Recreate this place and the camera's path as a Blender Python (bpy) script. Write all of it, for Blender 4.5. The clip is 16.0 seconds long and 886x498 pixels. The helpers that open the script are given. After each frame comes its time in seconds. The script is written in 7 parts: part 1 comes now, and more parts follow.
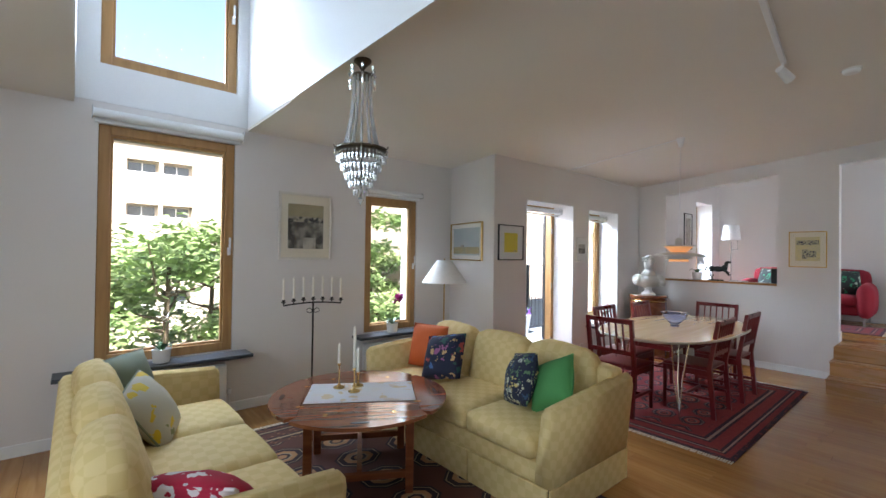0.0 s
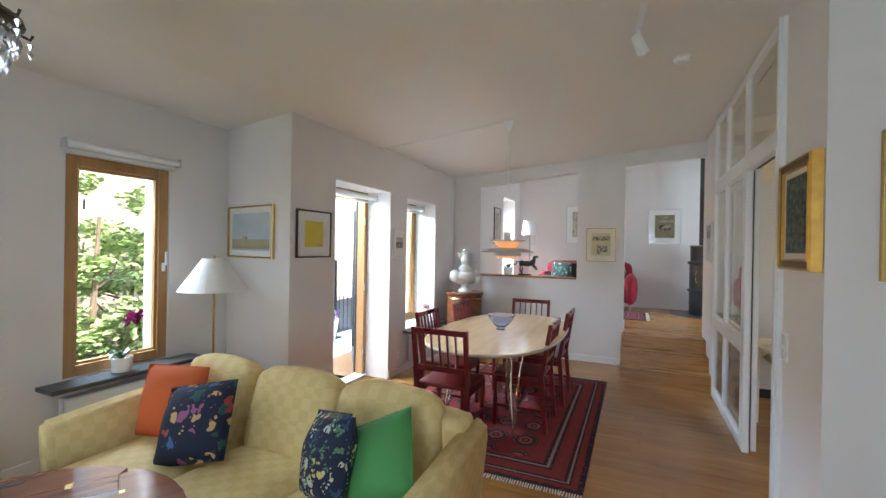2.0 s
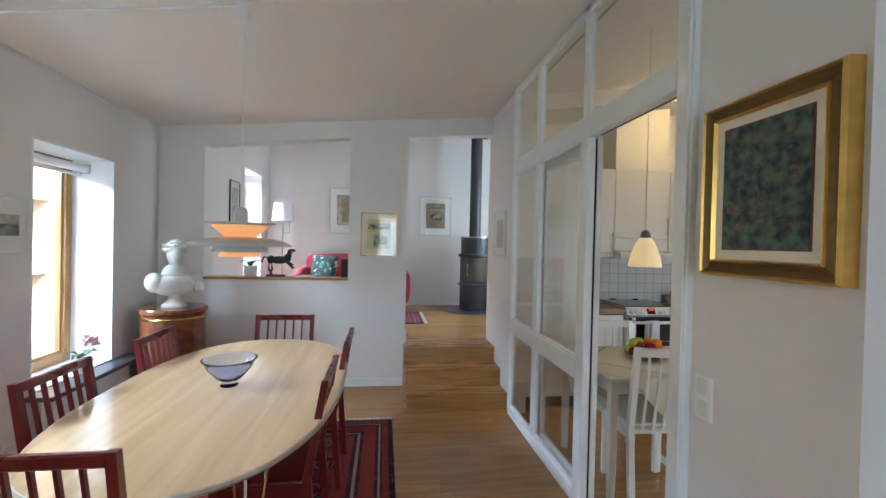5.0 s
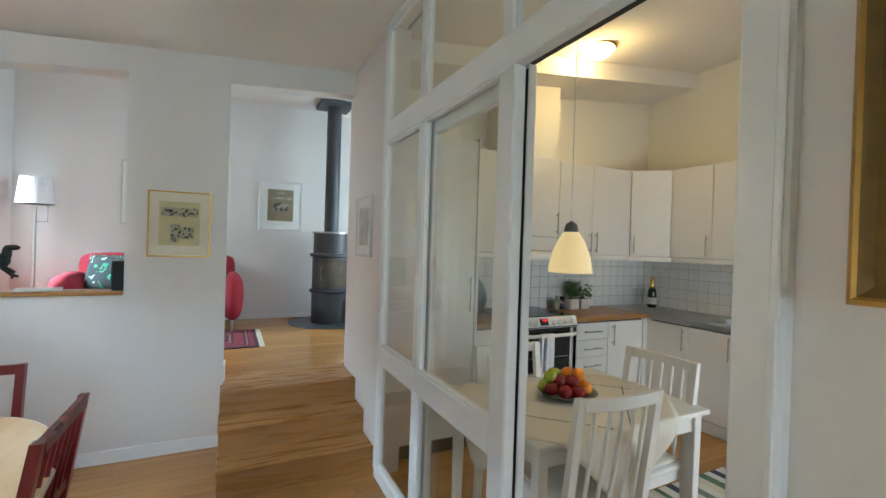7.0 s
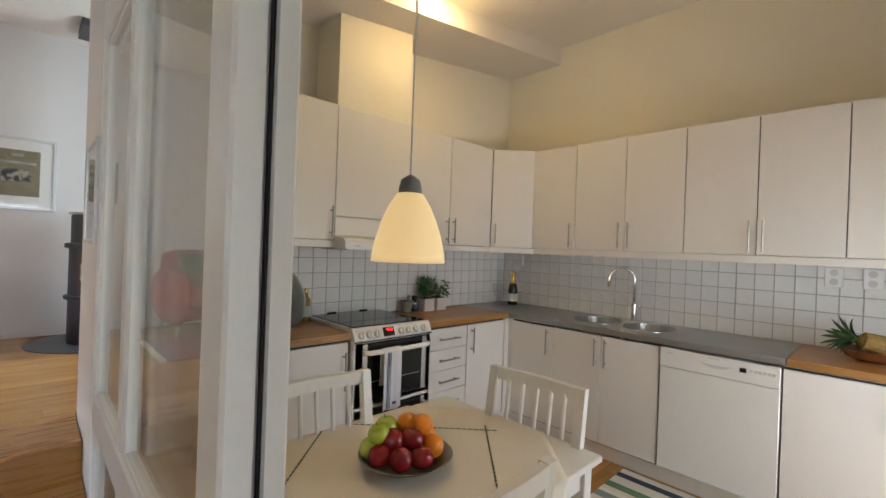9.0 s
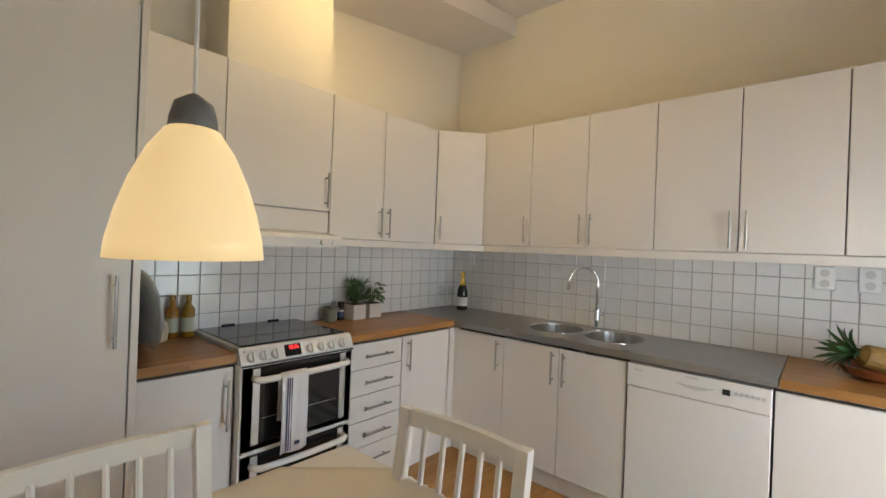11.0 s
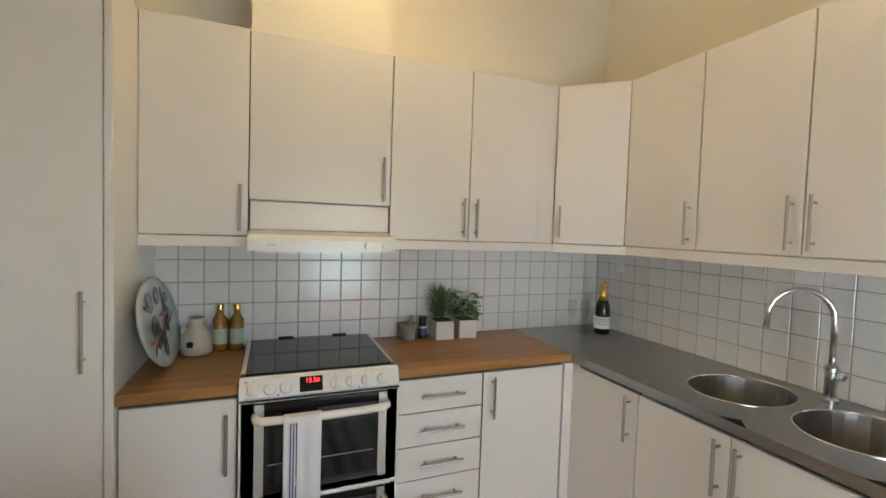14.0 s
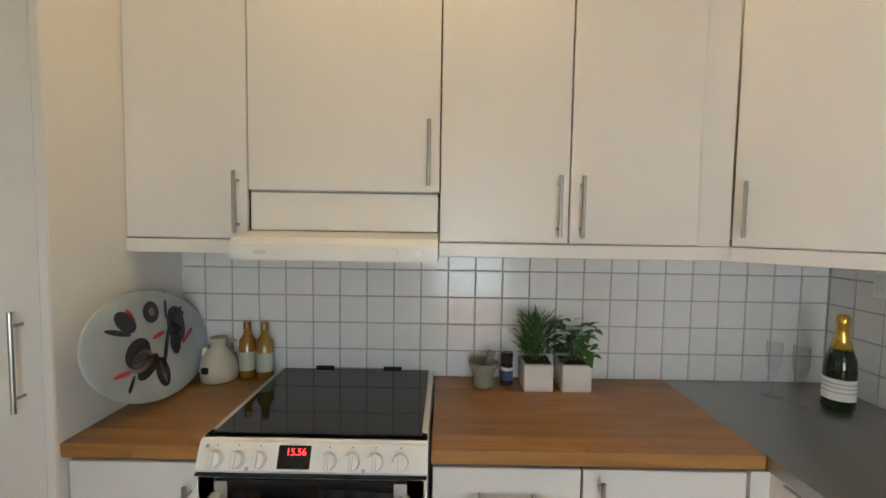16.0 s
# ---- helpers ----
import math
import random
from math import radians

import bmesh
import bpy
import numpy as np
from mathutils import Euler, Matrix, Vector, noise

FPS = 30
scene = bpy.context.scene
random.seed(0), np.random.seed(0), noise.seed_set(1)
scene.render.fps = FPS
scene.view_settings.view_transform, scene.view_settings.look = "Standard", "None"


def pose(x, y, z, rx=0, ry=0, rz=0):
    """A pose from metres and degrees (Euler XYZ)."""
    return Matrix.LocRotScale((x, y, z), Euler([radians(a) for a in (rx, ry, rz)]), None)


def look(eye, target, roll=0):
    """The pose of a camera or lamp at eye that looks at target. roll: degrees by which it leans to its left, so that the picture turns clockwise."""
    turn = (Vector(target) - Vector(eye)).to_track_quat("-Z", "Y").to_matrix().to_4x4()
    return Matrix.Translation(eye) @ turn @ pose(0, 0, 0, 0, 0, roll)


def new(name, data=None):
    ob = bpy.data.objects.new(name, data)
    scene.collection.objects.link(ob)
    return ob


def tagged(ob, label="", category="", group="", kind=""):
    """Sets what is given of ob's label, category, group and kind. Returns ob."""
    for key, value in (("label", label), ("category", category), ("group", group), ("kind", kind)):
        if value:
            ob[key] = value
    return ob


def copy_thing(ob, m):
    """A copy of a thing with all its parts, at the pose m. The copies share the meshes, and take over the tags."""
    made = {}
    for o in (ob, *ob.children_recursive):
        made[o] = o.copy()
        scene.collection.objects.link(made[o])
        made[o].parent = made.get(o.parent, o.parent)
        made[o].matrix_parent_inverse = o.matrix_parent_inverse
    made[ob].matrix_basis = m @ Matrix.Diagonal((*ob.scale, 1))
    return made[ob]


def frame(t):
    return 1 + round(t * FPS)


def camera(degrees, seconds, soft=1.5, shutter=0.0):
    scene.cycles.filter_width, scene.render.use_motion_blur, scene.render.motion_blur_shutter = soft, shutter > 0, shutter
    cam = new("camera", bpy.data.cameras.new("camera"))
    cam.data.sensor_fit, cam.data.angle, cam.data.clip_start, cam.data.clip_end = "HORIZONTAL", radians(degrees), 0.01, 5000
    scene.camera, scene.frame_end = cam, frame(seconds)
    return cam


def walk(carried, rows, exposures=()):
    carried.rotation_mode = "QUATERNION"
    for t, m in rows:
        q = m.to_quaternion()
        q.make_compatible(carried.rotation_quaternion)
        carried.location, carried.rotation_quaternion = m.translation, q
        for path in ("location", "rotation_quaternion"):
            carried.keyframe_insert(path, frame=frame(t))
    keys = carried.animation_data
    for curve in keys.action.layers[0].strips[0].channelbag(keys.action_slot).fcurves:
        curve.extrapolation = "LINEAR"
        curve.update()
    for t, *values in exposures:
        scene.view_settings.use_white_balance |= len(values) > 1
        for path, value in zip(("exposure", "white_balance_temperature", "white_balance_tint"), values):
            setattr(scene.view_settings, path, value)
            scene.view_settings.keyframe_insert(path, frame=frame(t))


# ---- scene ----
cam = camera(91.6, 16.0)
EXPOSURES = ((0.0, 1.8, 6300, 14), (1.5, 2.0, 6500, 15), (2.5, 2.05, 6050, 7), (3.5, 2.0, 5850, 9), (6.0, 2.15, 6000, 7), (7.0, 2.2, 6050, 3), (8.5, 2.15, 6600, 10), (10.0, 2.2, 6700, 12), (12.5, 2.4, 6450, 8), (16.0, 2.45, 6500, 9))
PATH = [
    (0, (0.108, 0.331, 1.469), (1.409, 1.851, 1.488), 0.8),
    (0.5, (0.303, 0.471, 1.483), (1.693, 1.909, 1.5), 0.8),
    (1, (0.489, 0.651, 1.473), (2.019, 1.939, 1.485), 0.9),
    (1.5, (0.703, 0.868, 1.493), (2.4, 1.926, 1.498), 1.1),
    (2, (0.966, 1.044, 1.498), (2.792, 1.858, 1.494), 1.0),
    (2.5, (1.228, 1.176, 1.496), (3.132, 1.787, 1.488), 1.1),
    (3, (1.497, 1.306, 1.495), (3.465, 1.664, 1.492), 1.1),
    (3.5, (1.788, 1.354, 1.481), (3.785, 1.469, 1.477), 1.1),
    (3.7, (1.899, 1.387, 1.494), (3.899, 1.422, 1.484), 1.1),
    (5.8, (2.993, 1.413, 1.503), (4.94, 0.956, 1.494), 1.7),
    (6, (3.109, 1.378, 1.499), (5.039, 0.854, 1.496), 1.8),
    (6.5, (3.385, 1.288, 1.489), (5.245, 0.555, 1.482), 1.7),
    (7, (3.628, 1.146, 1.486), (5.421, 0.261, 1.473), 1.8),
    (7.5, (3.842, 0.986, 1.448), (5.57, -0.02, 1.439), 1.9),
    (8, (4.028, 0.821, 1.453), (5.668, -0.323, 1.437), 1.9),
    (8.5, (4.157, 0.634, 1.424), (5.688, -0.653, 1.418), 2.0),
    (9, (4.25, 0.477, 1.424), (5.687, -0.914, 1.419), 2.1),
    (9.5, (4.33, 0.346, 1.412), (5.694, -1.117, 1.413), 2.1),
    (10, (4.401, 0.239, 1.407), (5.719, -1.266, 1.409), 2.2),
    (12.3, (4.537, -0.487, 1.442), (5.952, -1.901, 1.411), 2.1),
    (12.5, (4.553, -0.543, 1.452), (6.02, -1.901, 1.416), 2.1),
    (13, (4.573, -0.672, 1.462), (6.206, -1.826, 1.411), 2.1),
    (13.5, (4.61, -0.823, 1.488), (6.364, -1.781, 1.421), 2.1),
    (14, (4.688, -0.983, 1.498), (6.543, -1.728, 1.412), 1.9),
    (14.5, (4.811, -1.147, 1.515), (6.711, -1.761, 1.416), 1.9),
    (15, (4.939, -1.304, 1.531), (6.879, -1.771, 1.41), 1.7),
    (15.5, (5.099, -1.42, 1.514), (7.079, -1.673, 1.387), 1.3),
    (16, (5.294, -1.515, 1.509), (7.29, -1.507, 1.387), 0.9),
]
walk(cam, [(t, look(eye, target, roll)) for t, eye, target, roll in PATH], EXPOSURES)

# ---- world and large lights ----
world = bpy.data.worlds.new("world")
scene.world = world
world.use_nodes = True
wn = world.node_tree.nodes
sky = wn.new("ShaderNodeTexSky")
sky.sky_type, sky.sun_disc = "NISHITA", False
sky.sun_elevation, sky.sun_rotation = radians(46), radians(200)
sky.air_density, sky.dust_density = 1.0, 3.0
wn["Background"].inputs[1].default_value = 0.15
world.node_tree.links.new(sky.outputs[0], wn["Background"].inputs[0])
sun = bpy.data.lights.new("sun", "SUN")
sun.energy, sun.angle, sun.color = 5.0, radians(0.6), (1.0, 0.94, 0.85)
sun_ob = new("sun", sun)
sun_ob.matrix_world = look((-10, -30, 32), (0, 0, 0))


def area(name, m, w, h, power, color):
    d = bpy.data.lights.new(name, "AREA")
    d.shape, d.size, d.size_y, d.energy, d.color = "RECTANGLE", w, h, power, color
    ob = new(name, d)
    ob.matrix_world = m
    return ob


DAY, LIGHT, WIN_Y = (0.70, 0.86, 1.0), 2.3, 4.57
# the sky's light that falls in over each window head
for x, y, z, w, power in ((0.72, WIN_Y + 0.75, 3.05, 1.6, 30), (2.94, WIN_Y + 0.7, 2.75, 1.0, 45), (4.7, 4.75, 2.75, 1.4, 78), (6.0, 4.75, 2.72, 1.1, 55), (8.95, 4.35, 3.05, 1.1, 85)):
    area("sky_light", look((x, y, z), (x, y - 2.2, z - 1.9)), w, 0.9, power * LIGHT, DAY)
area("sky_light", pose(0.72, 4.80, 3.6, -90), 0.95, 1.3, 0.35 * LIGHT, DAY)
# lamps in added, unseen openings, for daylight from the west and south
area("sky_light", pose(3.38, -1.75, 1.05, 0, -68), 1.0, 0.95, 2.0 * LIGHT, DAY)
area("sky_light", pose(8.2, -1.64, 2.0, 90), 1.1, 1.3, 4.5 * LIGHT, DAY)
area("sky_light", look((-2.27, 0.9, 1.65), (3.45, -0.3, 1.4)), 1.3, 1.2, 7.0 * LIGHT, DAY)


# ---- materials ----
def mat(name, color, rough=0.6, metal=0.0, vary=0.06, grain=30.0, bump=0.05, stain=1.5, coat=0.0, emit=None, strength=0.0, spec=0.5):
    """A surface with variation at two scales and fine relief."""
    m = bpy.data.materials.new(name)
    m.use_nodes = True
    n, l = m.node_tree.nodes, m.node_tree.links
    b = n["Principled BSDF"]
    co = n.new("ShaderNodeTexCoord")
    fine, broad = n.new("ShaderNodeTexNoise"), n.new("ShaderNodeTexNoise")
    fine.inputs["Scale"].default_value, broad.inputs["Scale"].default_value = grain, stain
    fine.inputs["Detail"].default_value, broad.inputs["Detail"].default_value = 4, 3
    l.new(co.outputs["Object"], fine.inputs["Vector"])
    l.new(co.outputs["Object"], broad.inputs["Vector"])
    add = n.new("ShaderNodeMath")
    add.operation = "ADD"
    l.new(fine.outputs[0], add.inputs[0])
    l.new(broad.outputs[0], add.inputs[1])
    ramp = n.new("ShaderNodeMapRange")
    ramp.inputs["From Min"].default_value, ramp.inputs["From Max"].default_value = 0.6, 1.4
    ramp.inputs["To Min"].default_value, ramp.inputs["To Max"].default_value = 1 - vary, 1 + vary
    l.new(add.outputs[0], ramp.inputs[0])
    mul = n.new("ShaderNodeVectorMath")
    mul.operation = "SCALE"
    mul.inputs[0].default_value = color
    l.new(ramp.outputs[0], mul.inputs["Scale"])
    l.new(mul.outputs[0], b.inputs["Base Color"])
    rr = n.new("ShaderNodeMapRange")
    rr.inputs["To Min"].default_value, rr.inputs["To Max"].default_value = max(0.02, rough - 0.06), min(1, rough + 0.06)
    l.new(broad.outputs[0], rr.inputs[0])
    l.new(rr.outputs[0], b.inputs["Roughness"])
    b.inputs["Metallic"].default_value = metal
    b.inputs["Coat Weight"].default_value = coat
    b.inputs["Specular IOR Level"].default_value = spec
    if bump:
        bp = n.new("ShaderNodeBump")
        bp.inputs["Strength"].default_value, bp.inputs["Distance"].default_value = bump, 0.004
        l.new(fine.outputs[0], bp.inputs["Height"])
        l.new(bp.outputs[0], b.inputs["Normal"])
    if emit:
        b.inputs["Emission Color"].default_value = (*emit, 1)
        b.inputs["Emission Strength"].default_value = strength
    return m


def wood(name, dark, light, axis="X", rough=0.35, scale=1.0, random_tone=0.0, coat=0.0):
    """Wood with grain along an axis of the object; a tone per piece where asked."""
    m = bpy.data.materials.new(name)
    m.use_nodes = True
    n, l = m.node_tree.nodes, m.node_tree.links
    b = n["Principled BSDF"]
    co, mp = n.new("ShaderNodeTexCoord"), n.new("ShaderNodeMapping")
    stretch = [14 * scale] * 3
    stretch["XYZ".index(axis)] = 1.1 * scale
    mp.inputs["Scale"].default_value = stretch
    l.new(co.outputs["Object"], mp.inputs["Vector"])
    info = n.new("ShaderNodeObjectInfo")
    shift = n.new("ShaderNodeVectorMath")
    l.new(mp.outputs[0], shift.inputs[0])
    k = n.new("ShaderNodeMath")
    k.operation = "MULTIPLY"
    k.inputs[1].default_value = 40.0
    l.new(info.outputs["Random"], k.inputs[0])
    l.new(k.outputs[0], shift.inputs[1])
    t = n.new("ShaderNodeTexNoise")
    t.inputs["Scale"].default_value, t.inputs["Detail"].default_value, t.inputs["Distortion"].default_value = 1.6, 6, 0.6
    l.new(shift.outputs[0], t.inputs["Vector"])
    cr = n.new("ShaderNodeValToRGB")
    cr.color_ramp.elements[0].position, cr.color_ramp.elements[1].position = 0.3, 0.72
    cr.color_ramp.elements[0].color, cr.color_ramp.elements[1].color = (*dark, 1), (*light, 1)
    l.new(t.outputs[0], cr.inputs[0])
    hs = n.new("ShaderNodeHueSaturation")
    mr = n.new("ShaderNodeMapRange")
    mr.inputs["To Min"].default_value, mr.inputs["To Max"].default_value = 1 - random_tone, 1 + random_tone
    l.new(info.outputs["Random"], mr.inputs[0])
    l.new(mr.outputs[0], hs.inputs["Value"])
    l.new(cr.outputs[0], hs.inputs["Color"])
    l.new(hs.outputs[0], b.inputs["Base Color"])
    rr = n.new("ShaderNodeMapRange")
    rr.inputs["To Min"].default_value, rr.inputs["To Max"].default_value = rough - 0.06, rough + 0.1
    l.new(t.outputs[0], rr.inputs[0])
    l.new(rr.outputs[0], b.inputs["Roughness"])
    b.inputs["Coat Weight"].default_value = coat
    b.inputs["Coat Roughness"].default_value = 0.12
    bp = n.new("ShaderNodeBump")
    bp.inputs["Strength"].default_value, bp.inputs["Distance"].default_value = 0.08, 0.002
    l.new(t.outputs[0], bp.inputs["Height"])
    l.new(bp.outputs[0], b.inputs["Normal"])
    return m


def glass(name, color=(1, 1, 1), rough=0.0, ior=1.45):
    m = bpy.data.materials.new(name)
    m.use_nodes = True
    b = m.node_tree.nodes["Principled BSDF"]
    b.inputs["Base Color"].default_value = (*color, 1)
    b.inputs["Roughness"].default_value, b.inputs["IOR"].default_value = rough, ior
    b.inputs["Transmission Weight"].default_value = 1.0
    return m


def pane_glass(name, tint=(1, 1, 1)):
    """Thin window glass: clear, with a mirror sheen that grows at grazing angles."""
    m = bpy.data.materials.new(name)
    m.use_nodes = True
    n, l = m.node_tree.nodes, m.node_tree.links
    n.remove(n["Principled BSDF"])
    tr, gl, mx, lw = n.new("ShaderNodeBsdfTransparent"), n.new("ShaderNodeBsdfGlossy"), n.new("ShaderNodeMixShader"), n.new("ShaderNodeLayerWeight")
    tr.inputs[0].default_value = (*tint, 1)
    gl.inputs["Roughness"].default_value = 0.01
    lw.inputs["Blend"].default_value = 0.5
    pw, ad = n.new("ShaderNodeMath"), n.new("ShaderNodeMath")
    pw.operation, ad.operation = "POWER", "MULTIPLY_ADD"
    pw.inputs[1].default_value, ad.inputs[1].default_value, ad.inputs[2].default_value = 5.0, 0.85, 0.022
    l.new(lw.outputs["Facing"], pw.inputs[0])
    l.new(pw.outputs[0], ad.inputs[0])
    l.new(ad.outputs[0], mx.inputs[0])
    l.new(tr.outputs[0], mx.inputs[1])
    l.new(gl.outputs[0], mx.inputs[2])
    l.new(mx.outputs[0], n["Material Output"].inputs[0])
    return m


def cut_crystal(name):
    """Small faceted crystal: half clear, half mirror flashes, with a faint milky body."""
    m = bpy.data.materials.new(name)
    m.use_nodes = True
    n, l = m.node_tree.nodes, m.node_tree.links
    b = n["Principled BSDF"]
    b.inputs["Base Color"].default_value = (0.82, 0.84, 0.86, 1)
    b.inputs["Roughness"].default_value, b.inputs["Metallic"].default_value = 0.08, 0.45
    tr, mx = n.new("ShaderNodeBsdfTransparent"), n.new("ShaderNodeMixShader")
    mx.inputs[0].default_value = 0.62
    l.new(tr.outputs[0], mx.inputs[1])
    l.new(b.outputs[0], mx.inputs[2])
    l.new(mx.outputs[0], n["Material Output"].inputs[0])
    return m


def two_tone(name, kind, a, b_, scale, rough=0.8, bump=0.1, sharp=0.02, at=0.5, detail=2.0):
    """A pattern of two colours: 'checker', 'noise', 'voronoi' or 'wave'."""
    m = mat(name, a, rough, bump=bump, grain=120)
    n, l = m.node_tree.nodes, m.node_tree.links
    b = n["Principled BSDF"]
    co = n.new("ShaderNodeTexCoord")
    types = {"checker": "ShaderNodeTexChecker", "noise": "ShaderNodeTexNoise", "voronoi": "ShaderNodeTexVoronoi", "wave": "ShaderNodeTexWave"}
    t = n.new(types[kind])
    t.inputs["Scale"].default_value = scale
    l.new(co.outputs["Object"], t.inputs["Vector"])
    cr = n.new("ShaderNodeValToRGB")
    cr.color_ramp.elements[0].position, cr.color_ramp.elements[1].position = at - sharp, at + sharp
    cr.color_ramp.elements[0].color, cr.color_ramp.elements[1].color = (*a, 1), (*b_, 1)
    l.new(t.outputs["Fac"] if kind != "voronoi" else t.outputs["Distance"], cr.inputs[0])
    l.new(cr.outputs[0], b.inputs["Base Color"])
    return m


def rug_mat(name, field, accent, dark, light, hx, hy, cell):
    """A knotted rug: banded border round a field of repeated octagons, by object coordinates."""
    m = mat(name, field, 0.95, bump=0.5, grain=260)
    n, l = m.node_tree.nodes, m.node_tree.links
    b = n["Principled BSDF"]
    co, sp = n.new("ShaderNodeTexCoord"), n.new("ShaderNodeSeparateXYZ")
    l.new(co.outputs["Object"], sp.inputs[0])

    def op(kind, a, c):
        q = n.new("ShaderNodeMath")
        q.operation = kind
        for i, v in enumerate((a, c)):
            if isinstance(v, (int, float)):
                q.inputs[i].default_value = v
            elif v is not None:
                l.new(v, q.inputs[i])
        return q.outputs[0]

    ax, ay = op("ABSOLUTE", sp.outputs[0], None), op("ABSOLUTE", sp.outputs[1], None)
    edge = op("MINIMUM", op("SUBTRACT", hx, ax), op("SUBTRACT", hy, ay))
    ux = op("ABSOLUTE", op("SUBTRACT", op("FRACT", op("DIVIDE", op("ADD", sp.outputs[0], 20.0), cell), None), 0.5), None)
    uy = op("ABSOLUTE", op("SUBTRACT", op("FRACT", op("DIVIDE", op("ADD", sp.outputs[1], 20.0), cell * 0.8), None), 0.5), None)
    octa = op("MAXIMUM", op("MAXIMUM", ux, uy), op("MULTIPLY", op("ADD", ux, uy), 0.72))
    cr = n.new("ShaderNodeValToRGB")
    cr.color_ramp.interpolation = "CONSTANT"
    el = cr.color_ramp.elements
    el[0].position, el[0].color = 0.0, (*accent, 1)
    el[1].position, el[1].color = 0.08, (*dark, 1)
    for p, c in ((0.13, light), (0.16, accent), (0.24, dark), (0.33, light), (0.345, dark), (0.39, field)):
        e = el.new(p)
        e.color = (*c, 1)
    l.new(octa, cr.inputs[0])
    fl = n.new("ShaderNodeTexVoronoi")
    fl.inputs["Scale"].default_value = 26
    l.new(co.outputs["Object"], fl.inputs["Vector"])
    br = n.new("ShaderNodeValToRGB")
    br.color_ramp.interpolation = "CONSTANT"
    e2 = br.color_ramp.elements
    e2[0].position, e2[0].color = 0.0, (*dark, 1)
    e2[1].position, e2[1].color = 0.10, (*field, 1)
    for p, c in ((0.22, dark), (0.26, light), (0.30, dark), (0.36, field), (0.62, dark), (0.68, light), (0.74, dark), (0.82, field)):
        e = e2.new(p)
        e.color = (*c, 1)
    l.new(op("DIVIDE", edge, 0.36), br.inputs[0])
    mxb = n.new("ShaderNodeMix")
    mxb.data_type = "RGBA"
    l.new(op("MULTIPLY", op("LESS_THAN", fl.outputs["Distance"], 0.28), 0.55), mxb.inputs["Factor"])
    l.new(br.outputs[0], mxb.inputs[6])
    mxb.inputs[7].default_value = (*accent, 1)
    mx = n.new("ShaderNodeMix")
    mx.data_type = "RGBA"
    l.new(op("GREATER_THAN", edge, 0.34), mx.inputs["Factor"])
    l.new(mxb.outputs[2], mx.inputs[6])
    l.new(cr.outputs[0], mx.inputs[7])
    l.new(mx.outputs[2], b.inputs["Base Color"])
    return m


M_WALL = mat("wall_paint", (0.74, 0.71, 0.695), 0.85, vary=0.02, grain=180, bump=0.04, stain=0.7)
M_KWALL = mat("kitchen_wall_paint", (0.80, 0.76, 0.66), 0.7, vary=0.02, grain=180, bump=0.04)
M_CEIL = mat("ceiling_paint", (0.78, 0.74, 0.69), 0.9, vary=0.015, grain=150, bump=0.03)
M_TRIM = mat("white_trim_paint", (0.80, 0.81, 0.82), 0.4, vary=0.02, grain=60, bump=0.02)
M_CAB = mat("cabinet_lacquer", (0.76, 0.73, 0.70), 0.32, vary=0.015, grain=90, bump=0.015)
# near-black, for the shade in the gaps between cabinet fronts
M_GAP_SHADE = mat("gap_shade", (0.05, 0.045, 0.04), 0.8)
M_FLOOR = wood("oak_plank", (0.36, 0.175, 0.055), (0.50, 0.27, 0.10), "X", 0.26, 1.2, 0.10)
M_FLOORY = wood("oak_tread", (0.36, 0.168, 0.046), (0.42, 0.205, 0.062), "Y", 0.26, 1.2, 0.08)
M_JOINT = mat("floor_joint", (0.16, 0.075, 0.025), 0.7)
M_WINWOOD = wood("window_wood", (0.34, 0.18, 0.065), (0.46, 0.26, 0.10), "Z", 0.45, 1.0)
M_SLATE = mat("dark_slate", (0.05, 0.055, 0.065), 0.3, vary=0.2, grain=60)
M_PANE = pane_glass("window_pane")
M_PANE_IN = pane_glass("partition_pane", (0.97, 0.97, 0.95))
M_STEEL = mat("brushed_steel", (0.41, 0.405, 0.395), 0.33, 1.0, vary=0.1, grain=200)
M_CHROME = mat("chrome", (0.75, 0.75, 0.75), 0.1, 1.0, vary=0.03)
M_BLACK = mat("black_metal", (0.02, 0.02, 0.022), 0.4, 0.6)
M_TILE = mat("white_tile", (0.76, 0.75, 0.74), 0.14, vary=0.05, grain=8, bump=0.02)
M_GROUT = mat("grey_grout", (0.42, 0.40, 0.38), 0.9)
M_WORKTOP = wood("oiled_beech_worktop", (0.28, 0.128, 0.034), (0.43, 0.215, 0.068), "Y", 0.3, 1.4, 0.16)
M_WORKTOPX = wood("oiled_beech_worktop_b", (0.28, 0.128, 0.034), (0.43, 0.215, 0.068), "X", 0.3, 1.4, 0.16)
M_SOFA = two_tone("yellow_damask", "checker", (0.74, 0.565, 0.255), (0.69, 0.515, 0.215), 19, 0.75, 0.12)
M_REDWOOD = mat("red_stained_wood", (0.135, 0.008, 0.011), 0.3, vary=0.15, grain=40, bump=0.03)
M_MAHOG = wood("mahogany", (0.16, 0.045, 0.018), (0.28, 0.09, 0.035), "X", 0.14, 1.0, 0.0, 0.5)
M_BIRCH = wood("pale_birch_veneer", (0.62, 0.40, 0.20), (0.72, 0.50, 0.28), "X", 0.12, 0.7, 0.0, 0.4)
M_WHITEWOOD = mat("white_painted_wood", (0.80, 0.78, 0.74), 0.35, vary=0.03, grain=40)
M_PLASTER = mat("white_plaster", (0.62, 0.61, 0.58), 0.8, vary=0.08, grain=25, bump=0.2)
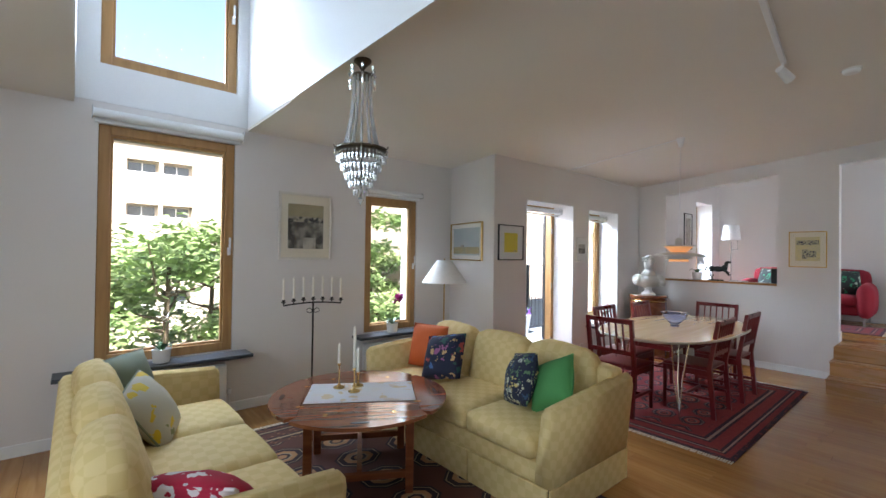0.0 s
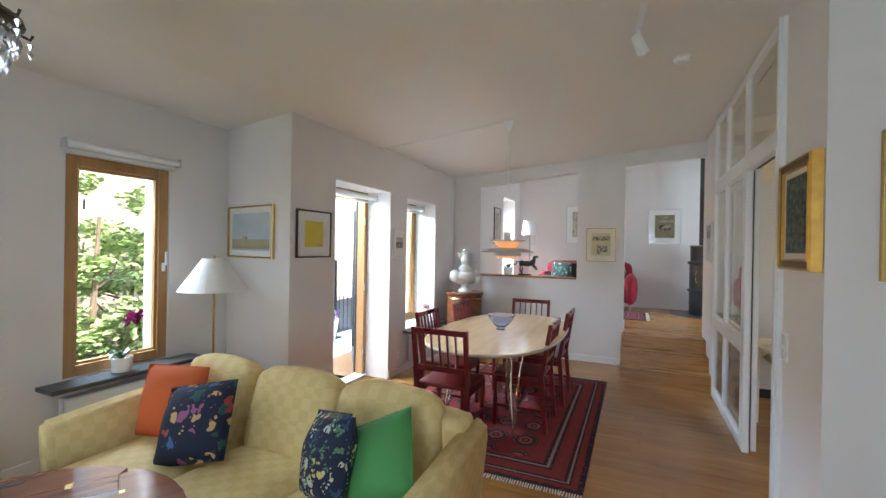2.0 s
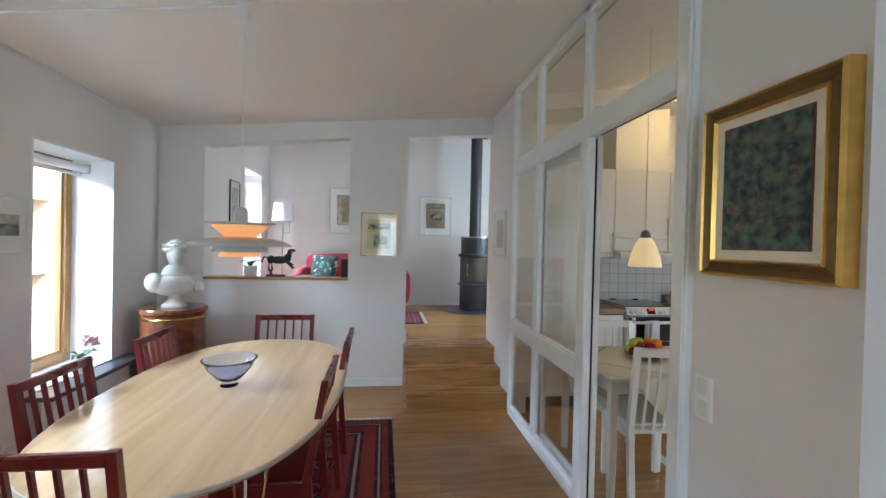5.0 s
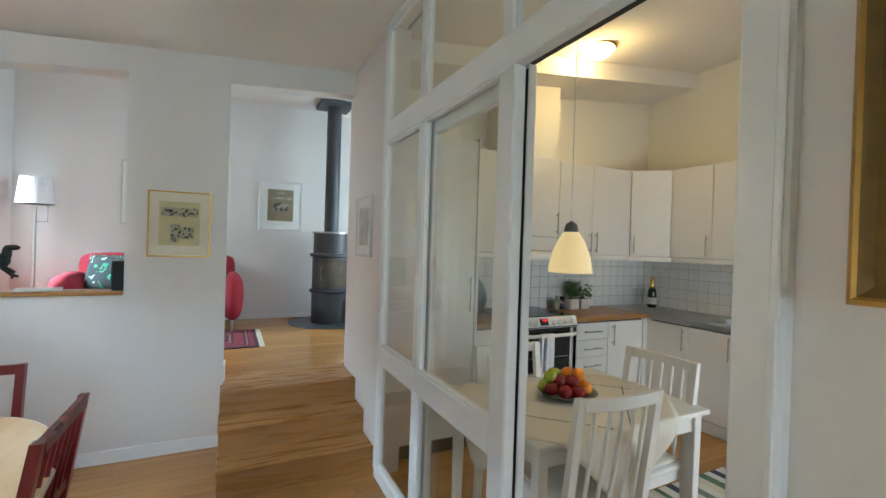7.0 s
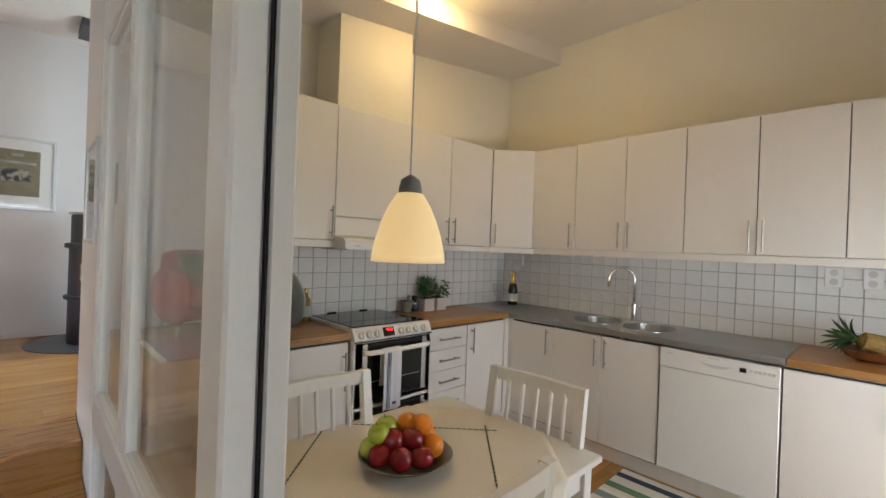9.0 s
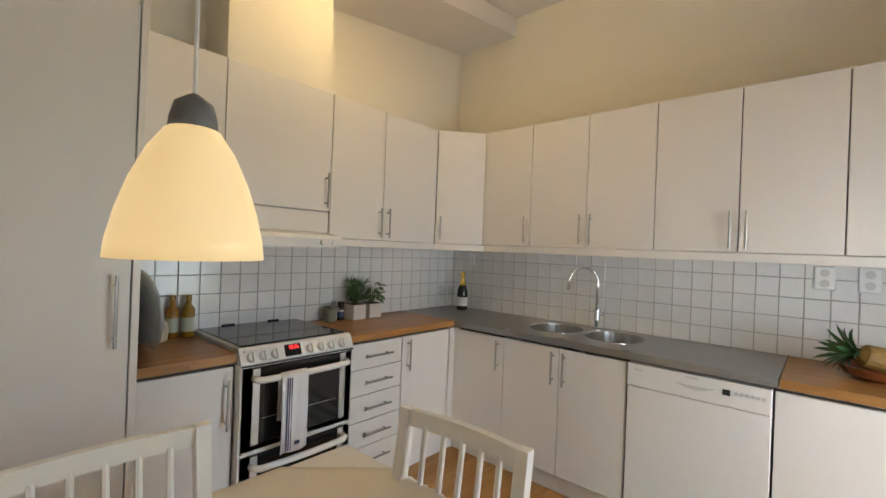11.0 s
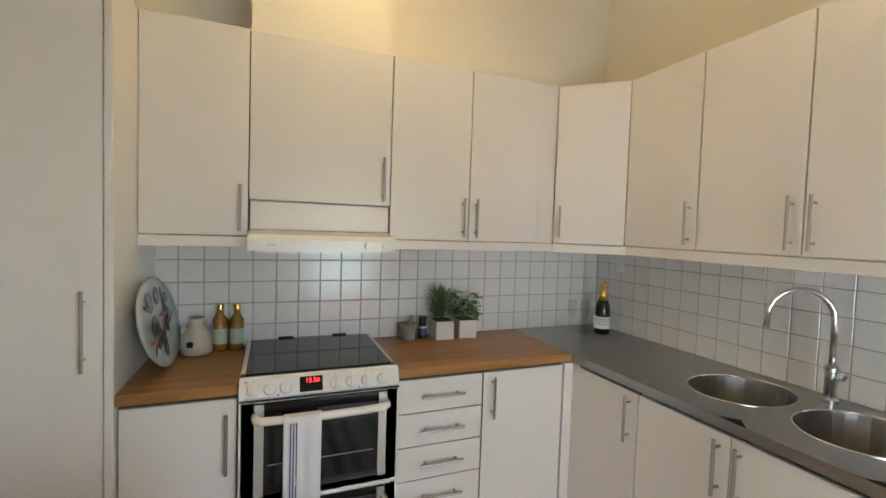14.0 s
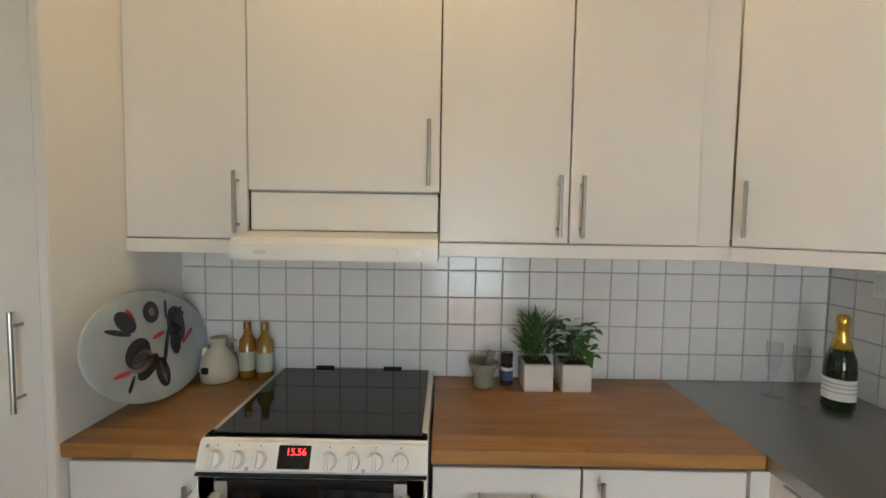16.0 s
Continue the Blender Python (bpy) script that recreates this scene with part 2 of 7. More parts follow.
M_WAX = mat("candle_wax", (0.85, 0.82, 0.74), 0.5, vary=0.02)
M_BRASS = mat("brass", (0.60, 0.42, 0.16), 0.25, 1.0, vary=0.1)
M_GILT = mat("gilt_frame", (0.56, 0.33, 0.08), 0.32, 0.85, vary=0.3, grain=14, bump=0.3)
M_SILVERF = mat("silver_frame", (0.60, 0.60, 0.60), 0.35, 0.6)
M_PAPER = mat("mount_card", (0.80, 0.79, 0.76), 0.7, vary=0.02)
M_CREAM = mat("cream_card", (0.76, 0.70, 0.58), 0.7, vary=0.03)
M_LEAF = mat("leaf_green", (0.07, 0.17, 0.035), 0.5, vary=0.35, grain=12)
M_WHITEC = mat("white_ceramic", (0.78, 0.77, 0.75), 0.25, vary=0.03)
M_REDSOFA = mat("red_wool", (0.27, 0.012, 0.026), 0.85, vary=0.12, grain=90, bump=0.2)


# ---- mesh helpers ----
def link(name, bm, material, parent=None, label="", smooth=False):
    me = bpy.data.meshes.new(name)
    if smooth:
        for f in bm.faces:
            f.smooth = True
    bm.to_mesh(me)
    bm.free()
    if material:
        me.materials.append(material)
    ob = new(name, me)
    if parent:
        ob.parent = parent
    if label:
        ob["label"] = label
    return ob


def part(name, bm, material, parent, label="", smooth=False):
    return link(name, bm, material, parent, label, smooth)


def thing(name, m, label, category, group=""):
    ob = new(name)
    ob.empty_display_size = 0.1
    ob.matrix_basis = m
    return tagged(ob, label, category, group)


def struct(name, bm, material, label, smooth=False):
    return tagged(link(name, bm, material, None, "", smooth), label, name.split("_")[0], kind="structure")


def box(x0, y0, z0, x1, y1, z1, bevel=0.0, bm=None, seg=1, taper=1.0):
    own = bmesh.new()
    g = bmesh.ops.create_cube(own, size=1.0)
    for v in g["verts"]:
        k = taper if v.co.z < 0 else 1.0
        v.co = Vector(((x0 + x1) / 2 + v.co.x * abs(x1 - x0) * k, (y0 + y1) / 2 + v.co.y * abs(y1 - y0) * k, (z0 + z1) / 2 + v.co.z * abs(z1 - z0)))
    if bevel:
        bmesh.ops.bevel(own, geom=own.edges[:], offset=bevel, segments=seg, affect="EDGES", profile=0.5)
    return merge(bm, own)


def merge(bm, own):
    if bm is None:
        return own
    me = bpy.data.meshes.new("tmp")
    own.to_mesh(me)
    own.free()
    bm.from_mesh(me)
    bpy.data.meshes.remove(me)
    return bm


def prism(points, z0, z1, bm=None, axis="z"):
    """Extrudes a plan outline; axis x or y turns it into a profile run along that axis."""
    own = bmesh.new()

    def place(a, b, c):
        return {"z": (a, b, c), "y": (a, c, b), "x": (c, a, b)}[axis]

    lo = [own.verts.new(place(a, b, z0)) for a, b in points]
    hi = [own.verts.new(place(a, b, z1)) for a, b in points]
    own.faces.new(lo)
    own.faces.new(hi)
    for i in range(len(points)):
        j = (i + 1) % len(points)
        own.faces.new((lo[i], lo[j], hi[j], hi[i]))
    bmesh.ops.recalc_face_normals(own, faces=own.faces[:])
    return merge(bm, own)


def lathe(profile, seg=24, bm=None, at=(0, 0, 0), squash=1.0):
    """Turns a profile of (radius, height) about z."""
    own = bmesh.new()
    rings = []
    for r, z in profile:
        r = max(r, 0.0004)
        rings.append([own.verts.new((at[0] + r * math.cos(2 * math.pi * i / seg), at[1] + squash * r * math.sin(2 * math.pi * i / seg), at[2] + z)) for i in range(seg)])
    for a, b in zip(rings, rings[1:]):
        for i in range(seg):
            own.faces.new((a[i], a[(i + 1) % seg], b[(i + 1) % seg], b[i]))
    own.faces.new(rings[0][::-1])
    own.faces.new(rings[-1])
    bmesh.ops.recalc_face_normals(own, faces=own.faces[:])
    return merge(bm, own)


def tube(path, r, seg=8, bm=None, r1=None):
    """A round bar along a path of points, tapering to r1."""
    own = bmesh.new()
    pts = [Vector(p) for p in path]
    rings = []
    for i, p in enumerate(pts):
        d = (pts[min(i + 1, len(pts) - 1)] - pts[max(i - 1, 0)]).normalized()
        q = d.to_track_quat("Z", "Y")
        k = r if r1 is None else r + (r1 - r) * i / (len(pts) - 1)
        rings.append([own.verts.new(p + q @ Vector((k * math.cos(2 * math.pi * j / seg), k * math.sin(2 * math.pi * j / seg), 0))) for j in range(seg)])
    for a, b in zip(rings, rings[1:]):
        for j in range(seg):
            own.faces.new((a[j], a[(j + 1) % seg], b[(j + 1) % seg], b[j]))
    own.faces.new(rings[0][::-1])
    own.faces.new(rings[-1])
    bmesh.ops.recalc_face_normals(own, faces=own.faces[:])
    return merge(bm, own)


def bar(a, b, w, d, bm=None, taper=1.0, bevel=0.003):
    """A square bar from a to b."""
    a, b = Vector(a), Vector(b)
    own = box(-w / 2, -d / 2, 0, w / 2, d / 2, (b - a).length, bevel, taper=taper)
    q = (b - a).to_track_quat("Z", "X" if abs((b - a).normalized().z) > 0.9 else "Y")
    bmesh.ops.transform(own, matrix=Matrix.Translation(a) @ (q.to_matrix().to_4x4() if abs((b - a).normalized().z) < 0.999 else Matrix()), verts=own.verts[:])
    return merge(bm, own)


def cushion(w, d, h, puff=1.0, n=10, bm=None):
    """A stuffed cushion about the origin: full in the middle, thin at its corners."""
    own = bmesh.new()
    for s in (1, -1):
        g = [[own.verts.new(((u / n - 0.5) * w * (1 - 0.05 * (1 - (2 * v / n - 1) ** 2) * 0), (v / n - 0.5) * d, s * h / 2 * ((1 - abs(2 * u / n - 1) ** (2.2 * puff)) * (1 - abs(2 * v / n - 1) ** (2.2 * puff))) ** 0.55 + noise.noise((u * 0.4, v * 0.4, s * 3.0)) * h * 0.05)) for v in range(n + 1)] for u in range(n + 1)]
        for u in range(n):
            for v in range(n):
                own.faces.new((g[u][v], g[u + 1][v], g[u + 1][v + 1], g[u][v + 1]))
    bmesh.ops.remove_doubles(own, verts=own.verts[:], dist=h * 0.12)
    bmesh.ops.recalc_face_normals(own, faces=own.faces[:])
    for f in own.faces:
        f.smooth = True
    return merge(bm, own)


def soft_box(x0, y0, z0, x1, y1, z1, r, puff=0.0, cuts=6):
    """An upholstered block with round edges and a slight crown."""
    bm = bmesh.new()
    bmesh.ops.create_cube(bm, size=2.0)
    bmesh.ops.subdivide_edges(bm, edges=bm.edges[:], cuts=cuts, use_grid_fill=True)
    c = Vector(((x0 + x1) / 2, (y0 + y1) / 2, (z0 + z1) / 2))
    half = Vector((abs(x1 - x0) / 2, abs(y1 - y0) / 2, abs(z1 - z0) / 2))
    r = min(r, min(half) * 0.95)
    for v in bm.verts:
        f = [math.copysign(1 - (1 - min(1.0, abs(u))) ** 1.7, u) for u in v.co]
        q = Vector([f[i] * half[i] for i in range(3)])
        core = Vector([max(-half[i] + r, min(half[i] - r, q[i])) for i in range(3)])
        d = q - core
        q = core + d.normalized() * r if d.length > 1e-9 else q
        for i in range(3):
            if abs(f[i]) > 0.999:
                q[i] += f[i] * puff * (1 - f[(i + 1) % 3] ** 2) * (1 - f[(i + 2) % 3] ** 2)
        v.co = c + q
    for f in bm.faces:
        f.smooth = True
    return bm


def wall_x(name, x0, x1, y0, y1, z1, holes, material, label, z0=-0.12):
    """A wall that runs along x between y0 and y1, with openings (a, b, bottom, top)."""
    bm = bmesh.new()
    at = x0
    for a, b, lo, hi in sorted(holes):
        box(at, y0, z0, a, y1, z1, bm=bm)
        if lo > z0:
            box(a, y0, z0, b, y1, lo, bm=bm)
        if hi < z1:
            box(a, y0, hi, b, y1, z1, bm=bm)
        at = b
    box(at, y0, z0, x1, y1, z1, bm=bm)
    return struct(name, bm, material, label)


# ---- structure: the lower room ----
GY, DY, WY, PX = 0.26, 3.59, 4.57, 7.10
UP = 0.46


def ceil_z(y):
    return 2.58 + 0.088 * max(0.0, DY - y)


wall_x("wall_north", -2.2, 3.86, WY, WY + 0.32, 2.7, [(0.235, 1.215, 0.56, 2.435), (2.585, 3.30, 0.56, 2.10)], M_WALL, "pale warm grey painted wall with two windows")
wall_x("wall_north_upper", -0.1, 1.5, WY, WY + 0.32, 4.7, [(0.235, 1.225, 2.90, 4.3)], M_TRIM, "white wall with the high window", 2.7)
struct("wall_pier", prism([(3.64, DY), (3.64 + 0.40, DY), (4.2, WY + 0.32), (3.86, WY + 0.32), (3.86, WY)], -0.12, 3.2), M_WALL, "grey painted projecting wall corner")
wall_x("wall_balcony", 4.04, PX, DY, DY + 0.42, 3.2, [(4.20, 5.20, -0.05, 2.13), (5.575, 6.405, 0.50, 2.11)], M_WALL, "grey painted wall with balcony door and window")
# wall with the serving opening; its head follows the roof
bm = bmesh.new()
box(PX, 3.17, -0.12, PX + 0.15, DY + 0.3, 3.5, bm=bm)
box(PX, 1.77, -0.12, PX + 0.15, 3.17, 1.10, bm=bm)
prism([(3.17, 2.42), (1.77, 2.57), (1.77, 3.5), (3.17, 3.5)], PX, PX + 0.15, bm, "x")
box(PX, 1.17, -0.12, PX + 0.15, 1.77, 3.5, bm=bm)
prism([(1.17, 2.605), (GY, 2.69), (GY, 3.5), (1.17, 3.5)], PX, PX + 0.15, bm, "x")
struct("wall_opening", bm, M_WALL, "white painted wall with a wide serving opening")
struct("trim_opening", box(PX - 0.025, 1.77, 1.10, PX + 0.17, 3.17, 1.125, 0.004), M_FLOORY, "oak ledge in the wall opening")
struct("floor", box(-2.2, -3.0, -0.2, PX + 0.1, WY + 0.2, -0.012), M_JOINT, "oak parquet floor, honey coloured and glossy")
bm = bmesh.new()
prism([(WY + 0.3, 2.58), (DY, 2.58), (GY - 0.1, ceil_z(GY - 0.1)), (GY - 0.1, 3.5), (WY + 0.3, 3.5)], 1.32, PX, bm, "x")
prism([(1.3, ceil_z(1.3)), (GY - 0.1, ceil_z(GY - 0.1)), (GY - 0.1, 3.5), (1.3, 3.5)], 0.09, 1.32, bm, "x")
prism([(WY + 0.3, 2.56), (DY, 2.58), (GY - 0.1, ceil_z(GY - 0.1)), (GY - 0.1, 3.5), (WY + 0.3, 3.5)], -2.2, 0.09, bm, "x")
prism([(GY - 0.1, ceil_z(GY - 0.1)), (-3.2, ceil_z(-3.2)), (-3.2, 3.7), (GY - 0.1, 3.5)], -2.2, 3.5, bm, "x")
struct("ceiling", bm, M_CEIL, "sloping white painted ceiling")
bm = bmesh.new()
box(0.0, 1.2, 3.5, 0.09, WY, 4.6, bm=bm)
box(1.32, 1.2, 3.5, 1.41, WY, 4.6, bm=bm)
box(0.0, 1.2, 3.5, 1.41, 1.3, 4.6, bm=bm)
box(0.0, 1.2, 4.6, 1.41, WY + 0.32, 4.7, bm=bm)
struct("wall_light_well", bm, M_TRIM, "white light well up to a high window")
bm = box(-2.35, -1.45, -0.12, -2.2, 0.2, 3.7)
box(-2.35, 1.6, -0.12, -2.2, WY + 0.3, 3.7, bm=bm)
box(-2.35, 0.2, -0.12, -2.2, 1.6, 1.0, bm=bm)
box(-2.35, 0.2, 2.3, -2.2, 1.6, 3.7, bm=bm)
struct("wall_west", bm, M_WALL, "plain grey wall with a window opening")
struct("wall_south", box(3.45, -3.35, -0.12, PX, -3.0, 3.7), M_KWALL, "cream painted wall")
struct("wall_back", box(-2.35, -1.45, -0.12, 3.45, -1.3, 3.7), M_WALL, "plain grey wall")
# wall with the gilt painting, and the kitchen's west wall
bm = box(3.45, -1.2, -0.12, 3.60, GY, 3.7)
box(3.45, -3.0, -0.12, 3.60, -2.3, 3.7, bm=bm)
box(3.45, -2.3, -0.12, 3.60, -1.2, 0.1, bm=bm)
box(3.45, -2.3, 2.1, 3.60, -1.2, 3.7, bm=bm)
struct("wall_corner", bm, M_WALL, "grey painted wall corner")
struct("wall_painting", box(3.60, GY - 0.12, -0.12, 4.03, GY, 3.5), M_WALL, "white painted wall beside the kitchen opening")
struct("wall_stove", box(6.95, -3.0, -0.12, PX, GY - 0.14, 3.7), M_KWALL, "cream painted kitchen wall")
struct("wall_passage", box(6.27, GY - 0.14, -0.12, PX + 0.15, GY, 3.5), M_WALL, "white painted wall beside the steps")


def kc(y):
    return 2.87 + 0.128 * (GY - y)


bm = bmesh.new()
prism([(GY - 0.12, kc(GY - 0.12)), (-3.02, kc(-3.02)), (-3.02, 3.75), (GY - 0.12, 3.75)], 3.6, 6.96, bm, "x")
prism([(GY - 0.14, kc(GY - 0.14) - 0.15), (-3.01, kc(-3.01) - 0.15), (-3.01, kc(-3.01) - 0.002), (GY - 0.14, kc(GY - 0.14) - 0.002)], 6.38, 6.951, bm, "x")
struct("ceiling_kitchen", bm, M_CEIL, "sloping cream ceiling with a dropped soffit")
# upper room
struct("floor_upper", box(PX + 0.05, -1.6, UP - 0.2, 9.9, 3.4, UP - 0.012), M_JOINT, "oak floor of the upper room")
struct("wall_far", box(9.76, -1.7, 0.2, 9.9, 3.4, 3.6), M_WALL, "pale painted far wall")
wall_x("wall_upper_north", PX + 0.15, 9.76, 3.24, 3.62, 3.6, [(8.55, 9.35, 0.95, 2.45)], M_WALL, "pale painted wall with a window", 0.2)
wall_x("wall_upper_south", PX, 9.9, -1.7, -1.55, 3.6, [(7.6, 8.8, 1.35, 2.65)], M_WALL, "plain painted wall with a window opening", 0.2)
# added slabs, never in view, that stop the sun entering the openings
for x0, y0, x1, y1, z in ((7.2, -3.4, 9.3, -1.7, 2.72), (-3.5, -1.6, -2.35, 1.8, 2.36), (2.5, -4.4, 3.45, -1.45, 2.16)):
    struct("trim_eave", box(x0, y0, z, x1, y1, z + 0.1), M_TRIM, "added unseen white slab that keeps the sun out of the window opening")
struct("wall_upper_west", box(PX - 0.002, -1.55, 0.2, PX + 0.12, GY - 0.14, 3.6), M_WALL, "plain painted wall")
struct("ceiling_upper", box(PX + 0.15, -1.7, 3.28, 9.9, 3.6, 3.45), M_CEIL, "white ceiling of the upper room")
for i in range(3):
    nx, top = (6.36, 6.605, 6.85)[i], UP * (i + 1) / 3
    st = tagged(link("step", box(nx + 0.012, GY + 0.004, -0.1, PX + 0.05 if i == 2 else nx + 0.30, 1.185, top - 0.022), M_FLOORY), "oak step", "step", kind="structure")
    part("tread", box(nx, GY + 0.004, top - 0.022, (7.3 if i == 2 else nx + 0.30), 1.19 if i < 2 else 1.168, top, 0.004), M_FLOORY, st)


# ---- windows and doors ----
def window(name, x0, x1, z0, z1, y, label, handle=True, fw=0.075):
    w = tagged(new(name), label, "window", kind="structure")
    w.location = (x0, y, z0)
    W, H = x1 - x0, z1 - z0
    bm = bmesh.new()
    box(0, 0, 0, fw, 0.07, H, 0.004, bm)
    box(W - fw, 0, 0, W, 0.07, H, 0.004, bm)
    box(fw, 0.002, 0, W - fw, 0.068, fw, 0.004, bm)
    box(fw, 0.002, H - fw, W - fw, 0.068, H, 0.004, bm)
    part("window_frame", bm, M_WINWOOD, w, "brown wooden window frame")
    bm = bmesh.new()
    for a, b, c, d in ((fw, fw, fw + 0.018, H - fw), (W - fw - 0.018, fw, W - fw, H - fw), (fw + 0.018, fw, W - fw - 0.018, fw + 0.018), (fw + 0.018, H - fw - 0.018, W - fw - 0.018, H - fw)):
        box(a, 0.02, b, c, 0.06, d, 0.002, bm)
    part("bead", bm, M_WINWOOD, w)
    p = part("pane", box(fw, 0.038, fw, W - fw, 0.042, H - fw), M_PANE, w)
    p.visible_shadow = False
    if handle:
        bm = box(W - 0.05, -0.012, H * 0.46, W - 0.022, 0, H * 0.46 + 0.07, 0.003)
        box(W - 0.045, -0.045, H * 0.46 + 0.05, W - 0.027, -0.03, H * 0.46 + 0.16, 0.004, bm)
        box(W - 0.042, -0.032, H * 0.46 + 0.052, W - 0.03, -0.01, H * 0.46 + 0.066, 0.0, bm)
        part("handle", bm, M_TRIM, w, "white window handle")
    return w


window("window_1", 0.237, 1.213, 0.562, 2.433, WY + 0.012, "tall wood framed window over the street trees")
window("window_2", 0.237, 1.223, 2.902, 4.298, WY + 0.03, "high wood framed window in the light well")
window("window_3", 2.587, 3.298, 0.562, 2.098, WY + 0.012, "narrow wood framed window with a dark sill")
window("window_4", 5.577, 6.40, 0.502, 2.108, DY + 0.30, "deep set wood framed window", False)
window("window_5", 8.552, 9.348, 0.952, 2.448, 3.50, "deep set wood framed window of the upper room", False)
# reveals lined white
for x0, x1, z0, z1 in ((4.20, 5.20, -0.012, 2.13), (5.575, 6.405, 0.50, 2.11)):
    bm = bmesh.new()
    box(x0, DY - 0.003, z0, x0 + 0.012, DY + 0.30, z1 - 0.012, bm=bm)
    box(x1 - 0.012, DY - 0.003, z0, x1, DY + 0.30, z1 - 0.012, bm=bm)
    box(x0, DY - 0.003, z1 - 0.012, x1, DY + 0.30, z1, bm=bm)
    struct("trim_reveal", bm, M_TRIM, "white painted reveal of the opening")
# the high window's surround and the light well's white face
bm = bmesh.new()
box(0.09, WY - 0.006, 2.60, 0.237, WY, 4.6, bm=bm)
box(1.223, WY - 0.006, 2.60, 1.32, WY, 4.6, bm=bm)
box(0.237, WY - 0.006, 2.60, 1.223, WY, 2.90, bm=bm)
struct("trim_light_well", bm, M_TRIM, "white face below the high window")
bm = bmesh.new()
box(0.086, 1.3, 2.60, 0.094, WY - 0.006, 3.5, bm=bm)
box(1.316, 1.3, 2.60, 1.324, WY - 0.006, 3.5, bm=bm)
struct("trim_light_well", bm, M_TRIM, "white sides of the light well")


def roller_blind(x0, x1, y, z, r=0.035):
    t = thing("roller_blind", pose(x0, y, z), "white rolled-up blind above the window", "blind", "roller blinds")
    part("roll", tube([(0, 0, 0), (x1 - x0, 0, 0)], r, 14), M_TRIM, t, smooth=False)
    for x in (-0.008, x1 - x0):
        part("bracket", box(x, -r - 0.006, -r - 0.006, x + 0.008, 0.045, r + 0.01, 0.002), M_SILVERF, t)
    part("bottom_bar", box(0.01, r - 0.012, -r - 0.03, x1 - x0 - 0.01, r + 0.002, -r - 0.008, 0.003), M_TRIM, t)


roller_blind(0.20, 1.26, WY - 0.05, 2.50)
roller_blind(2.56, 3.34, WY - 0.045, 2.16, 0.024)
roller_blind(4.22, 5.18, DY + 0.20, 2.05, 0.03)
roller_blind(5.60, 6.38, DY + 0.20, 2.03, 0.03)
for x0, x1, y0, y1, z in ((0.0, 1.34, WY - 0.22, WY + 0.012, 0.55), (2.44, 3.50, WY - 0.20, WY + 0.012, 0.55), (5.53, 6.62, DY - 0.16, DY + 0.30, 0.49)):
    struct("window_sill", box(x0, y0, z - 0.03, x1, y1, z, 0.004), M_SLATE, "dark polished stone window sill")


def radiator(x0, x1, y, z0, z1):
    t = thing("radiator", pose(x0, y, z0), "white panel radiator under the window sill", "radiator", "radiators")
    W, H = x1 - x0, z1 - z0
    part("panel", box(0, -0.05, 0, W, -0.03, H, 0.008), M_TRIM, t)
    bm = bmesh.new()
    n = int(W / 0.04)
    for i in range(n):
        box((i + 0.25) * W / n, -0.057, 0.02, (i + 0.75) * W / n, -0.049, H - 0.02, 0.002, bm)
    part("rib", bm, M_TRIM, t)
    part("grille", box(0.0, -0.11, H - 0.01, W, -0.03, H + 0.004, 0.002), M_TRIM, t)
    part("back_panel", box(0, -0.115, 0, W, -0.1, H, 0.006), M_TRIM, t)
    part("valve", lathe([(0.014, 0), (0.022, 0.01), (0.022, 0.05), (0.012, 0.055)], 12, at=(W + 0.03, -0.07, 0.06)), M_TRIM, t, "white radiator valve")
    bm = tube([(W + 0.03, -0.07, 0.06), (W + 0.03, -0.07, -z0 + 0.0)], 0.008)
    part("pipe", bm, M_TRIM, t)
    part("bracket", box(W / 2 - 0.02, -0.03, 0.05, W / 2 + 0.02, -0.002, H - 0.05), M_TRIM, t)


radiator(0.05, 1.15, WY, 0.12, 0.45)
radiator(2.55, 3.35, WY, 0.12, 0.45)
radiator(5.62, 6.45, DY, 0.12, 0.44)
# baseboards
for x0, y0, x1, y1 in ((-2.2, WY - 0.014, 3.84, WY), (3.64, DY - 0.014, 4.20, DY), (5.20, DY - 0.014, PX, DY), (PX - 0.014, 1.17, PX, DY - 0.014), (3.436, -3.0, 3.45, GY), (3.436, GY, 4.03, GY + 0.014)):
    struct("baseboard", box(x0, y0, -0.01, x1, y1, 0.085, 0.003), M_TRIM, "white painted baseboard")
struct("baseboard", box(PX - 0.01, 1.158, UP, PX + 0.16, 1.172, UP + 0.12, 0.003), M_TRIM, "white painted baseboard")
struct("baseboard", box(9.746, -1.5, UP, 9.76, 3.24, UP + 0.05, 0.003), M_WALL, "low painted baseboard")

# balcony door: frame in the opening and the leaf swung outwards
d = tagged(new("door_balcony"), "wood framed glazed balcony door, standing open outwards", "door", kind="structure")
d.location = (4.20, DY + 0.30, 0)
bm = bmesh.new()
box(0, 0, 0, 0.06, 0.1, 2.12, 0.004, bm)
box(0.93, 0, 0, 1.0, 0.1, 2.12, 0.004, bm)
box(0.06, 0.002, 2.05, 0.93, 0.098, 2.12, 0.004, bm)
part("frame", bm, M_WINWOOD, d, "honey coloured wooden door frame")
part("threshold", box(0.0, -0.03, -0.01, 1.0, 0.12, 0.03, 0.004), M_TRIM, d)
for z in (0.25, 1.0, 1.75):
    part("hinge", lathe([(0.008, 0), (0.008, 0.08)], 8, at=(0.925, -0.008, z)), M_CHROME, d)
LEAF = pose(0.985, 0.10, 0, 0, 0, 38)
bm = bmesh.new()
box(0.0, 0.0, 0.03, 0.86, 0.05, 0.16, 0.003, bm)
